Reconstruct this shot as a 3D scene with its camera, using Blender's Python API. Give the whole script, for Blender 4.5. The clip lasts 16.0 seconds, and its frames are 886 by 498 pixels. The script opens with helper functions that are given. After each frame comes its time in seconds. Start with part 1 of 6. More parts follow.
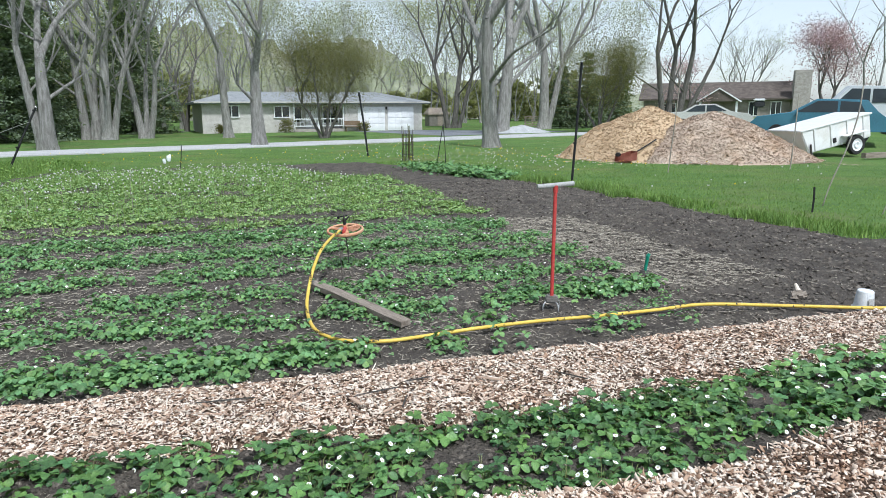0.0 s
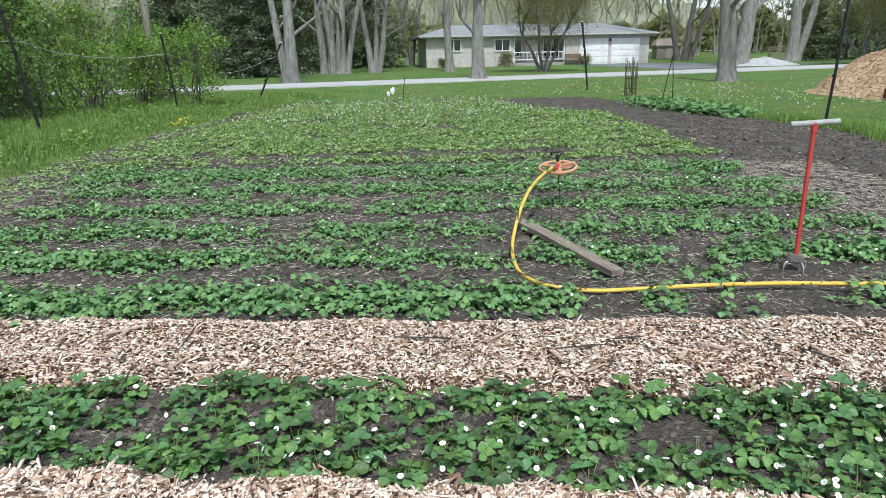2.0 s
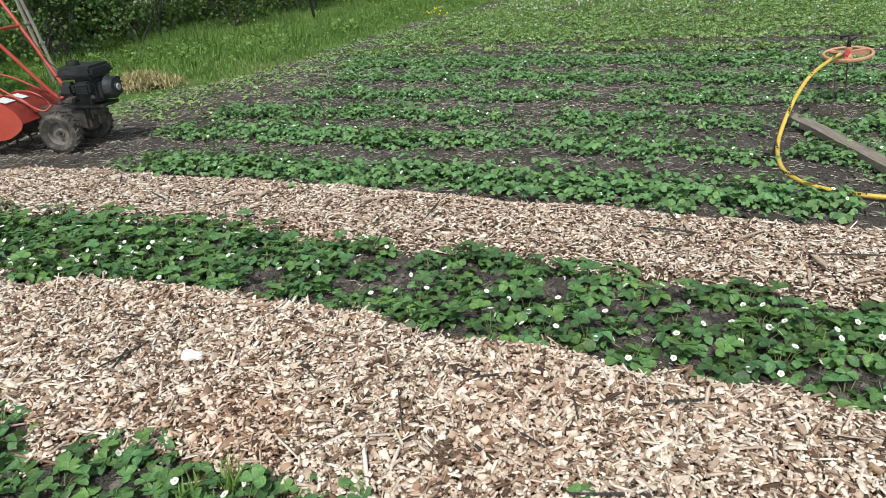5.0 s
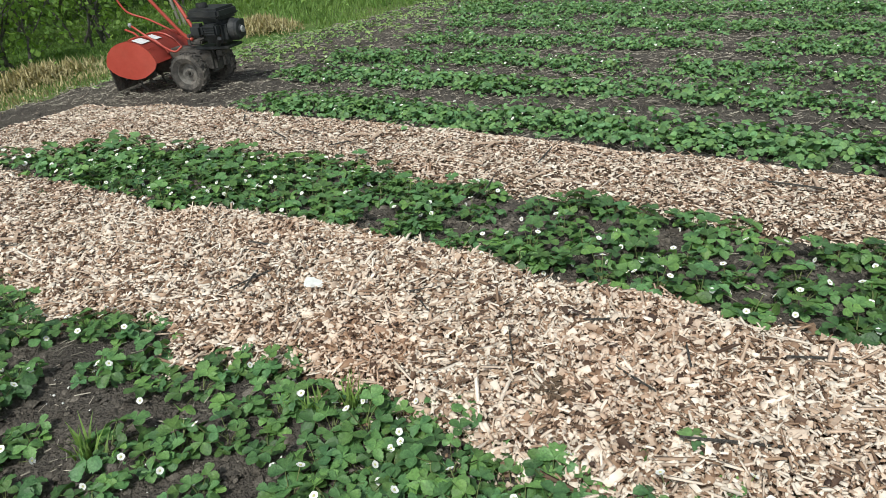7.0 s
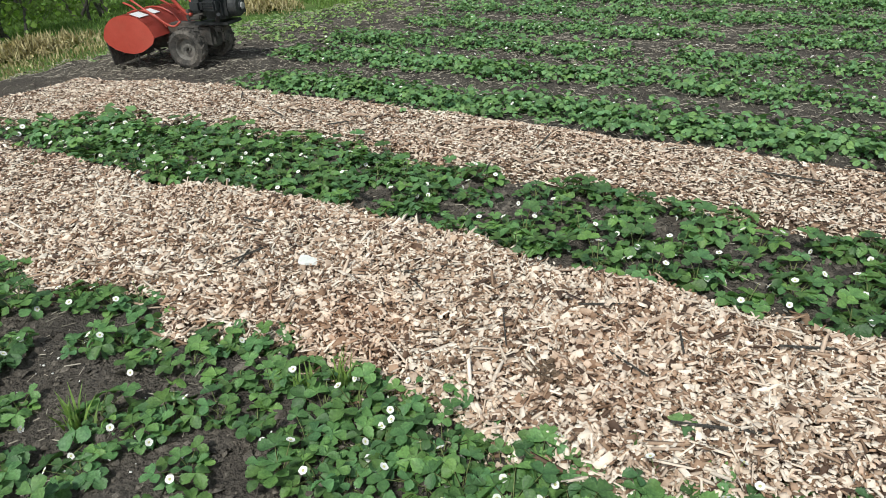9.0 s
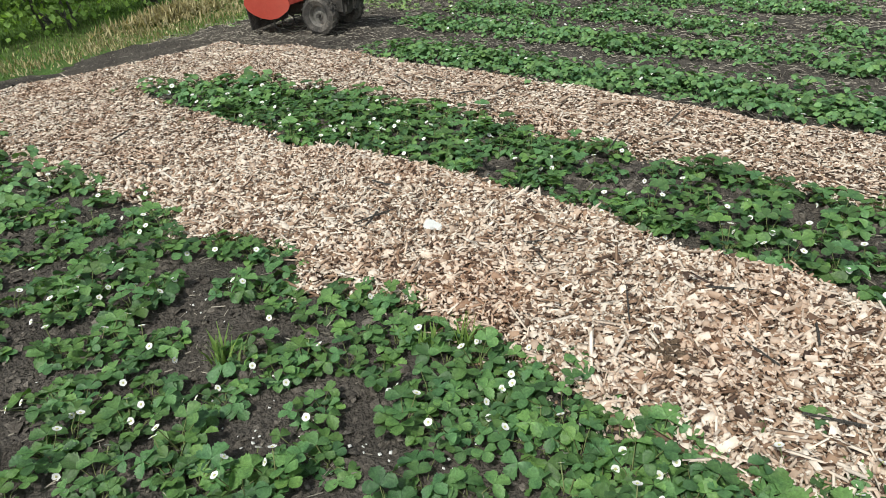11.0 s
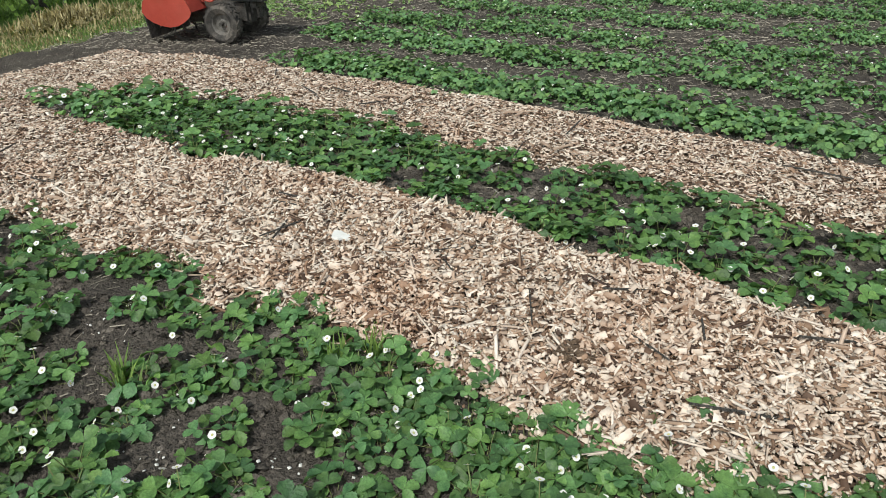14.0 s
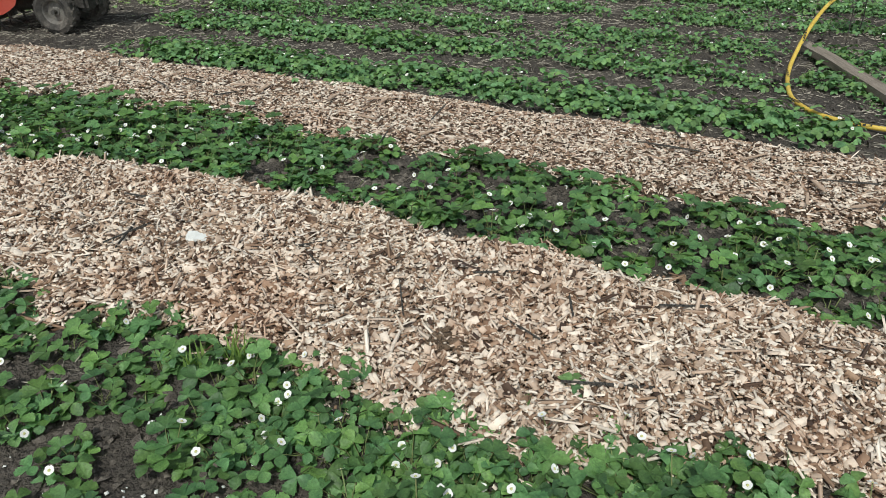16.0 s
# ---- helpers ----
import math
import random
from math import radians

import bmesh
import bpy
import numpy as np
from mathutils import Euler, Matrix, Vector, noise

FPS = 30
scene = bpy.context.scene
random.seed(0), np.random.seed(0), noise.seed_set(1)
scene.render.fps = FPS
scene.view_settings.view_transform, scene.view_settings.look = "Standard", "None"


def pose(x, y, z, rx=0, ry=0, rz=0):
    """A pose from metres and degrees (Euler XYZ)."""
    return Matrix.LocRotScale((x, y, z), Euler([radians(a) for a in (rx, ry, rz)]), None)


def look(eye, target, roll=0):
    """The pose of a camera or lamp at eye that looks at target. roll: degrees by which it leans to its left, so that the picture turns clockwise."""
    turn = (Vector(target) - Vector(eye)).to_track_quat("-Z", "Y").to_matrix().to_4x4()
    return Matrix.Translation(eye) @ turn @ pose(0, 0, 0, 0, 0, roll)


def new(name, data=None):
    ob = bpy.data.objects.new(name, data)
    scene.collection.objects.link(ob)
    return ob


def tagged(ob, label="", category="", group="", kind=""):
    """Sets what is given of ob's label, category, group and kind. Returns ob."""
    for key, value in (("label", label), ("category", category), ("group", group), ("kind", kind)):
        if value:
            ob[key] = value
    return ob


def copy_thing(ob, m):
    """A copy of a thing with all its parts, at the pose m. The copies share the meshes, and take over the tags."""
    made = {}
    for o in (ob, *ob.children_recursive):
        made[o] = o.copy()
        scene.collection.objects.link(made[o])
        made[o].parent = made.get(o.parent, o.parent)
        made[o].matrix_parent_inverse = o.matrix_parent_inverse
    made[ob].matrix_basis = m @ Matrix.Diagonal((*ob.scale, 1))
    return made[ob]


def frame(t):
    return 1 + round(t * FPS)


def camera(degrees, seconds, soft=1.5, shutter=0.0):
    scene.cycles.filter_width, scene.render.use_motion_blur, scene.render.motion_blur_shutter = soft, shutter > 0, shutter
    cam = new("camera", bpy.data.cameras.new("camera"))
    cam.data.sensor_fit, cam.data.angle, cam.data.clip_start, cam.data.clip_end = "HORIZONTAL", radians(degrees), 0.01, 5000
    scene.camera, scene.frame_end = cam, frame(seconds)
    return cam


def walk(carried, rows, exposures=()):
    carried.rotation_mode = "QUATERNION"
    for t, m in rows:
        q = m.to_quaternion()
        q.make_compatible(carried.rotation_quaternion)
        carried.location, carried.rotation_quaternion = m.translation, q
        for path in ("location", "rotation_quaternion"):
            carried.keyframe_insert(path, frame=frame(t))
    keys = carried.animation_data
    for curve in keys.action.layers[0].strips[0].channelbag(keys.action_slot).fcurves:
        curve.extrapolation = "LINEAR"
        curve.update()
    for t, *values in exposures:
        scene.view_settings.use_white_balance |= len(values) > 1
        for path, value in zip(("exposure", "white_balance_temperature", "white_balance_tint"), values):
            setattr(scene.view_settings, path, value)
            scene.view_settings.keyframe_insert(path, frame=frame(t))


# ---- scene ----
cam = camera(66.0, 16.0, 0.85)
PATH = [
    (0, (0.363, -0.129, 1.554), (0.254, 1.828, 1.156), -0.3),
    (0.5, (0.339, -0.122, 1.551), (0.139, 1.828, 1.149), -0.3),
    (1, (0.314, -0.043, 1.532), (-0.004, 1.879, 1.078), -0.3),
    (1.5, (0.32, 0.088, 1.516), (-0.19, 1.949, 0.992), -2.2),
    (2, (0.306, 0.189, 1.498), (-0.39, 1.976, 0.929), -1.1),
    (2.5, (0.253, 0.237, 1.481), (-0.721, 1.901, 0.948), 0.1),
    (3, (0.247, 0.219, 1.469), (-0.878, 1.788, 0.947), 1.5),
    (3.3, (0.276, 0.224, 1.447), (-0.954, 1.673, 0.824), -0.3),
    (3.5, (0.255, 0.245, 1.419), (-0.998, 1.619, 0.682), -1.9),
    (3.7, (0.251, 0.228, 1.425), (-0.98, 1.616, 0.677), -2.6),
    (5.8, (0.309, 0.122, 1.393), (-0.966, 1.407, 0.544), -6.0),
    (6, (0.288, 0.096, 1.392), (-1.032, 1.335, 0.542), -5.8),
    (6.5, (0.273, 0.096, 1.391), (-1.141, 1.203, 0.511), -6.0),
    (7, (0.277, 0.091, 1.385), (-1.116, 1.192, 0.465), -5.1),
    (7.5, (0.281, 0.09, 1.373), (-1.107, 1.185, 0.438), -4.5),
    (8, (0.273, 0.093, 1.369), (-1.118, 1.171, 0.418), -3.9),
    (8.5, (0.28, 0.108, 1.375), (-1.1, 1.186, 0.41), -3.9),
    (9, (0.274, 0.087, 1.359), (-1.098, 1.187, 0.405), -3.3),
    (9.5, (0.272, 0.08, 1.363), (-1.158, 1.11, 0.417), -3.0),
    (10, (0.261, 0.063, 1.35), (-1.189, 1.031, 0.37), -2.9),
    (10.2, (0.245, 0.048, 1.349), (-1.237, 0.954, 0.358), -3.1),
    (12.3, (0.298, -0.041, 1.407), (-1.228, 0.77, 0.4), -4.8),
    (12.5, (0.299, -0.039, 1.406), (-1.225, 0.783, 0.406), -4.8),
    (13, (0.307, -0.016, 1.401), (-1.17, 0.899, 0.41), -3.9),
    (13.5, (0.303, 0.0, 1.39), (-1.117, 0.998, 0.395), -2.7),
    (14, (0.304, 0.008, 1.389), (-1.083, 1.049, 0.394), -1.9),
    (14.5, (0.311, 0.04, 1.383), (-1.054, 1.104, 0.381), -2.4),
    (15, (0.307, 0.058, 1.371), (-0.975, 1.201, 0.348), -2.2),
    (15.5, (0.298, 0.065, 1.368), (-0.938, 1.26, 0.345), -1.1),
    (16, (0.29, 0.098, 1.349), (-0.855, 1.377, 0.322), -0.0),
]
walk(cam, [(t, look(eye, target, roll)) for t, eye, target, roll in PATH],
     [(0.0, 0.23, 5850, 7), (1.5, 0.17, 5950, 7), (3.0, 0.22, 6050, 7), (3.7, 0.17, 6150, 7), (5.8, -0.09, 6350, 3), (10.2, -0.12, 6400, 3), (12.3, -0.10, 6550, 5), (14.0, -0.26, 6450, 4), (16.0, -0.38, 6350, 3)])

# ---- daylight under a thin, bright overcast ----
world = bpy.data.worlds.new("sky")
scene.world = world
world.use_nodes = True
wn, wl = world.node_tree.nodes, world.node_tree.links
sky = wn.new("ShaderNodeTexSky")
sky.sky_type, sky.sun_disc = "NISHITA", False
sky.sun_elevation, sky.sun_rotation = radians(52), radians(150)
sky.air_density, sky.dust_density, sky.ozone_density = 1.0, 1.0, 1.0
veil = wn.new("ShaderNodeHueSaturation")
veil.inputs["Saturation"].default_value = 0.38
wl.new(sky.outputs[0], veil.inputs["Color"])
wl.new(veil.outputs[0], wn["Background"].inputs["Color"])
wn["Background"].inputs["Strength"].default_value = 0.145
sun = new("sun", bpy.data.lights.new("sun", "SUN"))
sun.data.energy, sun.data.angle, sun.data.color = 3.2, radians(5), (1.0, 0.96, 0.91)
sun.matrix_world = look((0, 0, 0), (-0.3, 0.55, -0.95))

# ---- materials ----
def mix(nt, kind, fac, a, b):
    """A colour mix node; fac, a and b are sockets or values."""
    n = nt.nodes.new("ShaderNodeMix")
    n.data_type, n.blend_type = "RGBA", kind
    for s, v in ((n.inputs[0], fac), (n.inputs[6], a), (n.inputs[7], b)):
        if isinstance(v, bpy.types.NodeSocket):
            nt.links.new(v, s)
        elif isinstance(v, (int, float)):
            s.default_value = v
        else:
            s.default_value = (*v[:3], 1)
    return n.outputs[2]


def noise_fac(nt, coord, scale, lo=0.35, hi=0.65, detail=4.0, rough=0.6):
    n = nt.nodes.new("ShaderNodeTexNoise")
    n.inputs["Scale"].default_value, n.inputs["Detail"].default_value, n.inputs["Roughness"].default_value = scale, detail, rough
    nt.links.new(coord, n.inputs["Vector"])
    m = nt.nodes.new("ShaderNodeMapRange")
    m.inputs[1].default_value, m.inputs[2].default_value = lo, hi
    nt.links.new(n.outputs[0], m.inputs[0])
    return m.outputs[0]


def mat(name, a, b, scale=6.0, fine=60.0, rough=0.8, bump=0.3, depth=0.004, metal=0.0, spec=0.3, vary=0.0, island=False,
        stain=None, stain_scale=2.0, tint=None, trans=0.0, stretch=None, stain_amount=0.7, grit=0.35, pale=0.0, tones=()):
    """A procedural surface: two colours over coarse noise, fine grain and relief, optional stains, and variation between pieces."""
    m = bpy.data.materials.new(name)
    m.use_nodes = True
    nt = m.node_tree
    p = nt.nodes["Principled BSDF"]
    coord = nt.nodes.new("ShaderNodeTexCoord").outputs["Object"]
    if stretch:
        mp = nt.nodes.new("ShaderNodeMapping")
        mp.inputs["Scale"].default_value = stretch
        nt.links.new(coord, mp.inputs["Vector"])
        coord = mp.outputs[0]
    col = mix(nt, "MIX", noise_fac(nt, coord, scale), a, b)
    if stain:
        f = noise_fac(nt, coord, stain_scale, 0.5, 0.68)
        mul = nt.nodes.new("ShaderNodeMath")
        mul.operation = "MULTIPLY"
        nt.links.new(f, mul.inputs[0])
        mul.inputs[1].default_value = stain_amount
        col = mix(nt, "MIX", mul.outputs[0], col, stain)
    grain = noise_fac(nt, coord, fine, 0.25, 0.75)
    col = mix(nt, "OVERLAY", grit, col, grain)
    if vary:
        if island:
            r = nt.nodes.new("ShaderNodeNewGeometry").outputs["Random Per Island"]
        else:
            r = nt.nodes.new("ShaderNodeObjectInfo").outputs["Random"]
        if tint or tones:
            ramp = nt.nodes.new("ShaderNodeValToRGB")
            ramp.color_ramp.elements[0].color = (1, 1, 1, 1)
            ramp.color_ramp.elements[0].position = pale
            ramp.color_ramp.elements[1].color = (*(tint or tones[-1][1]), 1)
            for at, c in tones[1:-1]:
                ramp.color_ramp.elements.new(at).color = (*c, 1)
            if tones:
                ramp.color_ramp.elements[0].color = (*tones[0][1], 1)
            w = nt.nodes.new("ShaderNodeTexWhiteNoise")
            w.noise_dimensions = "1D"
            nt.links.new(r, w.inputs["W"])
            nt.links.new(w.outputs["Value"], ramp.inputs[0])
            col = mix(nt, "MULTIPLY", 1.0, col, ramp.outputs[0])
        h = nt.nodes.new("ShaderNodeHueSaturation")
        mr = nt.nodes.new("ShaderNodeMapRange")
        mr.inputs[3].default_value, mr.inputs[4].default_value = 1 - vary, 1 + vary
        nt.links.new(r, mr.inputs[0])
        nt.links.new(mr.outputs[0], h.inputs["Value"])
        nt.links.new(col, h.inputs["Color"])
        col = h.outputs[0]
    nt.links.new(col, p.inputs["Base Color"])
    p.inputs["Roughness"].default_value, p.inputs["Metallic"].default_value = rough, metal
    p.inputs["Specular IOR Level"].default_value = spec
    if bump:
        bn = nt.nodes.new("ShaderNodeBump")
        bn.inputs["Strength"].default_value, bn.inputs["Distance"].default_value = bump, depth
        nt.links.new(grain, bn.inputs["Height"])
        nt.links.new(bn.outputs[0], p.inputs["Normal"])
    if trans:
        t = nt.nodes.new("ShaderNodeBsdfTranslucent")
        nt.links.new(mix(nt, "MULTIPLY", 1.0, col, (1.2, 1.3, 0.6)), t.inputs["Color"])
        ms = nt.nodes.new("ShaderNodeMixShader")
        ms.inputs[0].default_value = trans
        nt.links.new(p.outputs[0], ms.inputs[1])
        nt.links.new(t.outputs[0], ms.inputs[2])
        nt.links.new(ms.outputs[0], nt.nodes["Material Output"].inputs["Surface"])
    return m


SOIL = mat("dark garden soil", (0.090, 0.077, 0.066), (0.178, 0.156, 0.132), 3.5, 70, 0.95, 1.0, 0.03, stain=(0.17, 0.145, 0.12), stain_scale=1.3)
CLOD = mat("soil clods", (0.076, 0.064, 0.053), (0.185, 0.162, 0.136), 20, 120, 0.95, 0.6, 0.01, vary=0.35, island=True)
LAWN = mat("mown lawn", (0.088, 0.172, 0.038), (0.138, 0.236, 0.055), 0.8, 90, 0.9, 0.7, 0.03, stain=(0.19, 0.20, 0.075), stain_scale=0.3)
# Darker than the chips: shade in their gaps is put into this colour.
CHIP_BED = mat("wood chip underlay, gap shade in colour", (0.11, 0.073, 0.05), (0.24, 0.165, 0.115), 45, 90, 0.9, 0.9, 0.02)
CHIP = mat("fresh wood chips", (0.76, 0.76, 0.76), (1.0, 1.0, 1.0), 30, 160, 0.7, 0.4, 0.002, vary=0.15, island=True, grit=0.4, stain=(0.74, 0.62, 0.55), stain_scale=1.7, stain_amount=0.65,
           tones=((0, (1.0, 0.89, 0.765)), (0.34, (0.91, 0.775, 0.64)), (0.57, (0.68, 0.515, 0.395)), (0.77, (0.43, 0.285, 0.19)), (0.90, (0.21, 0.13, 0.085)), (1, (0.07, 0.045, 0.036))))
CHIP_OLD = mat("weathered wood chips", (0.40, 0.31, 0.24), (0.56, 0.46, 0.37), 1.6, 160, 0.85, 0.4, 0.002, vary=0.18, island=True, tint=(0.80, 0.74, 0.68), stain=(0.40, 0.27, 0.17), stain_scale=0.9, stain_amount=0.6)
CHIP_ORANGE = mat("orange wood chips", (0.46, 0.34, 0.215), (0.60, 0.46, 0.305), 1.6, 160, 0.85, 0.4, 0.002, vary=0.25, island=True, tint=(0.82, 0.74, 0.66))
STRAW = mat("dry straw litter", (0.25, 0.225, 0.18), (0.42, 0.38, 0.31), 12, 90, 0.9, 0.2, 0.002, vary=0.4, island=True)
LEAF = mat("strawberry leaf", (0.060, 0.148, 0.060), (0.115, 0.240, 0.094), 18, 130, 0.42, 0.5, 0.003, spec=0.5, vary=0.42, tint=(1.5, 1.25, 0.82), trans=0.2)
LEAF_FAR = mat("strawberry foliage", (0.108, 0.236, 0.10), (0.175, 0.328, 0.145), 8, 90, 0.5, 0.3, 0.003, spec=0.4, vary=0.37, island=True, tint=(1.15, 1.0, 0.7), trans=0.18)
WEED = mat("weed foliage", (0.195, 0.345, 0.14), (0.285, 0.42, 0.19), 3, 90, 0.6, 0.3, 0.003, spec=0.3, vary=0.4, island=True, tint=(1.17, 1.0, 0.75), trans=0.2)
GRASS = mat("long grass", (0.14, 0.25, 0.07), (0.215, 0.34, 0.108), 1.5, 60, 0.6, 0.2, 0.002, spec=0.3, vary=0.3, island=True, tint=(1.12, 1.0, 0.75), trans=0.25)
STALK = mat("leaf stalk", (0.16, 0.22, 0.07), (0.20, 0.20, 0.09), 20, 90, 0.6, 0.1, 0.001)
PETAL = mat("white petals", (0.80, 0.80, 0.75), (0.86, 0.86, 0.82), 30, 200, 0.6, 0.1, 0.001)
PISTIL = mat("yellow flower centre", (0.52, 0.52, 0.20), (0.66, 0.64, 0.32), 60, 400, 0.8, 0.5, 0.001)
SEED = mat("seed head fluff", (0.50, 0.51, 0.45), (0.66, 0.66, 0.61), 40, 200, 0.95, 0.5, 0.003)
DANDY = mat("dandelion yellow", (0.75, 0.55, 0.03), (0.82, 0.62, 0.05), 40, 200, 0.9, 0.3, 0.002)
ROAD_M = mat("pale asphalt road", (0.42, 0.42, 0.42), (0.5, 0.5, 0.5), 0.7, 40, 0.9, 0.3, 0.005)
DRIVE_M = mat("grey asphalt drive", (0.16, 0.17, 0.19), (0.22, 0.23, 0.25), 0.6, 40, 0.9, 0.3, 0.005)
BARK = mat("grey bark", (0.25, 0.24, 0.22), (0.42, 0.41, 0.385), 2.5, 26, 0.95, 1.0, 0.03, stretch=(5, 5, 0.8), stain=(0.17, 0.16, 0.145), stain_scale=1.5)
BARK_ROTTEN = mat("rotted bark", (0.13, 0.085, 0.055), (0.24, 0.17, 0.115), 9, 60, 0.95, 0.9, 0.02, island=True, vary=0.3)
BARK_DARK = mat("dark bark", (0.10, 0.092, 0.08), (0.19, 0.18, 0.165), 2.5, 26, 0.95, 0.9, 0.03, stretch=(5, 5, 0.8))
CONIFER = mat("spruce needles", (0.115, 0.155, 0.10), (0.19, 0.235, 0.15), 1.2, 30, 0.85, 0.3, 0.01, vary=0.35, island=True, trans=0.3)
SPRING = mat("young spring leaves", (0.20, 0.28, 0.055), (0.28, 0.34, 0.08), 0.6, 30, 0.7, 0.1, 0.004, vary=0.3, island=True, tint=(0.8, 0.95, 0.8), trans=0.5)
OLIVE = mat("olive evergreen leaves", (0.145, 0.15, 0.075), (0.21, 0.205, 0.105), 0.8, 30, 0.85, 0.0, 0.004, vary=0.15, island=True, tint=(1.05, 0.97, 0.85), trans=0.5, grit=.15)
HEDGE = mat("shrub leaves", (0.15, 0.265, 0.065), (0.26, 0.40, 0.118), 0.7, 40, 0.6, 0.1, 0.004, vary=0.35, island=True, tint=(1.1, 1.05, 0.8), trans=0.4)
# The next two materials carry the distance haze in their pale, flat colours.
HAZE_LEAF = mat("far budding woods, haze in colour", (0.30, 0.31, 0.175), (0.38, 0.38, 0.245), 0.25, 20, 0.9, 0.0, 0.01, vary=0.1, island=True, tint=(0.94, 0.92, 0.9), trans=0.55, grit=.1)
FAR_WOODS = mat("far woods, haze in colour", (0.20, 0.225, 0.155), (0.31, 0.325, 0.225), 0.22, 2.2, 0.95, 0.0, 0.1, stain=(0.30, 0.27, 0.25), stain_scale=0.12, stain_amount=.6, grit=.3)
# Darker copy of the shrub leaves; under-canopy shade is painted into its colour.
HEDGE_SHADED = mat("shrub leaves, shade in colour", (0.065, 0.12, 0.042), (0.125, 0.205, 0.072), 0.7, 40, 0.6, 0.1, 0.004, vary=0.35, island=True, tint=(1.1, 1.05, 0.8), trans=0.25)
PINK = mat("pink blossom", (0.40, 0.26, 0.35), (0.54, 0.38, 0.47), 0.6, 30, 0.9, 0.0, 0.004, vary=0.15, island=True, trans=0.45, grit=.15)
BLACK = mat("black painted steel", (0.012, 0.013, 0.014), (0.03, 0.03, 0.03), 8, 120, 0.5, 0.15, 0.001)

# ---- the garden's own axes: u along the rows, v across them ----
ROW_TURN = radians(22.5)
RC, RS = math.cos(ROW_TURN), math.sin(ROW_TURN)
rng = np.random.default_rng(7)


def W(u, v, z=0.0):
    return Vector((u * RC - v * RS, u * RS + v * RC, z))


def wild(x, y, s, k=0.0):
    """Smooth noise, about -1 to 1."""
    return noise.noise(Vector((x * s, y * s, k)))


def mesh_object(name, verts, faces, materials, parent=None, smooth=False, mat_index=None):
    me = bpy.data.meshes.new(name)
    me.from_pydata([tuple(v) for v in verts], [], faces)
    for m in materials if isinstance(materials, (list, tuple)) else [materials]:
        me.materials.append(m)
    if smooth:
        me.shade_smooth()
    if mat_index is not None:
        me.polygons.foreach_set("material_index", mat_index)
    me.update()
    ob = new(name, me)
    if parent is not None:
        ob.parent = parent
    return ob


def fast_mesh(name, verts, size, faces, materials, mat_index=None):
    """A mesh from arrays: verts (n, 3) and faces (m, size)."""
    me = bpy.data.meshes.new(name)
    me.vertices.add(len(verts))
    me.vertices.foreach_set("co", np.ascontiguousarray(verts, dtype=np.float32).ravel())
    n = len(faces)
    me.loops.add(n * size)
    me.loops.foreach_set("vertex_index", np.ascontiguousarray(faces, dtype=np.int32).ravel())
    me.polygons.add(n)
    me.polygons.foreach_set("loop_start", np.arange(n, dtype=np.int32) * size)
    me.polygons.foreach_set("loop_total", np.full(n, size, dtype=np.int32))
    for m in materials if isinstance(materials, (list, tuple)) else [materials]:
        me.materials.append(m)
    if mat_index is not None:
        me.polygons.foreach_set("material_index", np.asarray(mat_index, dtype=np.int32))
    me.update(calc_edges=True)
    return me


def scatter(base_verts, base_faces, mats):
    """Copies of one small shape at many 3x3 turns-and-scales and places, as joined arrays."""
    m, p = mats
    k = len(base_verts)
    v = np.einsum("nij,kj->nki", m, base_verts) + p[:, None, :]
    f = base_faces[None] + (np.arange(len(p)) * k)[:, None, None]
    return v.reshape(-1, 3), f.reshape(-1, base_faces.shape[1])


def turns(yaw, tilt, lean):
    """Stacked turns: lean about y, then tilt about x, then yaw about z."""
    cy, sy, ct, st, cl, sl = np.cos(yaw), np.sin(yaw), np.cos(tilt), np.sin(tilt), np.cos(lean), np.sin(lean)
    o, i = np.zeros_like(cy), np.ones_like(cy)
    rz = np.stack([np.stack([cy, -sy, o], -1), np.stack([sy, cy, o], -1), np.stack([o, o, i], -1)], -2)
    rx = np.stack([np.stack([i, o, o], -1), np.stack([o, ct, -st], -1), np.stack([o, st, ct], -1)], -2)
    ry = np.stack([np.stack([cl, o, sl], -1), np.stack([o, i, o], -1), np.stack([-sl, o, cl], -1)], -2)
    return rz @ rx @ ry


def interp(x, pts):
    return float(np.interp(x, [p[0] for p in pts], [p[1] for p in pts]))


# edges of the tilled ground and of the chip paths, in u and v
LEFT = [(-4, -6.3), (2, -6.1), (2.5, -6.05), (3.1, -6.35), (4.5, -6.0), (6, -5.65), (6.8, -5.4), (7.6, -5.05), (9.5, -4.93), (12.4, -4.8), (15, -4.55), (18.7, -4.1), (20, -3.4), (22, -2.4)]
RIGHT = [(-4, 9.5), (5.7, 8.2), (6.8, 7.65), (9, 7.6), (12.2, 7.45), (14, 6.9), (17.3, 6.1), (22, 4.9)]
PATH_A_TOP = [(-5.3, 3.45), (-4.8, 3.68), (-4.35, 3.84), (-3.66, 3.88), (-3.1, 3.80), (-2.3, 3.82), (-1.6, 3.78), (-0.8, 3.69), (0, 3.66), (0.5, 3.60), (1.4, 3.55), (3, 3.50), (4.9, 3.47), (9, 3.2)]
PATH_A_LOW = [(-5, 2.5), (-4.25, 2.58), (-4.0, 2.88), (-3.2, 3.08), (-2.5, 3.04), (-1.95, 3.08), (-1.46, 2.95), (-0.8, 2.93), (-0.1, 2.92), (0.5, 2.80), (1.3, 2.73), (2.6, 2.68), (4, 2.73), (9, 2.8)]
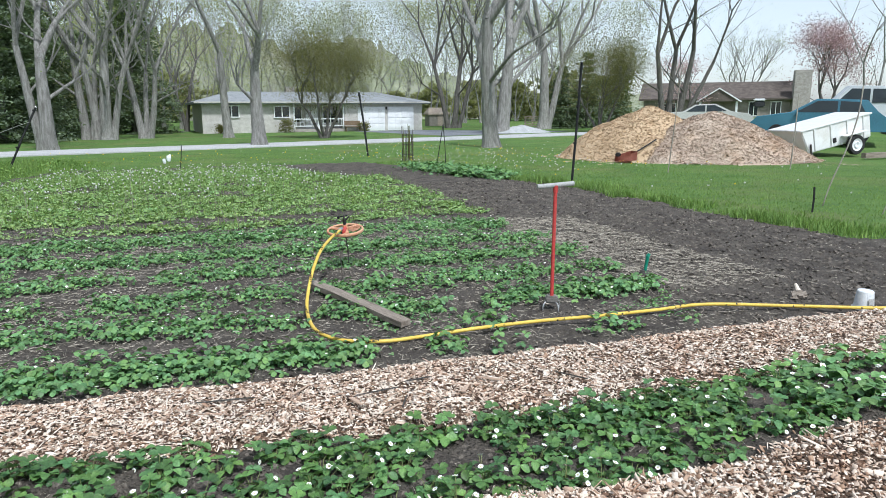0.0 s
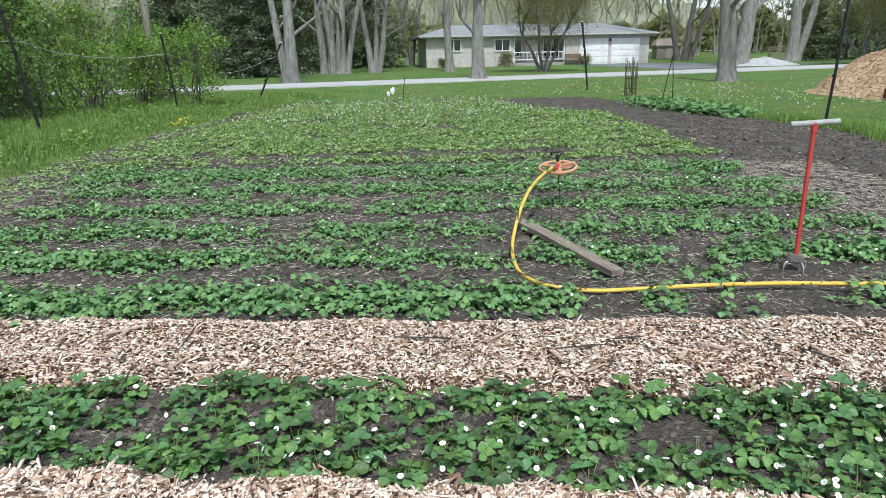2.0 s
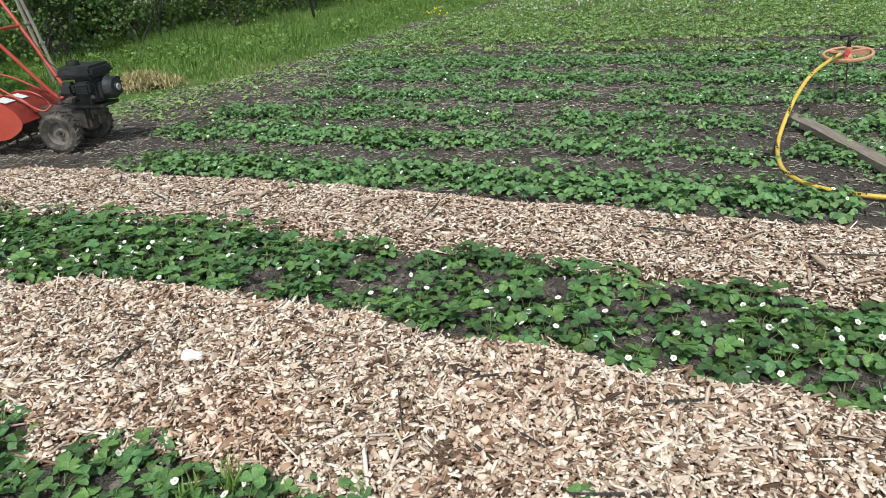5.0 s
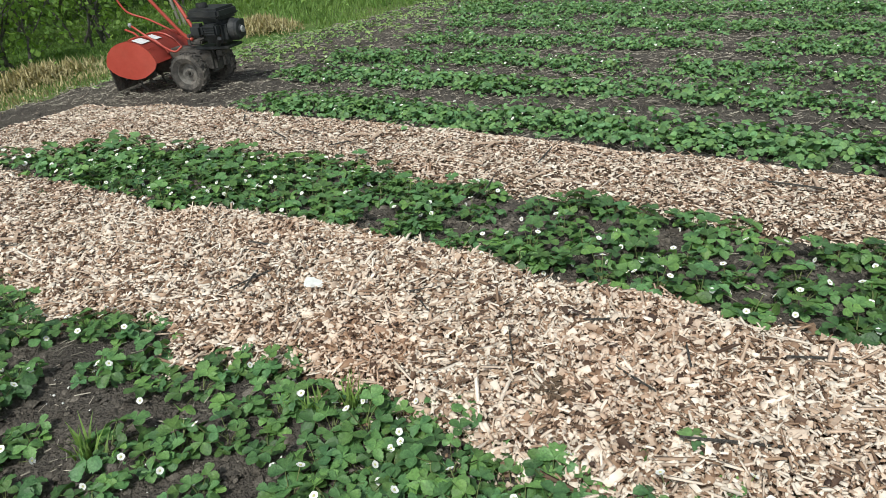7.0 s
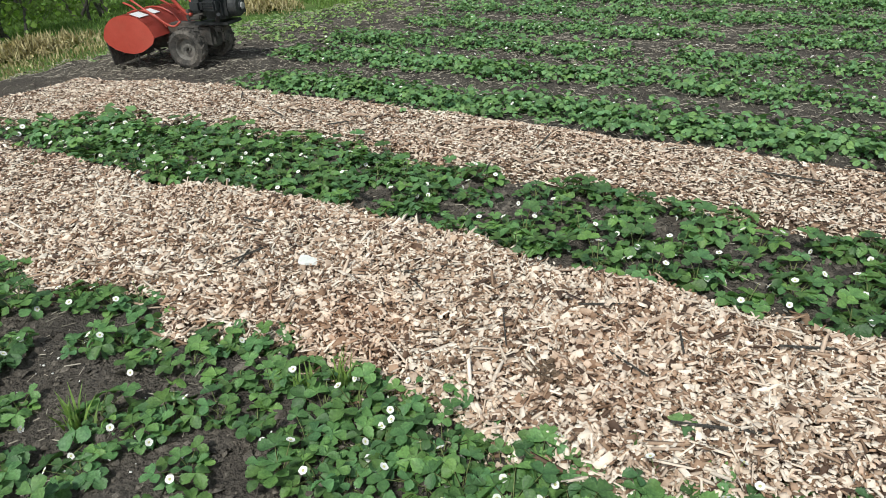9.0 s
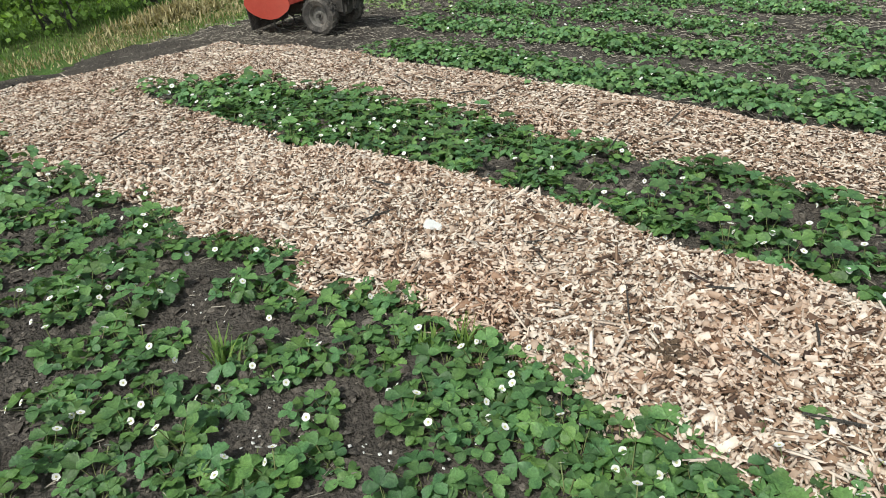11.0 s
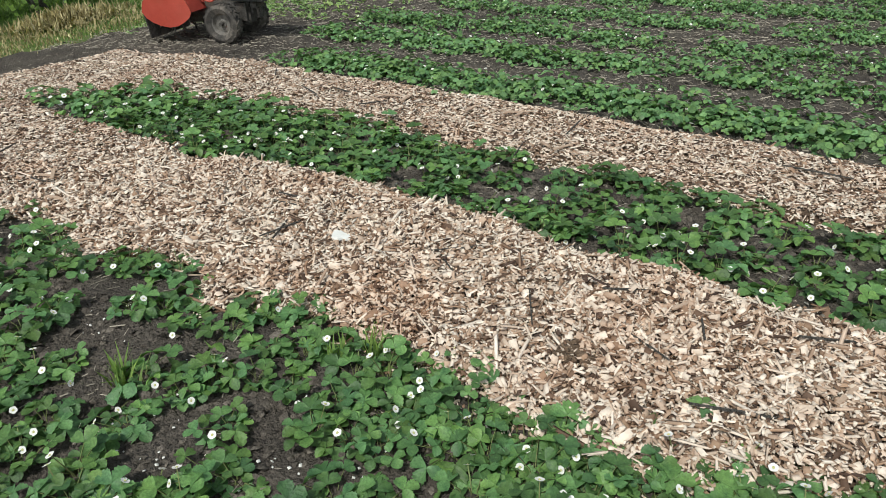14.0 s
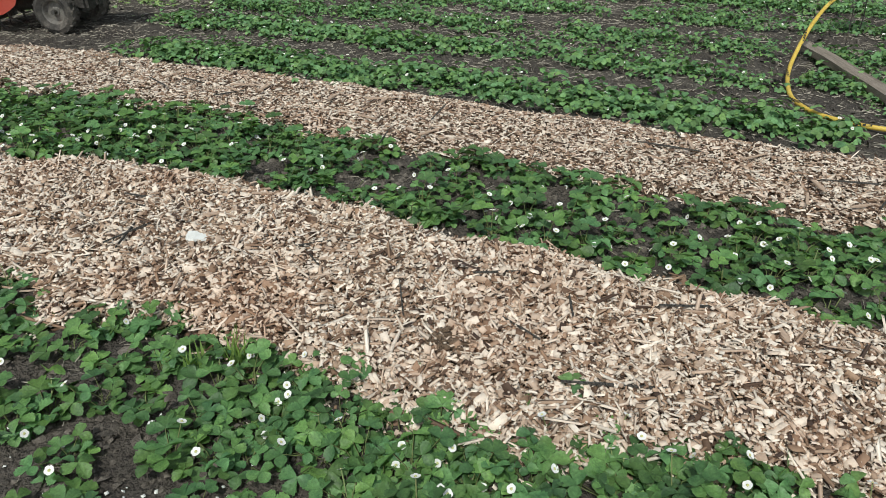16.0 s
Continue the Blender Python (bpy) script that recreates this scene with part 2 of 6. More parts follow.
PATH_B_TOP = [(-4.7, 2.5), (-4.16, 2.36), (-3.5, 2.31), (-3.0, 2.30), (-2.68, 2.15), (-2.5, 2.15), (-2.42, 2.29), (-2.1, 2.31), (-1.7, 2.33), (-1.4, 2.29), (-0.77, 2.27), (-0.6, 2.20), (-0.42, 2.13), (-0.04, 2.19),
              (0.17, 2.11), (0.5, 2.10), (0.8, 2.06), (1.4, 1.99), (2, 1.92), (3, 2.0), (9, 2.0)]
PATH_B_LOW = [(-5, 1.4), (-3.5, 1.26), (-3.3, 1.36), (-2.9, 1.32), (-2.6, 1.40), (-2.2, 1.24), (-2.1, 1.36), (-1.7, 1.40), (-1.5, 1.24), (-1.3, 1.36), (-0.76, 1.34), (-0.5, 1.32), (-0.3, 1.22), (-0.1, 1.20),
              (0.07, 1.16), (0.2, 1.20), (0.45, 1.32), (1, 1.38), (9, 1.44)]
PATH_END = [(1.2, 5.7), (2.2, 5.5), (3, 5.2), (3.5, 5.15), (4, 5.1)]


def garden_depth(u, v):
    """How far inside the tilled ground a place lies (negative: outside)."""
    w = 0.25 * wild(u, v, 0.9, 3) + 0.2 * wild(u, v, 3, 5) + 0.12 * wild(u, v, 8, 6)
    return min(u - interp(v, LEFT), interp(v, RIGHT) - u, 20.7 + 0.2 * wild(u, 0, 0.5) - v) + w


def chip_depth(u, v):
    """How far inside the wood chip paths a place lies (negative: outside)."""
    w = 0.035 * wild(u, v, 2.3, 1) + 0.03 * wild(u, v, 7, 2)
    a = min(interp(u, PATH_A_TOP) - v, v - interp(u, PATH_A_LOW))
    b = min(interp(u, PATH_B_TOP) - v, v - interp(u, PATH_B_LOW))
    end = min(-4.5 - u + 0.0 * v, v - 1.45, 3.66 - v)
    lim = u + interp(v, PATH_END)
    return min(max(a, b, end), lim) + w


def chip_top(u, v):
    d = chip_depth(u, v)
    return 0.045 * max(0.0, min(1.0, d / 0.12 + 0.3)) + 0.012 * wild(u, v, 4, 8)


def soil_z(u, v):
    z = 0.02 * wild(u, v, 1.3) + 0.016 * wild(u, v, 5, 1) + 0.009 * wild(u, v, 14, 2)
    if u > 4.0 or v < 0.2:
        z += 0.022 * wild(u, v, 7, 6) + 0.012 * wild(u, v, 17, 6)
    d = (u + 4.53) ** 2 + (v - 4.45) ** 2
    return z + 0.04 * max(0.0, 1 - d / 1.1)


def ground_rise(x, y):
    """The lawn climbs gently to the parked cars."""
    a, b = max(0.0, min(1.0, (x - 9.5) / 8)), max(0.0, min(1.0, (y - 25.5) / 9))
    return 0.75 * a * a * (3 - 2 * a) * b * b * (3 - 2 * b)


def build_ground():
    r = [0.0, 4, 8, 12, 14, 16, 18, 20, 22, 24, 27, 30, 35, 40, 46, 52, 70, 100, 160, 300, 700, 1600, 4000]
    verts, faces, n = [(0, 10, -0.03)], [], 72
    for i, d in enumerate(r[1:]):
        for k in range(n):
            a = 2 * math.pi * k / n
            x, y = d * math.cos(a), 10 + d * math.sin(a)
            verts.append((x, y, -0.03 + ground_rise(x, y)))
    for k in range(n):
        faces.append((0, 1 + k, 1 + (k + 1) % n))
    for i in range(len(r) - 2):
        for k in range(n):
            a, b = 1 + i * n + k, 1 + i * n + (k + 1) % n
            faces.append((a, a + n, b + n, b))
    tagged(mesh_object("ground", verts, faces, LAWN, smooth=True), "mown green lawn with dandelions and clover", "lawn", kind="structure")


def build_soil():
    us = np.concatenate([np.arange(-6.8, 4.2, 0.07), np.arange(4.2, 10.2, 0.09)])
    vs = np.concatenate([np.arange(-3.5, 4.5, 0.06), np.arange(4.5, 10, 0.085), np.arange(10, 21.6, 0.16)])
    verts, nu = [], len(us)
    for v in vs:
        for u in us:
            d = garden_depth(u, v)
            z = soil_z(u, v)
            if v < -2.6:
                d = min(d, (v + 3.3) * 1.0)
            z = max(z, -0.02) if d > 0.1 else max(z, -0.02) - (0.1 - d) * 0.35
            verts.append(W(u, v, max(z, -0.25)))
    faces = [(j * nu + i, j * nu + i + 1, (j + 1) * nu + i + 1, (j + 1) * nu + i) for j in range(len(vs) - 1) for i in range(nu - 1)]
    tagged(mesh_object("soil", verts, faces, SOIL, smooth=True), "dark tilled garden soil with crumbs and dry litter", "soil", kind="structure")


def build_chip_bed():
    us, vs = np.arange(-6.0, 7.6, 0.06), np.arange(1.0, 4.3, 0.045)
    verts, nu = [], len(us)
    for v in vs:
        for u in us:
            d = chip_depth(u, v)
            z = chip_top(u, v) - 0.012 if d > -0.03 else -0.06
            verts.append(W(u, v, z))
    faces = [(j * nu + i, j * nu + i + 1, (j + 1) * nu + i + 1, (j + 1) * nu + i) for j in range(len(vs) - 1) for i in range(nu - 1)]
    tagged(mesh_object("wood_chip_path", verts, faces, CHIP_BED, smooth=True), "garden path of pale wood chips between strawberry beds", "path", kind="structure")


CHIP_SHAPE = np.array([(-.5, -.5, -.5), (.5, -.36, -.5), (.42, .5, -.5), (-.5, .34, -.5), (-.38, -.42, .5), (.5, -.5, .5), (.36, .36, .5), (-.46, .5, .5)])
CHIP_WEDGE = np.array([(-.5, -.3, -.5), (.42, -.5, -.5), (.5, .32, -.5), (-.3, .5, -.5), (-.5, -.16, .2), (.30, -.46, .5), (.46, .24, .4), (-.22, .40, .05)])
CHIP_BLOCK = np.array([(-.46, -.5, -.5), (.5, -.44, -.5), (.46, .5, -.5), (-.5, .46, -.5), (-.40, -.36, .46), (.38, -.42, .5), (.44, .38, .38), (-.34, .44, .5)])
CHIP_FACES = np.array([(4, 5, 6, 7), (0, 1, 5, 4), (1, 2, 6, 5), (2, 3, 7, 6), (3, 0, 4, 7)])
CHIP_LOW = CHIP_FACES[[0, 1, 3]]
SPLINT_SHAPE = np.array([(-.5, -.5, 0), (.5, -.5, 0), (.5, .5, 0), (-.5, .5, 0), (-.5, 0, 1), (.5, 0, 1)])
SPLINT_FACES = np.array([(0, 1, 5, 4), (2, 3, 4, 5)])


def chip_cloud(places, lengths, widths, thick, flat=0.35, shape=CHIP_SHAPE, faces=CHIP_FACES, yaw=None):
    n = len(places)
    m = turns(rng.uniform(0, 6.283, n) if yaw is None else yaw, rng.normal(0, flat, n), rng.normal(0, flat, n))
    m = m * np.stack([lengths, widths, thick], -1)[:, None, :]
    return scatter(shape, faces, (m, places))


def build_chips():
    """Layered chips: small crumbs, blocky chips, flat wedges and long splinters, finer where they lie far off."""
    places, near, mix_k = [], [], []
    n = 300000
    us, vs = rng.uniform(-5.7, 5.6, n), rng.uniform(1.05, 4.1, n)
    us[:60000], vs[:60000] = rng.uniform(-2.9, 1.9, 60000), rng.uniform(1.15, 2.4, 60000)
    keep = rng.uniform(0, 1, n)
    for u, v, k in zip(us, vs, keep):
        if u > 2.5 and (v < 2.0 or k > 0.7) and k > 0.5:
            continue
        d = chip_depth(u, v)
        if d > -0.02 or (d > -0.09 and k < 0.14) or (d > -0.3 and k < 0.014):
            base = chip_top(u, v) if d > -0.02 else soil_z(u, v) - 0.008
            close = v < 2.45 and u > -3.0
            places.append(W(u, v, base + (0.030 if close else 0.016) * (k * 7.3 % 1.0) ** 1.5 - 0.004))
            near.append(close)
            mix_k.append(wild(u, v, 1.1, 61) + .5 * wild(u, v, 3.1, 62))
    near, mix_k = np.array(near), np.array(mix_k)
    places = np.array([tuple(p) for p in places])
    n = len(places)
    kind = rng.uniform(0, 1, n) + .10 * mix_k
    le = np.clip(rng.lognormal(-4.0, 0.44, n), 0.007, 0.06)
    wi = np.clip(le * rng.uniform(0.45, 0.95, n), 0.005, 0.026)
    th = rng.uniform(0.003, 0.009, n)
    slim = kind > 0.66
    le[slim] = np.clip(rng.lognormal(-3.55, 0.45, slim.sum()), .015, .12)
    wi[slim] = rng.uniform(.004, .010, slim.sum())
    th[slim] = rng.uniform(.003, .006, slim.sum())
    strand = slim & (rng.uniform(0, 1, n) < .045)
    le[strand] = rng.uniform(.06, .17, strand.sum())
    wi[strand] = rng.uniform(.006, .014, strand.sum())
    crumb = kind < 0.20
    le[crumb] = rng.uniform(.005, .012, crumb.sum())
    wi[crumb] = le[crumb] * rng.uniform(.4, .9, crumb.sum())
    scale = np.where(near, 1.0, 0.95)
    le, wi, th = le * scale, wi * scale, th * scale
    groups = ((near & (slim | crumb), 0.34, CHIP_SHAPE, CHIP_LOW), (near & ~slim & ~crumb & (kind < .45), 0.60, CHIP_BLOCK, CHIP_FACES), (near & ~slim & (kind >= .45), 0.48, CHIP_WEDGE, CHIP_FACES), (~near, 0.26, CHIP_WEDGE, CHIP_LOW))
    vs, fs, off = [], [], 0
    for sel, flat, shape, faces in groups:
        v, f = chip_cloud(places[sel], le[sel], wi[sel], th[sel], flat, shape, faces)
        vs.append(v)
        fs.append(f + off)
        off += len(v)
    tagged(new("wood_chips", fast_mesh("wood_chips", np.concatenate(vs), 4, np.concatenate(fs), CHIP)), "loose pale wood chips of many sizes on the path", "wood chips", kind="stuff")


def build_litter():
    """Clods, straw and stray chips on the soil."""
    n = 16000
    us, vs = rng.uniform(-6, 8.2, n), rng.uniform(-1.2, 20.5, n)
    ok = [i for i in range(n) if garden_depth(us[i], vs[i]) > 0.05 and chip_depth(us[i], vs[i]) < -0.03]
    extra_u, extra_v = rng.uniform(-5.2, 7.5, 28000), rng.uniform(2.0, 7.5, 28000)
    extra_u[12000:], extra_v[12000:] = rng.uniform(4.0, 7.6, 16000), rng.uniform(3.6, 14, 16000)
    near_u, near_v = rng.uniform(-3.4, 1.6, 26000), rng.choice([.6, 2.5], 26000) + rng.uniform(-.55, .5, 26000)
    pu = np.concatenate([us[ok], extra_u, near_u])
    pv = np.concatenate([vs[ok], extra_v, near_v])
    pl = np.array([tuple(W(u, v, soil_z(u, v) + 0.0)) for u, v in zip(pu, pv)])
    n = len(pl)
    r = np.clip(rng.lognormal(-4.5, 0.55, n), 0.004, 0.034)
    r[-26000:] = np.clip(rng.lognormal(-4.85, 0.55, 26000), 0.003, 0.028)
    oct_v = np.array([(1, 0, 0), (0, 1, 0), (-1, 0, 0), (0, -1, 0), (.2, .1, .8), (-.1, 0, -.8)], float)
    oct_f = np.array([(0, 1, 4), (1, 2, 4), (2, 3, 4), (3, 0, 4)])
    m = turns(rng.uniform(0, 6.28, n), rng.normal(0, 0.5, n), rng.normal(0, 0.5, n)) * np.stack([r, r * rng.uniform(.6, 1, n), r * rng.uniform(.5, .9, n)], -1)[:, None, :]
    v, f = scatter(oct_v, oct_f, (m, pl))
    tagged(new("soil_clods", fast_mesh("soil_clods", v, 3, f, CLOD)), "small dark clods of dry garden soil", "clods", kind="stuff")
    n = 84000
    us, vs, k = rng.uniform(-6, 8, n), rng.uniform(-0.5, 14, n), rng.uniform(0, 1, n)
    us[:11000], vs[:11000] = rng.uniform(4.1, 5.4, 11000), rng.uniform(4.5, 8.7, 11000)
    us[11000:46000], vs[11000:46000] = rng.uniform(-6, 4.4, 35000), rng.uniform(3.5, 9, 35000)
    pl = []
    for u, v, q in zip(us, vs, k):
        dry = 4.2 < u + 0.2 * wild(u, v, 1.5) < 5.3 and 4.6 < v + 0.3 * wild(u, v, 1.5, 3) < 8.6
        p = 0.75 if dry else (0.8 if wild(u, v, 0.8, 11) > 0.0 and u < 4.4 else 0.42)
        if q < p and chip_depth(u, v) < -0.05 and garden_depth(u, v) > 0:
            pl.append(tuple(W(u, v, soil_z(u, v) + 0.008)) + (0.45 if v < 2.9 else 0.75,))
    pl = np.array(pl)
    n = len(pl)
    slim = pl[:, 3]
    le = np.clip(rng.lognormal(-3.35, 0.5, n), 0.015, 0.12) * (0.5 + 0.5 * slim)
    v, f = chip_cloud(pl[:, :3], le, rng.uniform(0.002, 0.0055, n) * slim, rng.uniform(0.002, 0.004, n), 0.18, SPLINT_SHAPE, SPLINT_FACES)
    tagged(new("straw_litter", fast_mesh("straw_litter", v, 4, f, STRAW)), "dry beige straw and dead stems on the soil", "straw", kind="stuff")


build_ground()
build_soil()
build_chip_bed()
build_chips()
build_litter()


# ---- strawberry plants ----
LEAF_OUTLINE = [(0, .07), (.10, .28), (.26, .62), (.44, .88), (.60, 1.0), (.76, .94), (.88, .70), (.96, .40), (1.0, .14)]


def leaflet(length, width, teeth, fold, droop, seed):
    """One broad, blunt, toothed leaflet from its base at the origin along +y, pleated between its veins: verts and faces."""
    r = random.Random(seed)
    n = teeth
    left, mid, right = [], [], []
    twist = r.uniform(-.12, .12)
    for i in range(n + 1):
        t = i / n
        w = width * interp(t, LEAF_OUTLINE)
        tooth = min(1, n / 8) * (1 if t > .2 else .2)
        jag = 1.0 + (0.085 if i % 2 else -0.085) * tooth
        y = length * t
        z = -droop * t * t * length
        pleat = (.022 if i % 2 else -.022) * length * tooth
        mid.append((0, y, z - .015 * length))
        for side, s in ((left, -1), (right, 1)):
            k = jag * r.uniform(.95, 1.05)
            side.append((s * w * k, y + (.02 + .05 * (i % 2)) * length * tooth, z + pleat + (fold + s * twist) * w * r.uniform(.85, 1.15)))
    v = left + mid + right
    k = n + 1
    f = []
    for i in range(n):
        f += [(i, k + i, k + i + 1, i + 1), (k + i, 2 * k + i, 2 * k + i + 1, k + i + 1)]
    return v, f


def leaf_data(name, seed, stalk, size, teeth=12):
    """A three-part leaf on an arching stalk that starts at the origin and leans along +y."""
    r = random.Random(seed)
    lean = r.uniform(0.45, 1.15)
    top = Vector((0, stalk * math.sin(lean), stalk * math.cos(lean)))
    verts, faces, idx = [], [], []
    w = 0.0016
    pts = [Vector((0, 0, 0)), top * 0.5 + Vector((0, -0.012, 0.01)), top]
    for p in pts:
        verts += [p + Vector((w, 0, 0)), p + Vector((-w, w, 0)), p + Vector((-w, -w, 0))]
    for s in range(2):
        for k in range(3):
            faces.append((s * 3 + k, s * 3 + (k + 1) % 3, s * 3 + 3 + (k + 1) % 3, s * 3 + 3 + k))
            idx.append(1)
    pitch = r.uniform(-0.95, 0.70)
    for k, a in enumerate((0.0, 1.5, -1.5)):
        L = size * (1.0 if k == 0 else 0.92) * r.uniform(.92, 1.08)
        v, f = leaflet(L, L * r.uniform(0.40, 0.47), teeth, r.uniform(0.25, 0.75), r.uniform(-.15, 0.5), seed * 7 + k)
        m = Matrix.Translation(top) @ Matrix.Rotation(pitch, 4, "X") @ Matrix.Rotation(a + r.uniform(-.15, .15), 4, "Z") @ Matrix.Rotation(r.uniform(-.15, .2), 4, "X")
        o = len(verts)
        verts += [m @ Vector(p) for p in v]
        faces += [tuple(o + j for j in q) for q in f]
        idx += [0] * len(f)
    me = bpy.data.meshes.new(name)
    me.from_pydata([tuple(v) for v in verts], [], faces)
    me.materials.append(LEAF)
    me.materials.append(STALK)
    me.polygons.foreach_set("material_index", idx)
    me.shade_smooth()
    return me


def flower_arrays(radius, stalk, lean):
    verts, faces, idx = [], [], []
    top = Vector((math.sin(lean) * stalk, 0, math.cos(lean) * stalk))
    face = Matrix.Translation(top) @ Matrix.Rotation(lean * 0.9, 4, "Y")
    w = 0.0014
    for p in (Vector(), top):
        verts += [p + Vector((w, 0, 0)), p + Vector((-w, w, 0)), p + Vector((-w, -w, 0))]
    for k in range(3):
        faces.append((k, (k + 1) % 3, 3 + (k + 1) % 3, 3 + k))
        idx.append(2)
    for k in range(5):
        a = 2 * math.pi * k / 5
        o = len(verts)
        for (d, s, z) in ((0.15, 0, 0), (0.45, 0.42, 0.08 + .03 * (k % 2)), (0.78, 0.52, 0.14), (1.0, 0.22, 0.2), (1.0, -0.22, 0.2), (0.78, -0.52, 0.14), (0.45, -0.42, 0.08 + .03 * (k % 2))):
            x, y = d * math.cos(a) - s * math.sin(a), d * math.sin(a) + s * math.cos(a)
            verts.append(face @ Vector((x * radius, y * radius, z * radius)))
        faces.append(tuple(range(o, o + 7)))
        idx.append(0)
    o = len(verts)
    for k in range(7):
        a = 2 * math.pi * k / 7
        verts.append(face @ Vector((0.33 * radius * math.cos(a), 0.33 * radius * math.sin(a), 0.12 * radius)))
    verts.append(face @ Vector((0, 0, 0.36 * radius)))
    for k in range(7):
        faces.append((o + k, o + (k + 1) % 7, o + 7))
        idx.append(1)
    return verts, faces, idx


def flower_data(name, radius, stalk, lean):
    verts, faces, idx = flower_arrays(radius, stalk, lean)
    me = bpy.data.meshes.new(name)
    me.from_pydata([tuple(v) for v in verts], [], faces)
    for m in (PETAL, PISTIL, STALK):
        me.materials.append(m)
    me.polygons.foreach_set("material_index", idx)
    return me


LEAVES = [leaf_data("leaf", 10 + i, s, z) for i, (s, z) in enumerate(((.085, .045), (.07, .049), (.06, .037), (.10, .044), (.05, .033), (.07, .051), (.035, .041), (.08, .033), (.055, .046), (.025, .036), (.045, .047), (.03, .030)))]
FLOWERS = [flower_data("flower", r, s, l) for r, s, l in ((.0118, .098, .5), (.0108, .088, .9), (.0124, .108, .35), (.0112, .08, 1.1), (.0115, .10, .7))]


def strawberry_plant(seed, leaves, flowers):
    r = random.Random(seed)
    ob = tagged(new("strawberry_plant"), "low strawberry plant with toothed three-part leaves" + (" and white flowers" if flowers else ""), "plant", "strawberry plants in the beds")
    turn = r.uniform(0, 6.28)
    for k in range(leaves):
        leaf = new("leaf", r.choice(LEAVES))
        leaf.parent = ob
        turn += 2.4
        s = r.uniform(0.68, 1.13)
        leaf.matrix_local = Matrix.Rotation(turn + r.uniform(-.3, .3), 4, "Z") @ Matrix.Translation((0, r.uniform(0, .03), -.01)) @ Matrix.Rotation(-r.uniform(-.35, .35), 4, "X") @ Matrix.Scale(s, 4)
    for k in range(flowers):
        fl = new("flower", r.choice(FLOWERS))
        fl.parent = ob
        fl.matrix_local = Matrix.Rotation(r.uniform(0, 6.28), 4, "Z") @ Matrix.Translation((r.uniform(.0, .06), 0, -.01)) @ Matrix.Rotation(r.uniform(-.1, .35), 4, "Y")
    return ob


# bare patches in the near beds: u, v, radius
BARE = [(-1.48, 2.52, .13), (-0.79, 2.60, .11), (-0.76, 2.44, .07), (0.49, 2.41, .10), (1.34, 2.41, .16), (1.2, 2.3, .10), (0.80, 2.12, .06), (-2.56, 2.28, .07), (2.4, 2.3, .10), (3.07, 2.42, .15),
        (-1.74, 0.97, .12), (-1.16, 0.67, .16), (-0.70, 0.79, .14), (-0.62, 1.30, .06), (-1.79, 0.47, .08), (-1.30, 0.95, .08), (0.2, 0.75, .2), (-0.60, 0.86, .09), (-0.95, 0.60, .08)]


def bed_spots(u0, u1, low, top, gap):
    """Plant places in a bed, spread by a minimum distance, leaving out bare patches."""
    got = []
    cells = {}
    for _ in range(int((u1 - u0) * 900)):
        u = random.uniform(u0, u1)
        v = random.uniform(low(u), top(u))
        if any((u - a) ** 2 + (v - b) ** 2 < 1.6 * c * c for a, b, c in BARE):
            continue
        g = gap * (1.0 + 0.45 * wild(u, v, 1.3, 4))
        i, j = int(u / 0.3), int(v / 0.3)
        if all((u - a) ** 2 + (v - b) ** 2 > g * g for x in (i - 1, i, i + 1) for y in (j - 1, j, j + 1) for a, b in cells.get((x, y), ())):
            got.append((u, v))
            cells.setdefault((i, j), []).append((u, v))
    return got


def leaf_arrays(seed, stalk, size, teeth, flat=0.0):
    """A three-part leaf with little detail, for joined foliage."""
    r = random.Random(seed)
    lean = r.uniform(0.4, 1.1)
    top = Vector((0, stalk * math.sin(lean), stalk * math.cos(lean)))
    verts, faces = [], []
    for k, a in enumerate((0.0, 1.45, -1.45)):
        if teeth == 1:
            v, f = [(0, 0, 0), (size * .45, size * .6, .1 * size), (0, size * 1.1, -.1 * size), (-size * .45, size * .6, .15 * size)], [(0, 1, 2, 3)]
        else:
            v, f = leaflet(size, size * 0.46, teeth, r.uniform(0.1, 0.35), r.uniform(0.1, 0.5), seed * 5 + k)
        m = Matrix.Translation(top) @ Matrix.Rotation(r.uniform(-.4, .1), 4, "X") @ Matrix.Rotation(a, 4, "Z")
        o = len(verts)
        verts += [tuple(m @ Vector(p)) for p in v]
        faces += [tuple(o + j for j in q) for q in f]
    return np.array(verts), np.array(faces)


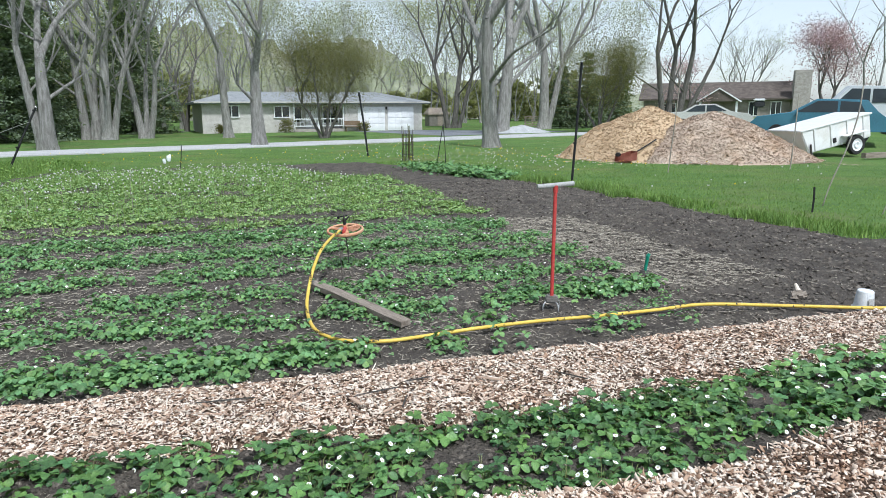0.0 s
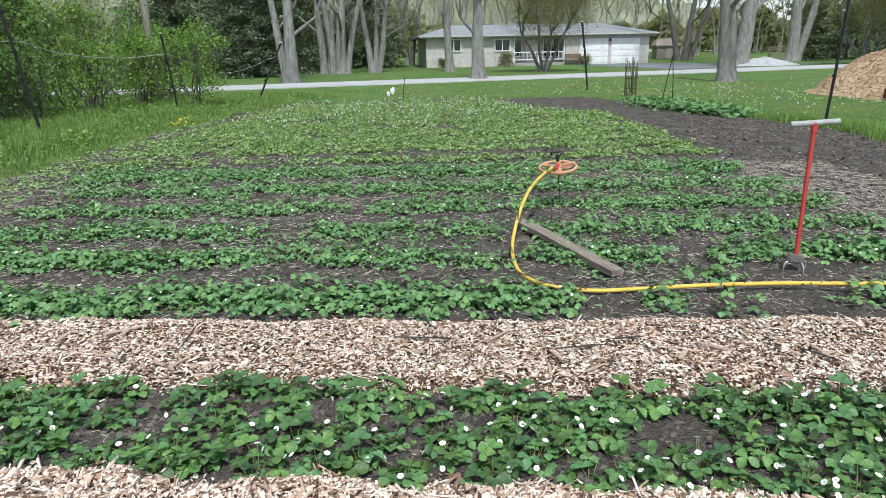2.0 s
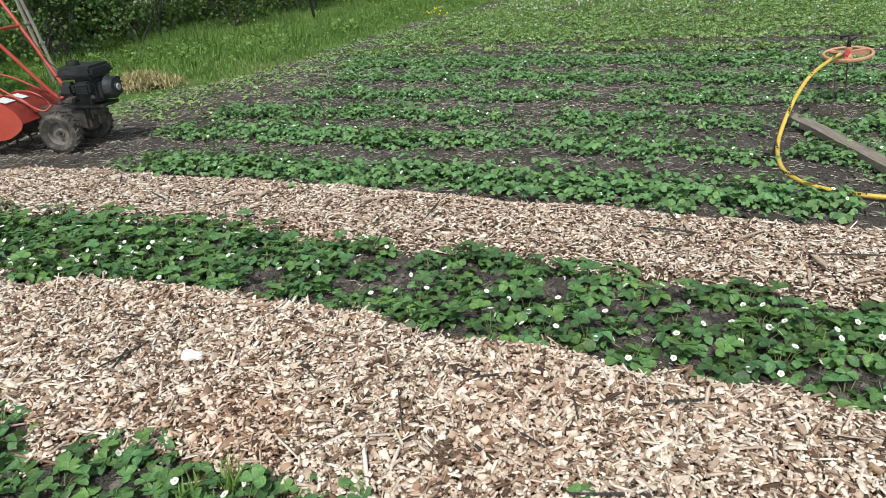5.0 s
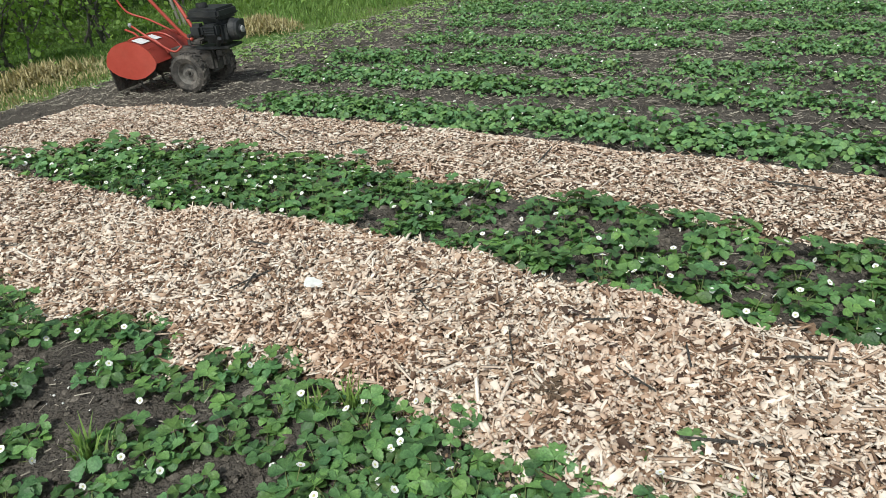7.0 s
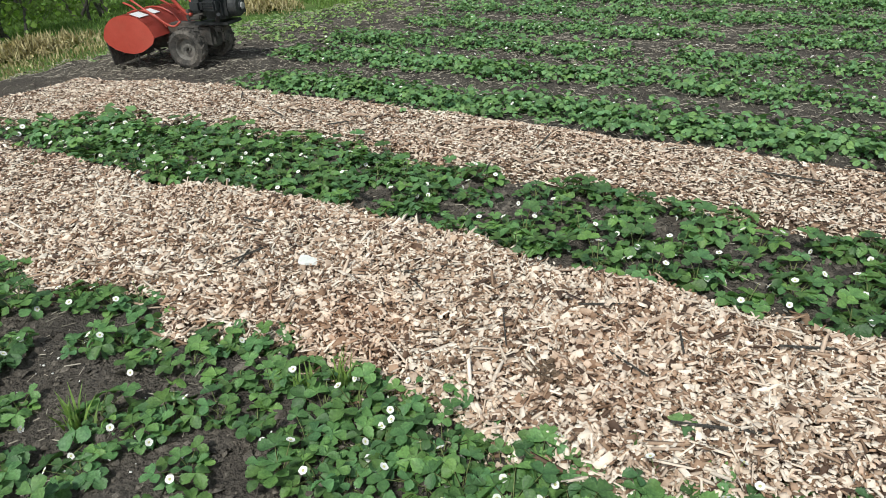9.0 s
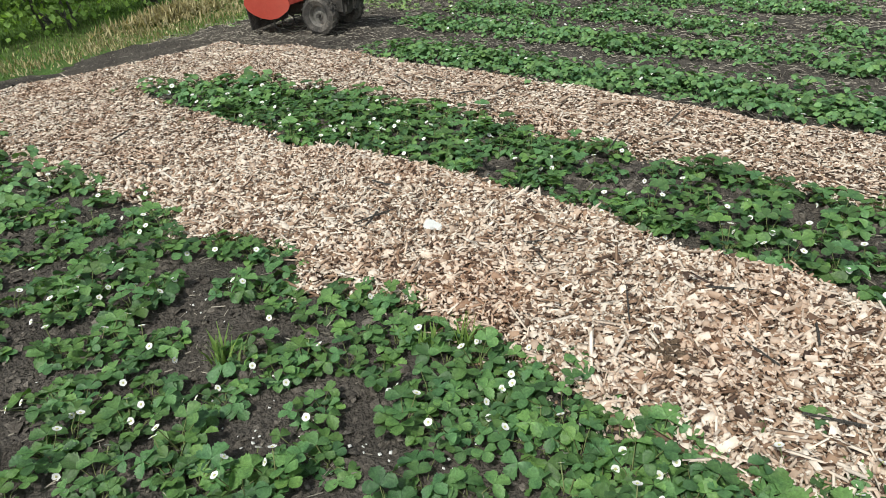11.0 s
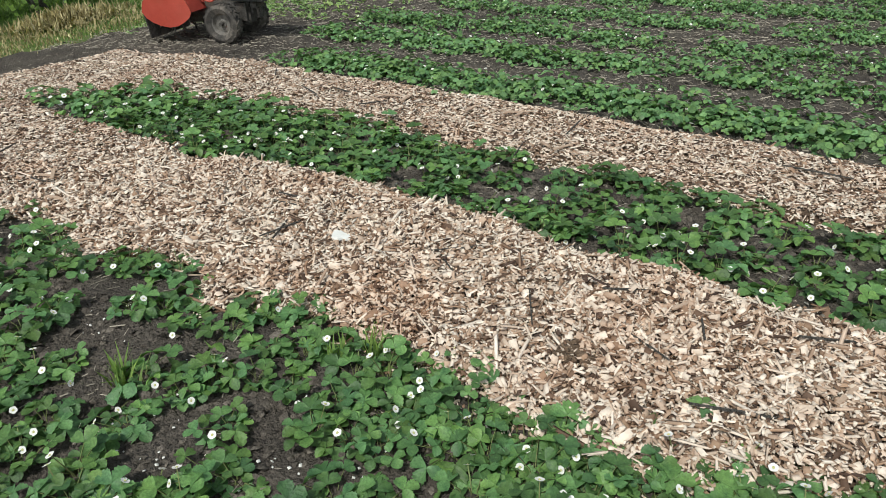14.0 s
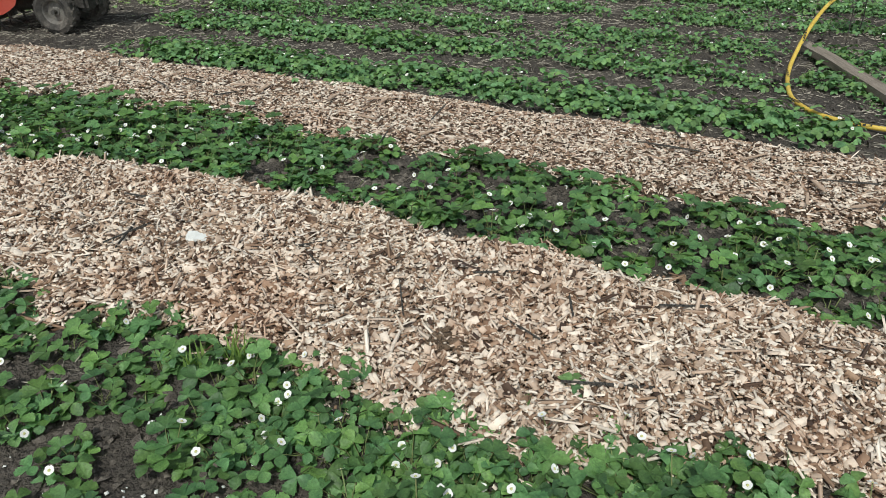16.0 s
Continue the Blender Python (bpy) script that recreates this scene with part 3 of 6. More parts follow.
def foliage(name, spots, label, category, material, stalk=0.1, size=0.06, per=9, teeth=4, spread=0.1, group=""):
    """Joined leaves round many spots (u, v, scale)."""
    vs, fs, off = [], [], 0
    kinds = [leaf_arrays(50 + i, stalk * s, size * z, teeth) for i, (s, z) in enumerate(((1.2, 1), (1, 1.1), (.7, .9), (.5, 1)))]
    spots = np.array(spots)
    for kv, kf in kinds:
        n = max(1, int(len(spots) * per / len(kinds)))
        pick = spots[rng.integers(0, len(spots), n)]
        a, d = rng.uniform(0, 6.283, n), np.abs(rng.normal(0, spread, n))
        u, v = pick[:, 0] + d * np.cos(a) * pick[:, 2], pick[:, 1] + d * np.sin(a) * pick[:, 2]
        p = np.stack([u * RC - v * RS, u * RS + v * RC, np.full(n, 0.0)], -1)
        s = pick[:, 2] * rng.uniform(.7, 1.2, n)
        m = turns(a - math.pi / 2 + ROW_TURN + rng.normal(0, .6, n), rng.normal(0, .25, n), rng.normal(0, .25, n)) * s[:, None, None]
        v3, f3 = scatter(kv, kf, (m, p))
        vs.append(v3)
        fs.append(f3 + off)
        off += len(v3)
    return tagged(new(name, fast_mesh(name, np.concatenate(vs), 4, np.concatenate(fs), material)), label, category, group, "stuff")


def flower_field(name, spots, label, radius=0.016, stalk=0.13):
    """Joined small white flowers at spots (u, v)."""
    vs, fs, idx, off = [], [], [], 0
    for u, v in spots:
        verts, faces, i3 = flower_arrays(radius * random.uniform(.8, 1.1), stalk * random.uniform(.5, 1.1), random.uniform(.1, .9))
        m = Matrix.Translation(W(u, v, -0.01)) @ Matrix.Rotation(random.uniform(0, 6.28), 4, "Z")
        vs += [tuple(m @ p) for p in verts]
        fs += [tuple(off + j for j in f) for f in faces]
        idx += i3
        off += len(verts)
    return tagged(mesh_object(name, vs, fs, [PETAL, PISTIL, STALK], mat_index=idx), label, "flowers", kind="stuff")


# plants of the bed at the path's near side, from its far end to its near end: u, v
BED_FAR = [(-3.38, 1.25), (-3.2, 1.3), (-2.98, 1.04), (-2.93, 1.26), (-2.77, 1.45), (-2.69, 1.07), (-2.62, 0.89), (-2.52, 1.16), (-2.45, 1.25), (-2.4, 0.91), (-2.37, 0.73), (-2.29, 1.01), (-2.22, 1.15), (-2.19, 0.79), (-2.12, 0.66), (-2.02, 1.26), (-1.94, 0.8), (-1.94, 0.92), (-1.92, 0.52), (-1.86, 1.29), (-1.84, 0.67), (-1.81, 0.55), (-1.77, 1.34), (-1.73, 1.08), (-1.71, 0.39), (-1.69, 0.68), (-1.66, 0.77), (-1.64, 0.59)]
BED_MIDDLE = [(-1.62, 0.45), (-1.62, 1.14), (-1.56, 1.26), (-1.5, 0.33), (-1.48, 0.26), (-1.48, 1.1), (-1.46, 0.57), (-1.39, 0.45), (-1.37, 0.83), (-1.31, 1.15), (-1.31, 1.27), (-1.3, 0.3), (-1.26, 0.68), (-1.23, 0.85), (-1.2, 0.49), (-1.19, 1.29), (-1.17, 0.92), (-1.13, 0.42), (-1.13, 1.14), (-1.12, 1.33), (-1.06, 1.01), (-1.05, 0.44), (-1.01, 1.17), (-0.99, 0.81), (-0.96, 0.5), (-0.93, 1.02), (-0.93, 1.25), (-0.91, 0.66), (-0.9, 0.56), (-0.84, 1.34), (-0.82, 0.67), (-0.8, 1.16), (-0.76, 1.03)]
BED_NEAR = [(-0.75, 0.9), (-0.72, 1.37), (-0.71, 1.21), (-0.66, 1.06), (-0.65, 0.93), (-0.61, 1.26), (-0.57, 0.75), (-0.56, 0.94), (-0.56, 1.12), (-0.53, 1.22), (-0.53, 1.41), (-0.46, 1.07), (-0.45, 0.78), (-0.39, 1.14), (-0.38, 1.02), (-0.36, 1.26), (-0.32, 1.37), (-0.29, 1.05), (-0.26, 0.92), (-0.23, 1.16), (-0.19, 0.97), (-0.15, 1.04), (-0.13, 1.19), (-0.08, 1.05), (-0.06, 1.19), (0.0, 1.03), (0.02, 1.14), (0.11, 1.14), (0.17, 1.25), (0.27, 1.27), (0.34, 1.16), (0.39, 1.34), (0.46, 1.21), (0.53, 1.36), (0.59, 1.29), (0.66, 1.37)]


def build_near_beds():
    low1, top1 = (lambda u: interp(u, PATH_B_TOP) + 0.05), (lambda u: interp(u, PATH_A_LOW) - 0.03)
    low2, top2 = (lambda u: 0.05), (lambda u: interp(u, PATH_B_LOW) - 0.03)
    def plant_all(spots, kinds):
        for i, (u, v) in enumerate(spots):
            m = Matrix.Translation(W(u, v, soil_z(u, v))) @ Matrix.Rotation(random.uniform(0, 6.28), 4, "Z")
            if i < len(kinds):
                kinds[i].matrix_basis = m
            else:
                copy_thing(random.choice(kinds), m)

    lush = [strawberry_plant(100 + i, n, f) for i, (n, f) in enumerate(((19, 2), (17, 4), (20, 1), (16, 3), (18, 4), (16, 2), (14, 2), (18, 3)))]
    plant_all(bed_spots(-3.6, 3.4, low1, top1, 0.143), lush)
    small = [strawberry_plant(140 + i, n, f) for i, (n, f) in enumerate(((14, 1), (12, 1), (16, 2), (13, 2), (15, 1), (10, 1), (14, 2), (16, 1)))]
    edge = [(u, v) for u, v in bed_spots(-3.3, 0.9, low2, top2, 0.15) if v < .05 + (.66 if u > -1.53 else -.43) * (u + 1.53) or (u < -2.0 and min((u - a) ** 2 + (v - b) ** 2 for a, b in BED_FAR) > .012)]
    for u, v in BED_FAR:
        copy_thing(random.choice(lush if u < -1.85 else small), Matrix.Translation(W(u, v, soil_z(u, v))) @ Matrix.Rotation(random.uniform(0, 6.28), 4, "Z"))
    plant_all(BED_MIDDLE + BED_NEAR + edge, small)
    rest = bed_spots(-4.45, -3.6, low1, top1, 0.14) + bed_spots(3.4, 6.5, low1, top1, 0.16) + bed_spots(-4.6, -3.4, low2, top2, 0.14) + bed_spots(0.9, 4, low2, top2, 0.17)
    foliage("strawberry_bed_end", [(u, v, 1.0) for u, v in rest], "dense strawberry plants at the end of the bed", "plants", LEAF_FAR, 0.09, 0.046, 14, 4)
    flower_field("strawberry_flowers", [s for s in rest for _ in range(2) if random.random() < .6], "small white strawberry flowers")


HOSE_WAY = [(-1.03, 5.3), (-.95, 4.8), (-.82, 4.5), (-.54, 4.26), (-.28, 4.23), (.37, 4.47), (.82, 4.67), (1.25, 4.79), (1.72, 5.01), (2.14, 5.13), (2.81, 5.16), (3.48, 5.09)]


def off_hose(u, v, gap=0.13):
    """Whether a place keeps clear of the hose."""
    p = W(u, v).to_2d()
    for a, b in zip(HOSE_WAY, HOSE_WAY[1:]):
        a, d = Vector(a), Vector(b) - Vector(a)
        k = max(0.0, min(1.0, (p - a).dot(d) / d.length_squared))
        if (p - a - d * k).length < gap:
            return False
    return True


# rows beyond the paths: place across, half width, vigour, where the row begins, and stretches (u0, u1) that are nearly bare
ROWS_V = [(4.02, .20, 1.1, -3.4, ((-1.72, -1.6), (1.35, 1.7))), (4.90, .17, .95, -4.0, ((-.85, -.55), (2.0, 2.5))), (5.66, .15, .9, -3.9, ((-1.1, -.62), (.2, .5), (.9, 1.3))),
          (6.52, .17, .85, -3.7, ((-.6, -.2), (.9, 1.2))), (7.42, .20, .85, -3.5, ((-2.9, -2.7),)), (8.45, .36, .9, -3.9, ())]


def build_far_rows():
    for i, (v0, half, thick, u, thin) in enumerate(ROWS_V):
        spots = []
        while u < 4.15:
            dens = 0.95 + 0.6 * wild(u, v0, 0.9, 20 + i)
            if i < 3 and u > 1.2:
                dens *= 0.55 if i < 1 else 0.75
            if i == 1 and 2.5 < u < 4.1:
                dens = 1.0
            if i == 0 and u > 2.2:
                dens *= 0.5
            if any(a < u < b for a, b in thin):
                dens *= .12
            s = (u + random.uniform(-.08, .08), v0 - .03 * (u + 1) + random.gauss(0, half * .55), random.uniform(.7, 1.1) * thick ** .3)
            if random.random() < dens and (i > 2 or off_hose(s[0], s[1], .14)):
                spots.append(s)
            u += 0.033 if i == 0 else 0.040 if i < 5 else 0.030
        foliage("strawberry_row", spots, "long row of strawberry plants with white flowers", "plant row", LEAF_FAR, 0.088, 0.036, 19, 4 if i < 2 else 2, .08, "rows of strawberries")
        fl = [(s[0] + random.gauss(0, .06), s[1] + random.gauss(0, .06)) for s in spots for _ in range(2) if random.random() < 0.36]
        flower_field("strawberry_flowers", fl, "white strawberry flowers scattered along the row", 0.0115, .10)
    # loose runners between the rows
    loose = []
    for _ in range(2200):
        u, v = random.uniform(-4, 4.1), random.uniform(3.9, 9.0)
        if off_hose(u, v) and wild(u, v, 1.0, 31) > 0.3 - 0.05 * (v - 5) - (0.22 if u > 0.2 else 0):
            loose.append((u, v, random.uniform(.45, .8)))
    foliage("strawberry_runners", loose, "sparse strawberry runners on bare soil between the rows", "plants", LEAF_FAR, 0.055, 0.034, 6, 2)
    strip = [(interp(v, LEFT) + abs(random.gauss(0, .7)) + .1, v, random.uniform(.4, .9)) for v in [random.triangular(4.2, 19, 5.5) for _ in range(900)]]
    foliage("edge_weeds", strip, "low scattered weeds along the edge of the soil", "weeds", WEED, 0.05, 0.04, 5, 2, .1)


def build_weeds():
    spots = []
    for _ in range(5200):
        u, v = random.uniform(-4.2, 4.3), random.uniform(9.2, 19.6)
        if 9.5 < v + .12 * wild(u, 0, .8) < 10.12 and u < 2.6 and random.random() < .95:
            continue
        band = ((v - 9.35 + .16 * wild(u, v, .6, 51)) / .93) % 1.0
        if band > .56 - .2 * wild(u, v, .9, 52) and random.random() < interp(v, [(9, .98), (12, .95), (15, .75), (19, .35)]):
            continue
        if wild(u, v, .7, 53) < -.38 and random.random() < .7:
            continue
        if u < interp(v, LEFT) + .75 + .2 * wild(u, v, 1) or (v > 16 and u > 3.4 - (v - 16) * .35):
            continue
        spots.append((u, v, random.uniform(.8, 1.5)))
    foliage("weed_patch", spots, "thick patch of low weeds, clover and strawberry leaves", "weeds", WEED, 0.048, 0.029, 18, 1, .09)
    pts = [W(u + random.gauss(0, .1), v + random.gauss(0, .1), 0) for u, v, _ in spots for _ in range(5)]
    blades("patch_grass", np.array([tuple(p) for p in pts]), rng.uniform(.03, .24, len(pts)) ** 1.15, "thin grass blades among the low weeds", GRASS, .005)
    heads = []
    for _ in range(620):
        u, v = random.uniform(-3.6, 3.6), random.triangular(10.5, 19.8, 18.5)
        if u > interp(v, LEFT) + 1.0 and not (v > 15.6 and u > 3.1 - (v - 16) * .35) and wild(u, v, .5, 41) > -.35:
            heads.append((u, v))
    puff_field("dandelion_seed_heads", heads, SEED, "white dandelion seed heads standing over the weeds", .0185, .19)


def puff_field(name, spots, material, label, radius, height):
    ring = [(math.cos(a), math.sin(a)) for a in (0, 1.05, 2.09, 3.14, 4.19, 5.24)]
    base = np.array([(0, 0, -1)] + [(x * .87, y * .87, -.45) for x, y in ring] + [(x * .95, y * .95, .35) for x, y in ring] + [(0, 0, 1)])
    f = [(0, 1 + (k + 1) % 6, 1 + k, 0) for k in range(6)] + [(1 + k, 1 + (k + 1) % 6, 7 + (k + 1) % 6, 7 + k) for k in range(6)] + [(7 + k, 7 + (k + 1) % 6, 13, 13) for k in range(6)]
    tris = np.array([(a, b, c) for a, b, c, d in f if c == d or a == d] + [t for a, b, c, d in f if not (c == d or a == d) for t in ((a, b, c), (a, c, d))])
    n = len(spots)
    s = radius * rng.uniform(.7, 1.15, n)
    h = height * rng.uniform(.5, 1.2, n)
    p = np.array([tuple(W(u, v, z)) for (u, v), z in zip(spots, h)])
    m = np.eye(3)[None] * s[:, None, None]
    v, f = scatter(base, tris, (m, p))
    st = np.array([(-.002, 0, 0), (.002, 0, 0), (.002, 0, 1), (-.002, 0, 1)])
    ms = turns(rng.uniform(0, 3.1, n), np.zeros(n), np.zeros(n)) * np.stack([np.ones(n), np.ones(n), h], -1)[:, None, :]
    p0 = p.copy()
    p0[:, 2] = 0
    v2, f2 = scatter(st, np.array([(0, 1, 2), (0, 2, 3)]), (ms, p0))
    return tagged(new(name, fast_mesh(name, np.concatenate([v, v2]), 3, np.concatenate([f, f2 + len(v)]), [material, STALK], [0] * len(f) + [1] * len(f2))), label, "flowers", kind="stuff")


def blades(name, places, heights, label, material=GRASS, width=0.006, category="grass", lay=.25):
    """Joined grass blades at world places."""
    n = len(places)
    base = np.array([(-1, 0, 0), (1, 0, 0), (.7, .12, .55), (-.7, .12, .55), (0, .38, 1.0)], float)
    tri = np.array([(0, 1, 2), (0, 2, 3), (3, 2, 4)])
    h = heights
    m = turns(rng.uniform(0, 6.283, n), rng.normal(0, lay, n), rng.normal(0, .2, n)) * np.stack([np.full(n, width) * rng.uniform(.6, 1.4, n), h, h], -1)[:, None, :]
    v, f = scatter(base, tri, (m, places))
    return tagged(new(name, fast_mesh(name, v, 3, f, material)), label, category, kind="stuff")


def build_grass():
    pts, hs = [], []
    for _ in range(85000):  # unmown strip along the garden's far side and towards the shrubs
        v = random.uniform(-1.5, 24) if random.random() < .8 else random.uniform(4, 16)
        e = interp(v, LEFT)
        d = random.uniform(0, 5.5)
        u = e - d
        if garden_depth(u, v) > 0.0 or (u + 6.15) ** 2 / .6 + (v - 7.15) ** 2 / .35 < 1:
            continue
        tall = (0.06 if v > 7.5 else 0.035) + 0.17 * max(0, min(1, (d - .3) / 1.0)) * max(.06, min(1, (v - 7.2) / 4))
        pts.append(W(u, v, -0.03))
        hs.append(tall * random.uniform(.35, 1.2) * (1 + .8 * wild(u, v, 1.1, 9)))
    tall_weeds = []
    for _ in range(330):
        v = random.uniform(7.5, 23)
        tall_weeds.append((interp(v, LEFT) - random.uniform(.3, 3.6), v, random.uniform(.7, 1.5)))
    foliage("roadside_weeds", tall_weeds, "leafy weeds standing in the unmown grass", "weeds", GRASS, .15, .034, 9, 2, .12)
    blades("long_grass", np.array([tuple(p) for p in pts]), np.array(hs), "unmown green grass beside the garden soil")
    pts, hs = [], []
    for _ in range(48000):  # lawn on the street side
        v = random.uniform(3, 27)
        u = interp(min(v, 21), RIGHT) + random.uniform(-.25, 13) * random.random() ** .7
        if v > 20.6:
            u = random.uniform(-6, 14)
        if garden_depth(u, v) > 0.05:
            continue
        edge = u - interp(v, RIGHT)
        tall = 0.027 + (0.13 * random.random() if edge < .4 and v < 21 and wild(u, v, .7, 2) > -.2 else 0)
        pts.append(W(u, v, -0.03))
        hs.append(tall * random.uniform(.6, 1.3))
    blades("lawn_grass", np.array([tuple(p) for p in pts]), np.array(hs), "short green lawn grass beside the garden", width=0.007)
    pts, hs = [], []
    for _ in range(16000):  # taller tufts where the mower does not reach the soil edge
        v = random.uniform(4.5, 15.5)
        u = interp(v, RIGHT) + random.gauss(.25, .28)
        k = wild(u, v, .9, 71)
        if garden_depth(u, v) > 0.12 or k < -.45:
            continue
        pts.append(W(u, v, -0.03))
        hs.append(random.uniform(.06, .20) * (.8 + .8 * k))
    blades("edge_grass", np.array([tuple(p) for p in pts]), np.array(hs), "taller tufts of grass along the edge of the soil", width=0.007)
    spots = []
    for _ in range(1500):
        v = random.uniform(6, 33) if random.random() < .3 else random.gauss(20, 3.5)
        u = interp(min(v, 21), RIGHT) + random.uniform(.2, 12) if v < 17 else random.gauss(9, 3.2)
        if v < 15 and random.random() < .75:
            continue
        if garden_depth(u, v) < -0.2:
            spots.append((u, v))
    puff_field("lawn_dandelions", spots[::3], SEED, "white dandelion seed heads in the lawn", .02, .08)
    puff_field("dandelions", [(random.uniform(-5, 12), random.uniform(21.5, 30)) for _ in range(80)] + spots[2::18], DANDY, "yellow dandelion flowers in the lawn", .019, .07)


build_near_beds()
build_far_rows()
build_weeds()
build_grass()


# ---- building blocks for things ----
def thing(name, label, category, group="", at=None):
    ob = tagged(new(name), label, category, group)
    if at is not None:
        ob.matrix_world = at
    return ob


def part(name, bm, material, parent, label="", smooth=False, local=None):
    me = bpy.data.meshes.new(name)
    bmesh.ops.recalc_face_normals(bm, faces=bm.faces)
    bm.to_mesh(me)
    bm.free()
    for m in material if isinstance(material, (list, tuple)) else [material]:
        me.materials.append(m)
    if smooth:
        me.shade_smooth()
    ob = new(name, me)
    ob.parent = parent
    if local is not None:
        ob.matrix_local = local
    if label:
        ob["label"] = label
    return ob


def box(size, centre=(0, 0, 0), bevel=0.0, turn=None, bm=None, taper=1.0):
    b = bmesh.new()
    bmesh.ops.create_cube(b, size=1)
    for v in b.verts:
        k = taper if v.co.z > 0 else 1.0
        v.co = Vector((v.co.x * size[0] * k, v.co.y * size[1] * k, v.co.z * size[2]))
    if bevel:
        bmesh.ops.bevel(b, geom=b.edges[:], offset=bevel, segments=2, affect="EDGES", clamp_overlap=True)
    m = Matrix.Translation(centre) @ (turn or Matrix())
    bmesh.ops.transform(b, matrix=m, verts=b.verts)
    return join(bm, b)


def join(bm, other):
    if bm is None:
        return other
    me = bpy.data.meshes.new("joined")
    other.to_mesh(me)
    other.free()
    bm.from_mesh(me)
    bpy.data.meshes.remove(me)
    return bm


def cone(p0, p1, r0, r1, seg=12, bm=None, caps=True):
    p0, p1 = Vector(p0), Vector(p1)
    b = bmesh.new()
    bmesh.ops.create_cone(b, cap_ends=caps, segments=seg, radius1=r0, radius2=r1, depth=(p1 - p0).length)
    m = Matrix.Translation((p0 + p1) / 2) @ (p1 - p0).to_track_quat("Z", "Y").to_matrix().to_4x4()
    bmesh.ops.transform(b, matrix=m, verts=b.verts)
    return join(bm, b)


def smooth_line(pts, steps=6):
    """A Catmull-Rom line through points."""
    p = [Vector(q) for q in pts]
    p = [p[0] * 2 - p[1]] + p + [p[-1] * 2 - p[-2]]
    out = []
    for i in range(1, len(p) - 2):
        a, b, c, d = p[i - 1:i + 3]
        for s in range(steps):
            t = s / steps
            out.append(0.5 * ((2 * b) + (c - a) * t + (2 * a - 5 * b + 4 * c - d) * t * t + (3 * b - a - 3 * c + d) * t ** 3))
    out.append(p[-2])
    return out


def tube(pts, radius, seg=8, bm=None, end=None, caps=True, radii=None):
    """A round tube along points; radius may fall to end."""
    pts = [Vector(p) for p in pts]
    bm = bm or bmesh.new()
    rings, n = [], len(pts)
    side = None
    for i, p in enumerate(pts):
        d = (pts[min(i + 1, n - 1)] - pts[max(i - 1, 0)]).normalized()
        if side is None:
            side = d.orthogonal().normalized()
        side = (side - d * side.dot(d)).normalized()
        up = d.cross(side)
        r = radii[i] if radii else radius if end is None else radius + (end - radius) * i / (n - 1)
        rings.append([bm.verts.new(p + r * (math.cos(a) * side + math.sin(a) * up)) for a in [2 * math.pi * k / seg for k in range(seg)]])
    for a, b in zip(rings, rings[1:]):
        for k in range(seg):
            bm.faces.new((a[k], a[(k + 1) % seg], b[(k + 1) % seg], b[k]))
    if caps:
        for r in (rings[0][::-1], rings[-1]):
            bm.faces.new(r)
    return bm


def lathe(profile, seg=24, bm=None):
    """A turned shape about z from (radius, z) pairs."""
    b = bmesh.new()
    rings = [[b.verts.new((r * math.cos(2 * math.pi * k / seg), r * math.sin(2 * math.pi * k / seg), z)) for k in range(seg)] for r, z in profile]
    for a, c in zip(rings, rings[1:]):
        for k in range(seg):
            b.faces.new((a[k], a[(k + 1) % seg], c[(k + 1) % seg], c[k]))
    return join(bm, b)


# ---- trees and shrubs ----
QUAD = np.array([(-.5, -.1, 0), (0, -.5, .08), (.5, .1, 0), (0, .5, .08)])
QUAD_F = np.array([(0, 1, 2, 3)])


TRI = np.array([(-.55, -.2, 0), (.5, -.15, .06), (.05, .6, .1)])
TRI_F = np.array([(0, 1, 2)])


def leaf_cloud(name, centres, spread, per, size, material, parent=None, flat=0.9, small=False):
    """Many small leaves in clumps round centres, as one mesh."""
    c = np.array([tuple(p) for p in centres])
    n = len(c) * per
    p = np.repeat(c, per, 0) + rng.normal(0, 1, (n, 3)) * np.array(spread)
    p[:, 2] = np.maximum(p[:, 2], 0.05)
    m = turns(rng.uniform(0, 6.283, n), rng.normal(0, flat, n), rng.normal(0, flat, n)) * (size * rng.uniform(.55, 1.35, n))[:, None, None]
    v, f = scatter(TRI if small else QUAD, TRI_F if small else QUAD_F, (m, p))
    ob = new(name, fast_mesh(name, v, 3 if small else 4, f, material))
    if parent is not None:
        ob.parent = parent
    return ob


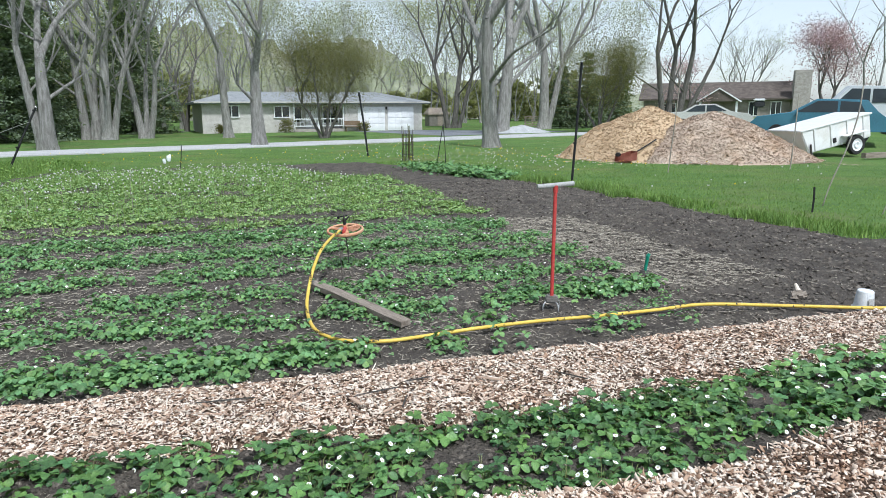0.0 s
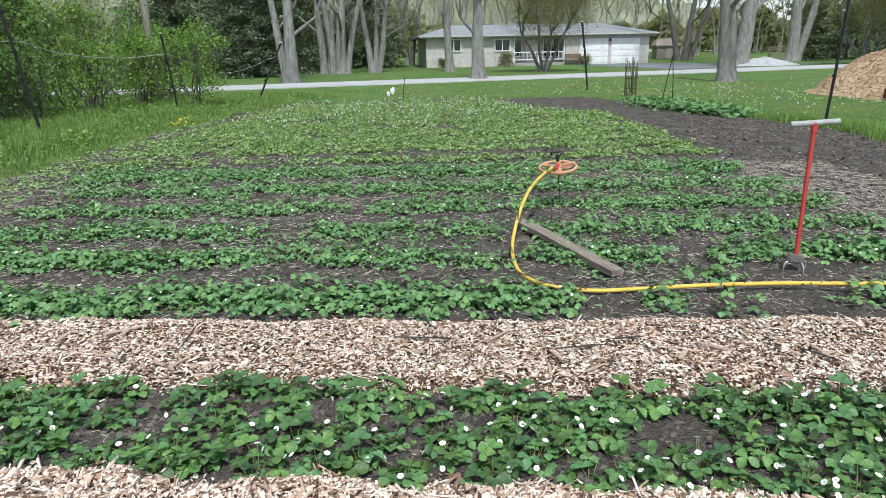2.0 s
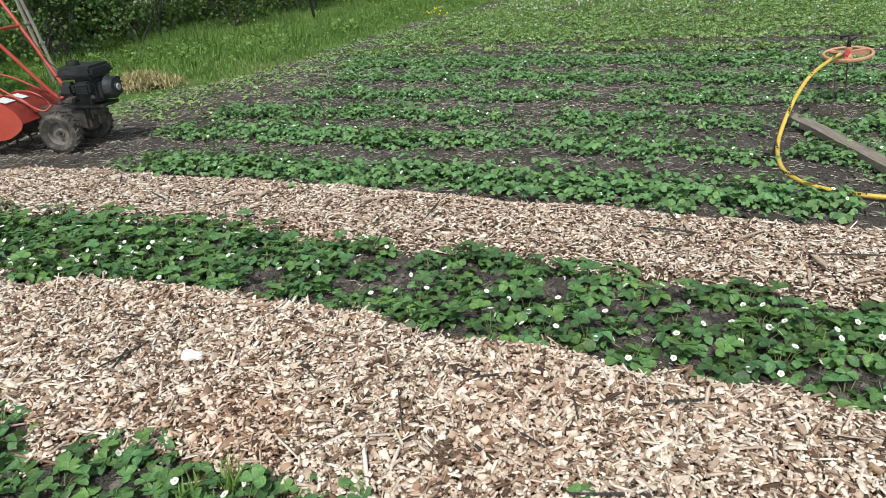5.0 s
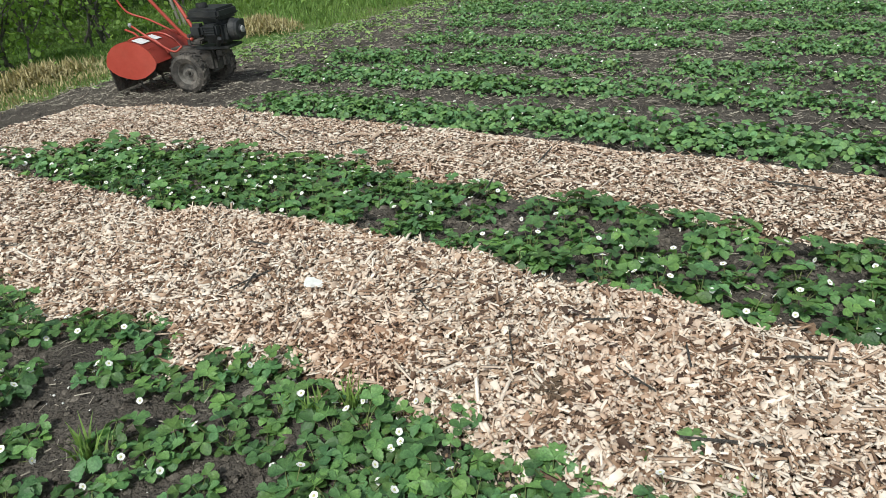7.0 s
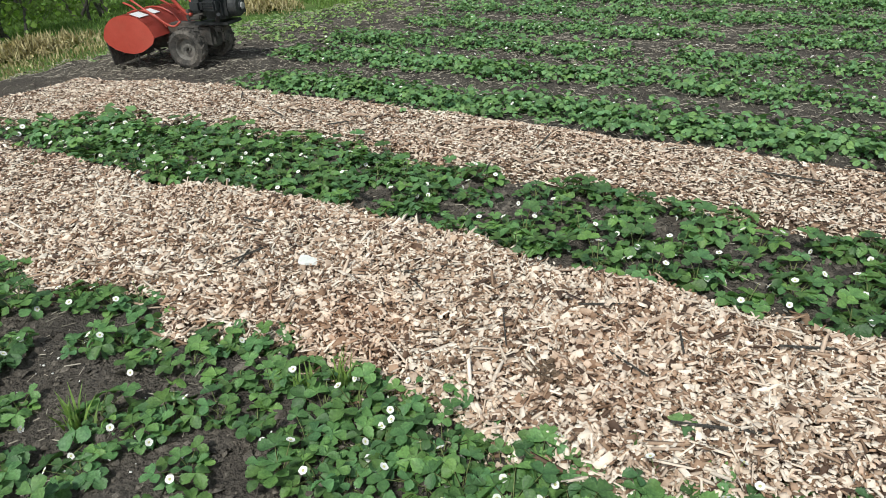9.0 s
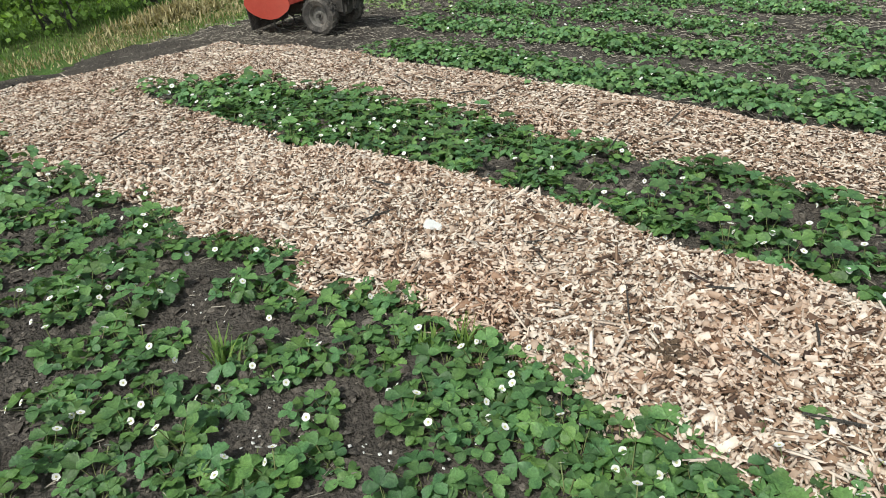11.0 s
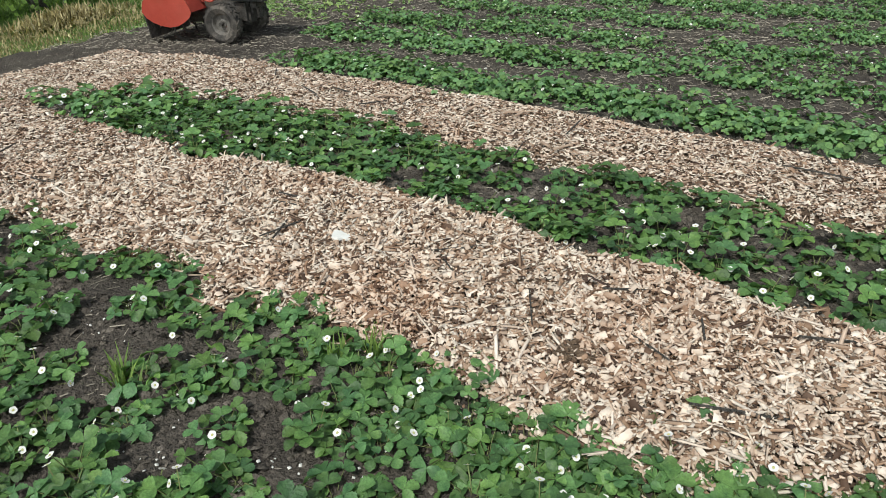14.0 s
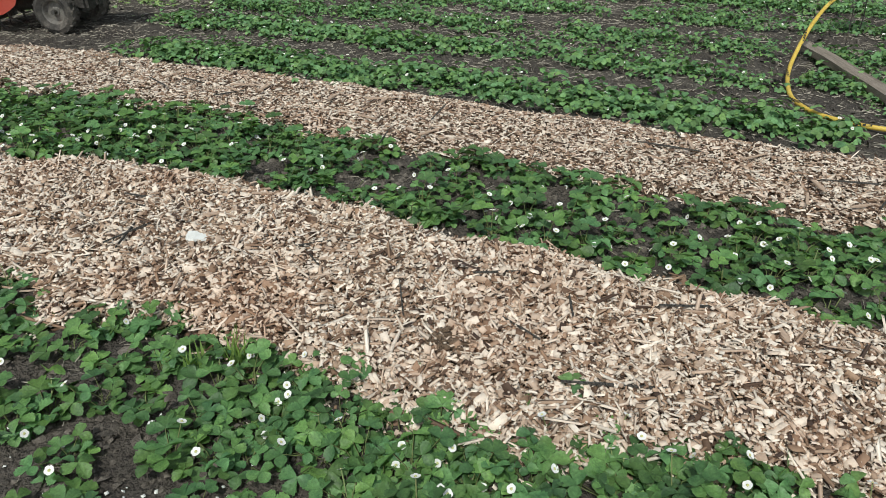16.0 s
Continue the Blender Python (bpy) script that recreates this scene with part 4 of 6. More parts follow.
def grow(bm, p, d, length, radius, level, r, tips, bend=0.12, seg=8, up=0.25):
    """A limb that bends, then forks into thinner ones."""
    pts, q, way = [p.copy()], p.copy(), d.copy()
    steps = 5 if level > 1 else 3
    for _ in range(steps):
        way = (way + Vector((r.uniform(-1, 1), r.uniform(-1, 1), r.uniform(-.5, 1) * up + up * .3)) * bend).normalized()
        q = q + way * length / steps
        pts.append(q.copy())
    tube(pts, radius, max(3, seg), bm, radius * (0.62 if level else 0.25), caps=False)
    if level == 0:
        tips.append(q)
        return
    for k in range(2 if r.random() < .6 else 3):
        side = Vector((r.uniform(-1, 1), r.uniform(-1, 1), r.uniform(-.1, .5))).normalized()
        grow(bm, q - way * length * 0.04 * k, (way * r.uniform(.9, 1.1) + side * r.uniform(.38, .78)).normalized(), length * r.uniform(.66, .9), radius * r.uniform(.45, .62), level - 1, r, tips, bend * 1.25, seg - 1, up)
    if level > 1:
        side = Vector((r.uniform(-1, 1), r.uniform(-1, 1), r.uniform(0, .4))).normalized()
        grow(bm, pts[2], (way * .4 + side).normalized(), length * .55, radius * .3, level - 2, r, tips, bend * 1.3, seg - 2, up)


def tree(base, stems, seed, label, bark, leaves=None, per=5, leaf_size=0.16, spread=0.5, name="tree", level=4, bend=0.05, seg=9):
    """A tree from stems (height of first fork, radius, lean x, lean y, offset x, offset y)."""
    r = random.Random(seed)
    ob = thing(name, label, "tree", "trees round the garden")
    ob.matrix_world = Matrix.Translation(base)
    bm, tips = bmesh.new(), []
    for h, rad, lx, ly, ox, oy in stems:
        p = Vector((ox, oy, -0.1))
        way = Vector((lx, ly, 1)).normalized()
        tube([p + way * a for a in (-.1, .1, .3, .6, 1.0)], rad, 10, bm, caps=False, radii=[rad * k for k in (1.65, 1.42, 1.22, 1.08, 1.0)])
        grow(bm, p + way * 0.98, way, h, rad, level, r, tips, bend, seg, 0.5)
    part("trunk", bm, bark, ob, smooth=True)
    if leaves:
        leaf_cloud("crown", tips, (spread, spread, spread * .8), int(per * 1.8), leaf_size * .66, leaves, ob, small=True)
    return ob


def conifer(base, height, width, seed, label="dark spruce with drooping branches", bottom=0.4, material=None):
    r = random.Random(seed)
    ob = thing("spruce_tree", label, "tree", "trees round the garden")
    ob.matrix_world = Matrix.Translation(base)
    part("trunk", tube([(0, 0, -.1), (0, 0, height * .5), (0.05, 0, height * .97)], .02 * height, 7, None, .02), BARK_DARK, ob, smooth=True)
    c = []
    z = bottom
    while z < height:
        reach = width * (1 - z / height) ** .8 * r.uniform(.75, 1.15)
        for k in range(int(5 + 5 * reach)):
            a = r.uniform(0, 6.28)
            for t in (.3, .5, .7, .85, 1.0):
                if r.random() < .85:
                    c.append((reach * t * math.cos(a), reach * t * math.sin(a), z - .35 * t * reach * r.uniform(.3, 1) + r.uniform(-.1, .1)))
        z += .55
    leaf_cloud("crown", c, (.24, .24, .09), 19, .19, material or CONIFER, ob, .45, True)
    return ob


def shrub(base, radius, height, seed, material, label, density=1.0, leaf=0.085, stems=6, name="shrub"):
    r = random.Random(seed)
    ob = thing(name, label, "shrub", "shrubs beside the garden")
    ob.matrix_world = Matrix.Translation(base)
    bm, tips = bmesh.new(), []
    for k in range(stems):
        a = r.uniform(0, 6.28)
        grow(bm, Vector((r.uniform(-.3, .3) * radius, r.uniform(-.3, .3) * radius, -.05)), Vector((math.cos(a) * .45, math.sin(a) * .45, 1)).normalized(), height * .38, .012 * height + .008, 3, r, tips, .16, 6, .4)
    part("stem", bm, BARK_DARK, ob, smooth=True)
    c = [t for t in tips if t.z < height * 1.2]
    for _ in range(int(55 * density * radius * height)):
        a, t = r.uniform(0, 6.28), r.random() ** .45
        z = height * r.uniform(.04, 1) ** .8
        k = math.sin(math.pi * min(1, .22 + .74 * z / height)) * (1 + .3 * wild(a * 2, z, .9, seed))
        c.append((radius * t * k * math.cos(a), radius * t * k * math.sin(a), z))
    k = 1.0 if height < 3 else 1.7
    big = height >= 3
    leaf_cloud("foliage", c, (.13 * k, .13 * k, .1 * k), 19 if big else 13, leaf * (.95 if big else .7), material, ob, small=big)
    return ob


def build_trees():
    grey = "tall grey-barked tree with bare spring branches on the lawn"
    tree((-18.3, 28.5, 0), [(2.9, .30, .02, 0, .14, 0), (3.6, .20, -.16, -.03, -.10, 0)], 3, "twin-trunked grey tree beside the road", BARK, SPRING, 7, .085)
    tree((-21.7, 39.2, 0), [(4.0, .34, .02, 0, .2, 0), (3.6, .26, -.1, .05, -.35, .2), (3.8, .2, .14, .1, .5, .2)], 5, "cluster of grey trunks growing together", BARK, SPRING, 7, .1)
    tree((-22.9, 39.6, 0), [(3.8, .26, -.1, 0, 0, 0), (3.4, .2, .1, 0, .4, 0)], 6, grey, BARK, SPRING, 7, .1)
    tree((-20.1, 41.2, 0), [(3.2, .2, .25, 0, .2, 0), (3.4, .22, -.22, .1, -.2, 0), (3.2, .17, -.02, .1, 0, .1)], 7, "slender tree that forks near the ground", BARK, SPRING, 7, .1)
    tree((-15.3, 42.1, 0), [(4.2, .27, -.06, 0, 0, 0)], 9, grey, BARK, SPRING, 7, .1)
    tree((-10.1, 32.0, 0), [(2.6, .31, -.02, 0, 0, 0)], 14, "stout grey tree that forks above head height", BARK, SPRING, 7, .085)
    tree((0.83, 29.9, 0), [(4.4, .33, -.09, 0, 0, 0)], 15, "stout grey tree leaning a little beside the road", BARK, SPRING, 7, .085)
    tree((-2.3, 63.0, 0), [(5, .24, -.2, 0, -.3, 0), (5, .26, .12, 0, .2, 0), (4.4, .2, .3, 0, .6, 0)], 16, "vase-shaped bare tree behind the driveway", BARK_DARK, SPRING, 8, .13)
    tree((1.6, 48.9, 0), [(5.4, .5, .1, 0, .2, 0), (5.2, .42, -.16, 0, -.4, 0)], 17, "broad grey tree with two rising stems", BARK, SPRING, 7, .12)
    tree((5.6, 58.9, 0), [(5.5, .45, .05, 0, 0, 0), (5, .3, .28, 0, .3, 0)], 18, grey, BARK, SPRING, 7, .12)
    tree((14.5, 53.0, 0), [(5, .26, .2, 0, .4, 0), (5, .24, -.2, 0, -.3, 0), (5.2, .24, .02, .1, 0, .2), (4.6, .18, .42, 0, .7, 0)], 19, "many-stemmed bare tree behind the chip pile", BARK_DARK, SPRING, 8, .12)
    tree((29, 52.6, 0), [(4, .11, .05, 0, 0, 0), (4, .1, -.2, 0, -.3, 0)], 20, "thin bare tree with pale twigs", BARK, SPRING, 1, .15)
    tree((33, 90, 0), [(3, .25, .1, 0, 0, 0), (3, .25, -.3, 0, 0, 0), (3, .25, .35, 0, 0, 0)], 21, "bare bushy tree far behind the house", BARK, HAZE_LEAF, 4, .14, .5, level=5, seg=5)
    tree((35.4, 72.5, 0), [(2.6, .2, .1, 0, 0, 0), (2.6, .2, -.25, 0, 0, 0)], 22, "blossoming pink fruit tree beside the brown house", BARK_DARK, PINK, 80, .17, .75)
    tree((19.5, 66, 0), [(1.8, .12, .1, 0, 0, 0), (1.8, .12, -.25, 0, 0, 0)], 23, "small magenta blossoming tree", BARK_DARK, PINK, 40, .18, .5, level=3)
    tree((-23.5, 55, 0), [(2.8, .16, .1, 0, 0, 0), (2.8, .16, -.2, 0, 0, 0)], 24, "small bare tree with reddish buds", BARK_DARK, PINK, 3, .14, .6)
    for i, (x, y) in enumerate(((-8.9, 40.4), (8.8, 49.6))):
        tree((x, y, 0), [(1.45, .09, .5, 0, .12, 0), (1.45, .09, -.5, .05, -.12, 0), (1.6, .08, .12, .4, 0, .1), (1.6, .08, -.15, -.4, 0, .1)], 30 + i, "low spreading tree with brownish olive leaves", BARK_DARK, OLIVE, 160, .075, .75, level=4, bend=.17)
    for i, (x, y, h, w) in enumerate(((-25.5, 36, 15, 3.6), (-28.5, 41, 17, 4.2), (-30.5, 47, 16, 4.2), (-25.5, 50.5, 14, 3.6), (-35, 40, 18, 4.6))):
        conifer((x, y, 0), h, w, 60 + i, bottom=.25)
    for i, (x, y, h, w) in enumerate(((7.3, 61, 5.2, 1.7), (9.6, 61.5, 6.2, 2.0), (12.6, 63, 6.5, 2))):
        conifer((x, y, 0), h, w, 70 + i, "dense dark evergreen beside the brown house", .1)
    # the far edge of the woods
    for i in range(58):
        a = radians(80 + i * 1.4)
        d = 68 + 40 * random.random()
        k = 1.3
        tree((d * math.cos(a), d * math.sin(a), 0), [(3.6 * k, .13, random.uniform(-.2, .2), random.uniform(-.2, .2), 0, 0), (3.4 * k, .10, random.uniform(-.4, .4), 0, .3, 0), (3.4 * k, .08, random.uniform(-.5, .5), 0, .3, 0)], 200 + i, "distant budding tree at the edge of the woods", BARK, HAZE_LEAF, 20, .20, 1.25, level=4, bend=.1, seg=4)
    for i in range(26):
        a = radians(80 + i * 3.4)
        d = 105 + 14 * random.random()
        h = random.uniform(3.5, 8)
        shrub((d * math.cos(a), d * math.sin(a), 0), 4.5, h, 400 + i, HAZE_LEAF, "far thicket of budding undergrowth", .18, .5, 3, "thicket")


def build_far_woods():
    """The bank of woods that closes the view behind the houses, haze in its colour."""
    verts, n, rows = [], 420, 10
    for j in range(rows + 1):
        for i in range(n + 1):
            a = radians(70 + 110 * i / n)
            top = interp(math.degrees(a), [(70, 4.5), (86, 5), (92, 9), (100, 15), (112, 17), (130, 19), (180, 19)]) * (1 + .22 * wild(a * 9, 0, 1, 81) + .16 * wild(a * 40, 0, 1, 82))
            t = j / rows
            d = 132 + 9 * t * t + 3.5 * wild(a * 30, t * 4, 1, 83) + 1.6 * wild(a * 95, t * 11, 1, 84)
            verts.append((d * math.cos(a), d * math.sin(a), -.5 + top * t * (1 + .15 * wild(a * 150, t, 1, 85))))
    faces = [(j * (n + 1) + i, j * (n + 1) + i + 1, (j + 1) * (n + 1) + i + 1, (j + 1) * (n + 1) + i) for j in range(rows) for i in range(n)]
    tagged(mesh_object("backdrop", verts, faces, FAR_WOODS, smooth=True), "bank of budding woods far behind the houses, haze painted into its colour", "woods", kind="structure")


def build_shrubs():
    green = "wild green shrub behind the unmown grass"
    spots = [(-7.7, 2.4, .8, .85), (-7.75, 3.6, .85, 1.05), (-7.8, 4.8, .85, 1.15), (-8.3, 6.3, 1.0, 1.3), (-9.6, 3.0, 1.5, 2.0), (-9.8, 5.2, 1.5, 2.2), (-11.4, 3.4, 2.2, 3.6), (-11.6, 6.8, 2.2, 4.0), (-11.8, 12.6, 2.0, 4.4),
             (-10.2, 15.2, 1.7, 3.0), (-10.6, 17.8, 2.0, 4.0), (-9.2, 20.0, 1.5, 2.7), (-8.6, 22.6, 1.2, 1.9), (-13.5, 9.8, 2.8, 6.5), (-13.6, 15.5, 2.8, 7), (-13.2, 20.0, 2.4, 6.0), (-14, 4.5, 2.8, 6.5), (-15.5, 23, 2.6, 6.5), (-12.2, 17.6, 1.8, 5), (-12.4, 12.6, 2.0, 5.6), (-8.6, .2, 1.4, 1.5), (-11, -.2, 2, 3.0),
             (-16.5, 12, 3.0, 8), (-17, 18.5, 3.0, 8), (-17, 7, 3.0, 8), (-13.0, 24.5, 2.0, 3.2), (-9.6, 9.4, 1.2, 1.35), (-9.8, 11.4, 1.2, 1.6), (-8.9, 13.3, .8, 1.1), (-8.5, 15.6, .9, 1.5), (-8.2, 18.0, 1.0, 1.8), (-7.9, 20.2, .9, 1.9), (-7.8, 22.6, .9, 2.0), (-9.3, 25.5, 1.2, 2.4), (-5.95, 19.4, .8, 2.0)]
    for i, (u, v, rad, h) in enumerate(spots):
        p = W(u, v, -.03)
        # Some shrubs take the darker leaves, with thicket shade painted in.
        shrub(p, rad, h, 500 + i, HEDGE_SHADED if 26 <= i <= 29 or i in (4, 5, 10, 12, 14, 16) else HEDGE, "tangled shrub with dark stems" if h > 3 else green, 1.15 if h < 3 else .85, .085 if h < 3.5 else .10)
    for i, (u, v) in enumerate(((-10.4, 10.0), (-10.9, 8.3), (-10.8, 12.2))):
        tree(W(u, v, 0), [(1.7, .11, .2, 0, .1, 0), (1.8, .1, -.15, .1, -.12, 0), (1.6, .08, .05, -.3, 0, -.1)], 90 + i, "dark multi-stemmed thicket tree with fresh leaves", BARK_DARK, HEDGE, 26, .12, .4, level=3, bend=.18)
    # bare pale saplings
    ob = thing("bare_saplings", "pale leafless saplings in a clump", "saplings")
    ob.matrix_world = Matrix.Translation(W(-8.9, 20.9, 0))
    r = random.Random(8)
    for k in range(16):
        p = Vector((r.uniform(-.9, .9), r.uniform(-.5, .5), 0))
        part("sapling", tube([p, p + Vector((r.uniform(-.1, .1), 0, .9)), p + Vector((r.uniform(-.3, .3), r.uniform(-.2, .2), r.uniform(1.7, 2.8)))], .016, 5, None, .004), STRAW, ob)


# ---- road, houses ----
BRICK = mat("pale grey brick", (0.44, 0.42, 0.39), (0.56, 0.54, 0.51), 3, 30, 0.9, 0.4, 0.004)
ROOF = mat("grey shingle roof", (0.235, 0.25, 0.26), (0.32, 0.335, 0.345), 2.2, 22, 0.95, 0.6, 0.01)
ROOF_BROWN = mat("brown shingle roof", (0.09, 0.075, 0.065), (0.15, 0.125, 0.11), 2, 20, 0.95, 0.6, 0.01)
WALL_TAN = mat("taupe siding", (0.22, 0.20, 0.175), (0.28, 0.255, 0.225), 2, 30, 0.9, 0.3, 0.004)
WHITE = mat("white paint", (0.72, 0.73, 0.74), (0.80, 0.81, 0.82), 2, 60, 0.55, 0.15, 0.002, stain=(0.55, 0.55, 0.53), stain_scale=1.2, stain_amount=.4)
GLASS_DARK = mat("dark window glass", (0.02, 0.025, 0.03), (0.04, 0.045, 0.05), 1, 10, 0.06, 0.0, spec=0.6)
CHIMNEY = mat("chimney stone", (0.30, 0.27, 0.25), (0.42, 0.39, 0.36), 4, 30, 0.95, 0.6, 0.01)


def hip_roof(x0, x1, y0, y1, z, rise, over=0.5, hip=3.0):
    b = bmesh.new()
    x0, x1, y0, y1 = x0 - over, x1 + over, y0 - over, y1 + over
    ym = (y0 + y1) / 2
    low = [b.verts.new((x, y, z)) for x, y in ((x0, y0), (x1, y0), (x1, y1), (x0, y1))]
    under = [b.verts.new((x, y, z - .18)) for x, y in ((x0, y0), (x1, y0), (x1, y1), (x0, y1))]
    top = [b.verts.new((x0 + hip, ym, z + rise)), b.verts.new((x1 - hip, ym, z + rise))]
    b.faces.new((low[0], low[1], top[1], top[0]))
    b.faces.new((low[1], low[2], top[1]))
    b.faces.new((low[2], low[3], top[0], top[1]))
    b.faces.new((low[3], low[0], top[0]))
    for k in range(4):
        b.faces.new((under[k], under[(k + 1) % 4], low[(k + 1) % 4], low[k]))
    b.faces.new(under)
    return b


def window(house, x0, x1, z0, z1, y=0.0, mullions=1):
    w = part("window", box((x1 - x0, .06, z1 - z0), ((x0 + x1) / 2, y - .035, (z0 + z1) / 2)), GLASS_DARK, house, "dark glass window with white frame")
    f = box((x1 - x0 + .16, .1, .08), ((x0 + x1) / 2, y - .05, z0 - .04))
    box((x1 - x0 + .16, .1, .08), ((x0 + x1) / 2, y - .05, z1 + .04), bm=f)
    for k in range(mullions + 2):
        box((.07, .1, z1 - z0), (x0 + (x1 - x0) * k / (mullions + 1), y - .052, (z0 + z1) / 2), bm=f)
    part("window_frame", f, WHITE, w)


def build_house():
    h = thing("house", "single-storey pale brick house with grey hip roof and garage", "house", at=pose(-19.9, 49.4, -.03, 0, 0, 27.3) @ Matrix.Diagonal((1, 1, .9, 1)))
    L, D = 17.3, 8.5
    b = box((6.6, D, 2.55), (3.3, D / 2, 1.25))
    box((4.1, D - 1.5, 2.55), (8.65, D / 2 + .75, 1.25), bm=b)
    box((L - 10.7, D, 2.55), (10.7 + (L - 10.7) / 2, D / 2, 1.25), bm=b)
    part("wall", b, BRICK, h)
    part("roof", hip_roof(0, L, 0, D, 2.55, .95), ROOF, h, "grey shingle hip roof")
    part("chimney", box((.8, .6, .8), (7.4, 4.4, 3.5), .02), CHIMNEY, h)
    part("fascia", box((L + 1.1, .05, .12), (L / 2, -.53, 2.50)), BRICK, h)
    window(h, 1.55, 2.6, 1.35, 2.2)
    window(h, 5.2, 6.35, 1.3, 2.15)
    window(h, 9.3, 10.55, .75, 2.2, 1.5, 1)
    window(h, 7.0, 7.6, .8, 2.1, 1.5, 0)
    d = part("door", box((.95, .06, 2.05), (8.4, 1.46, 1.05), .01), WHITE, h, "white front door")
    part("handle", cone((8.75, 1.36, 1.0), (8.75, 1.42, 1.0), .03, .03), BLACK, d)
    part("porch_floor", box((4.0, 1.6, .3), (8.65, .7, .1)), CHIMNEY, h)
    for x in (6.7, 8.6, 10.6):
        part("porch_post", box((.12, .12, 2.3), (x, .05, 1.35)), WHITE, h)
    r = box((3.8, .06, .08), (8.65, .05, 1.1))
    box((3.8, .06, .08), (8.65, .05, .5), bm=r)
    for k in range(13):
        box((.04, .04, .6), (6.85 + k * .3, .05, .8), bm=r)
    part("porch_rail", r, WHITE, h)
    for x in (12.9, 15.4):
        g = part("garage_door", box((2.25, .08, 2.1), (x, -.03, 1.07), .01), WHITE, h, "white panelled garage door")
        for k in range(4):
            for j in range(4):
                part("panel", box((.46, .03, .36), (x - .8 + j * .54, -.085, .35 + k * .5), .01), WHITE, g)
    part("lamp", box((.12, .12, .25), (14.15, -.1, 2.0), .02), BLACK, h)
    bench = thing("garden_bench", "brown wooden bench against the house wall", "bench", at=h.matrix_world @ pose(11.2, -.5, 0))
    wood = mat("bench wood", (.16, .11, .07), (.22, .16, .11), 5, 60, .8, .3, .003)
    part("seat", box((1.3, .4, .05), (0, 0, .42), .01), wood, bench)
    part("backrest", box((1.3, .05, .4), (0, .2, .72), .01), wood, bench)
    for x in (-.58, .58):
        for y in (-.15, .17):
            part("leg", box((.06, .06, .42), (x, y, .2)), wood, bench)
    for i, (x, r) in enumerate(((1.1, .35), (5.9, .6), (12, .4))):
        shrub(h.matrix_world @ Vector((x, -.7, 0)), r, r * 1.5, 700 + i, OLIVE, "small rounded foundation shrub at the house wall", 2.0, .1, 3)
    d = mesh_object("driveway", [h.matrix_world @ Vector(p) for p in ((11.2, -.6, .01), (17.4, -.6, .01), (26, -9.5, .01), (13.5, -13.5, .01))], [(0, 1, 2, 3)], DRIVE_M)
    tagged(d, "dark grey asphalt driveway at the garage", "driveway", kind="structure")
    shed = thing("garden_shed", "small tan shed behind the garage", "shed", at=pose(-4.27, 72, 0, 0, 0, 20) @ Matrix.Scale(.66, 4))
    tan = mat("tan boards", (.30, .25, .20), (.40, .34, .28), 2, 30, .9, .4, .004, stretch=(1, 1, 6))
    part("wall", box((3.0, 2.6, 1.9), (0, 0, .95)), WALL_TAN, shed)
    part("roof", hip_roof(-1.5, 1.5, -1.3, 1.3, 1.9, .9, .25, .5), tan, shed, "low tan roof")
    part("door", box((.8, .06, 1.5), (.2, -1.33, .78), .01), tan, shed)
    stack = thing("pallet_stack", "stack of pale wooden pallets behind the tarpaulin heap", "pallets", at=pose(5.25, 66.3, 0, 0, 0, -6))
    for k in range(5):
        part("slat", box((1.5, 1.0, .07), (.03 * (k % 2), 0, .1 + k * .21), .01), tan, stack)
        if k < 4:
            for x in (-.66, 0, .66):
                part("block", box((.12, .95, .13), (x, 0, .2 + k * .21)), tan, stack)


def build_brown_house():
    h = thing("brown_house", "low taupe house with brown roof and stone chimney", "house", at=pose(17.5, 74.5, 0, 0, 0, -17))
    L = 14.5
    part("wall", box((L, 8, 2.6), (L / 2, 4, 1.3)), WALL_TAN, h)
    b = bmesh.new()
    x0, x1, y0, y1, z, r = -.5, L + .5, -.6, 8.6, 2.6, 1.75
    v = [b.verts.new(p) for p in ((x0, y0, z), (x1, y0, z), (x1, 4, z + r), (x0, 4, z + r), (x0, y1, z), (x1, y1, z), (x0, y0, z - .15), (x1, y0, z - .15), (x0, y1, z - .15), (x1, y1, z - .15))]
    for f in ((0, 1, 2, 3), (3, 2, 5, 4), (6, 7, 1, 0), (4, 5, 9, 8), (1, 7, 9, 5, 2), (0, 3, 4, 8, 6)):
        b.faces.new([v[k] for k in f])
    part("roof", b, ROOF_BROWN, h, "brown shingle gable roof")
    g = bmesh.new()
    v = [g.verts.new(p) for p in ((5.4, -1.4, 2.3), (9.2, -1.4, 2.3), (7.3, -1.4, 3.5), (5.4, 3, 2.3), (9.2, 3, 2.3), (7.3, 3, 3.5))]
    for f in ((0, 1, 2), (0, 2, 5, 3), (1, 4, 5, 2), (3, 5, 4)):
        g.faces.new([v[k] for k in f])
    part("porch_gable", g, ROOF_BROWN, h)
    t = tube([(5.2, -1.45, 2.25), (7.3, -1.45, 3.58), (9.4, -1.45, 2.25)], .09, 4)
    part("gable_trim", t, WHITE, h)
    for x in (5.6, 9.0):
        part("porch_post", box((.2, .2, 2.3), (x, -1.2, 1.15)), WHITE, h)
    part("chimney", box((1.5, 1.3, 5.3), (14.75, -.35, 2.55), .03), CHIMNEY, h, "wide stone chimney")
    window(h, 10.2, 11.1, .9, 2.2)
    window(h, 12.2, 13.1, .9, 2.2)
    window(h, 1.5, 3.2, .9, 2.1)


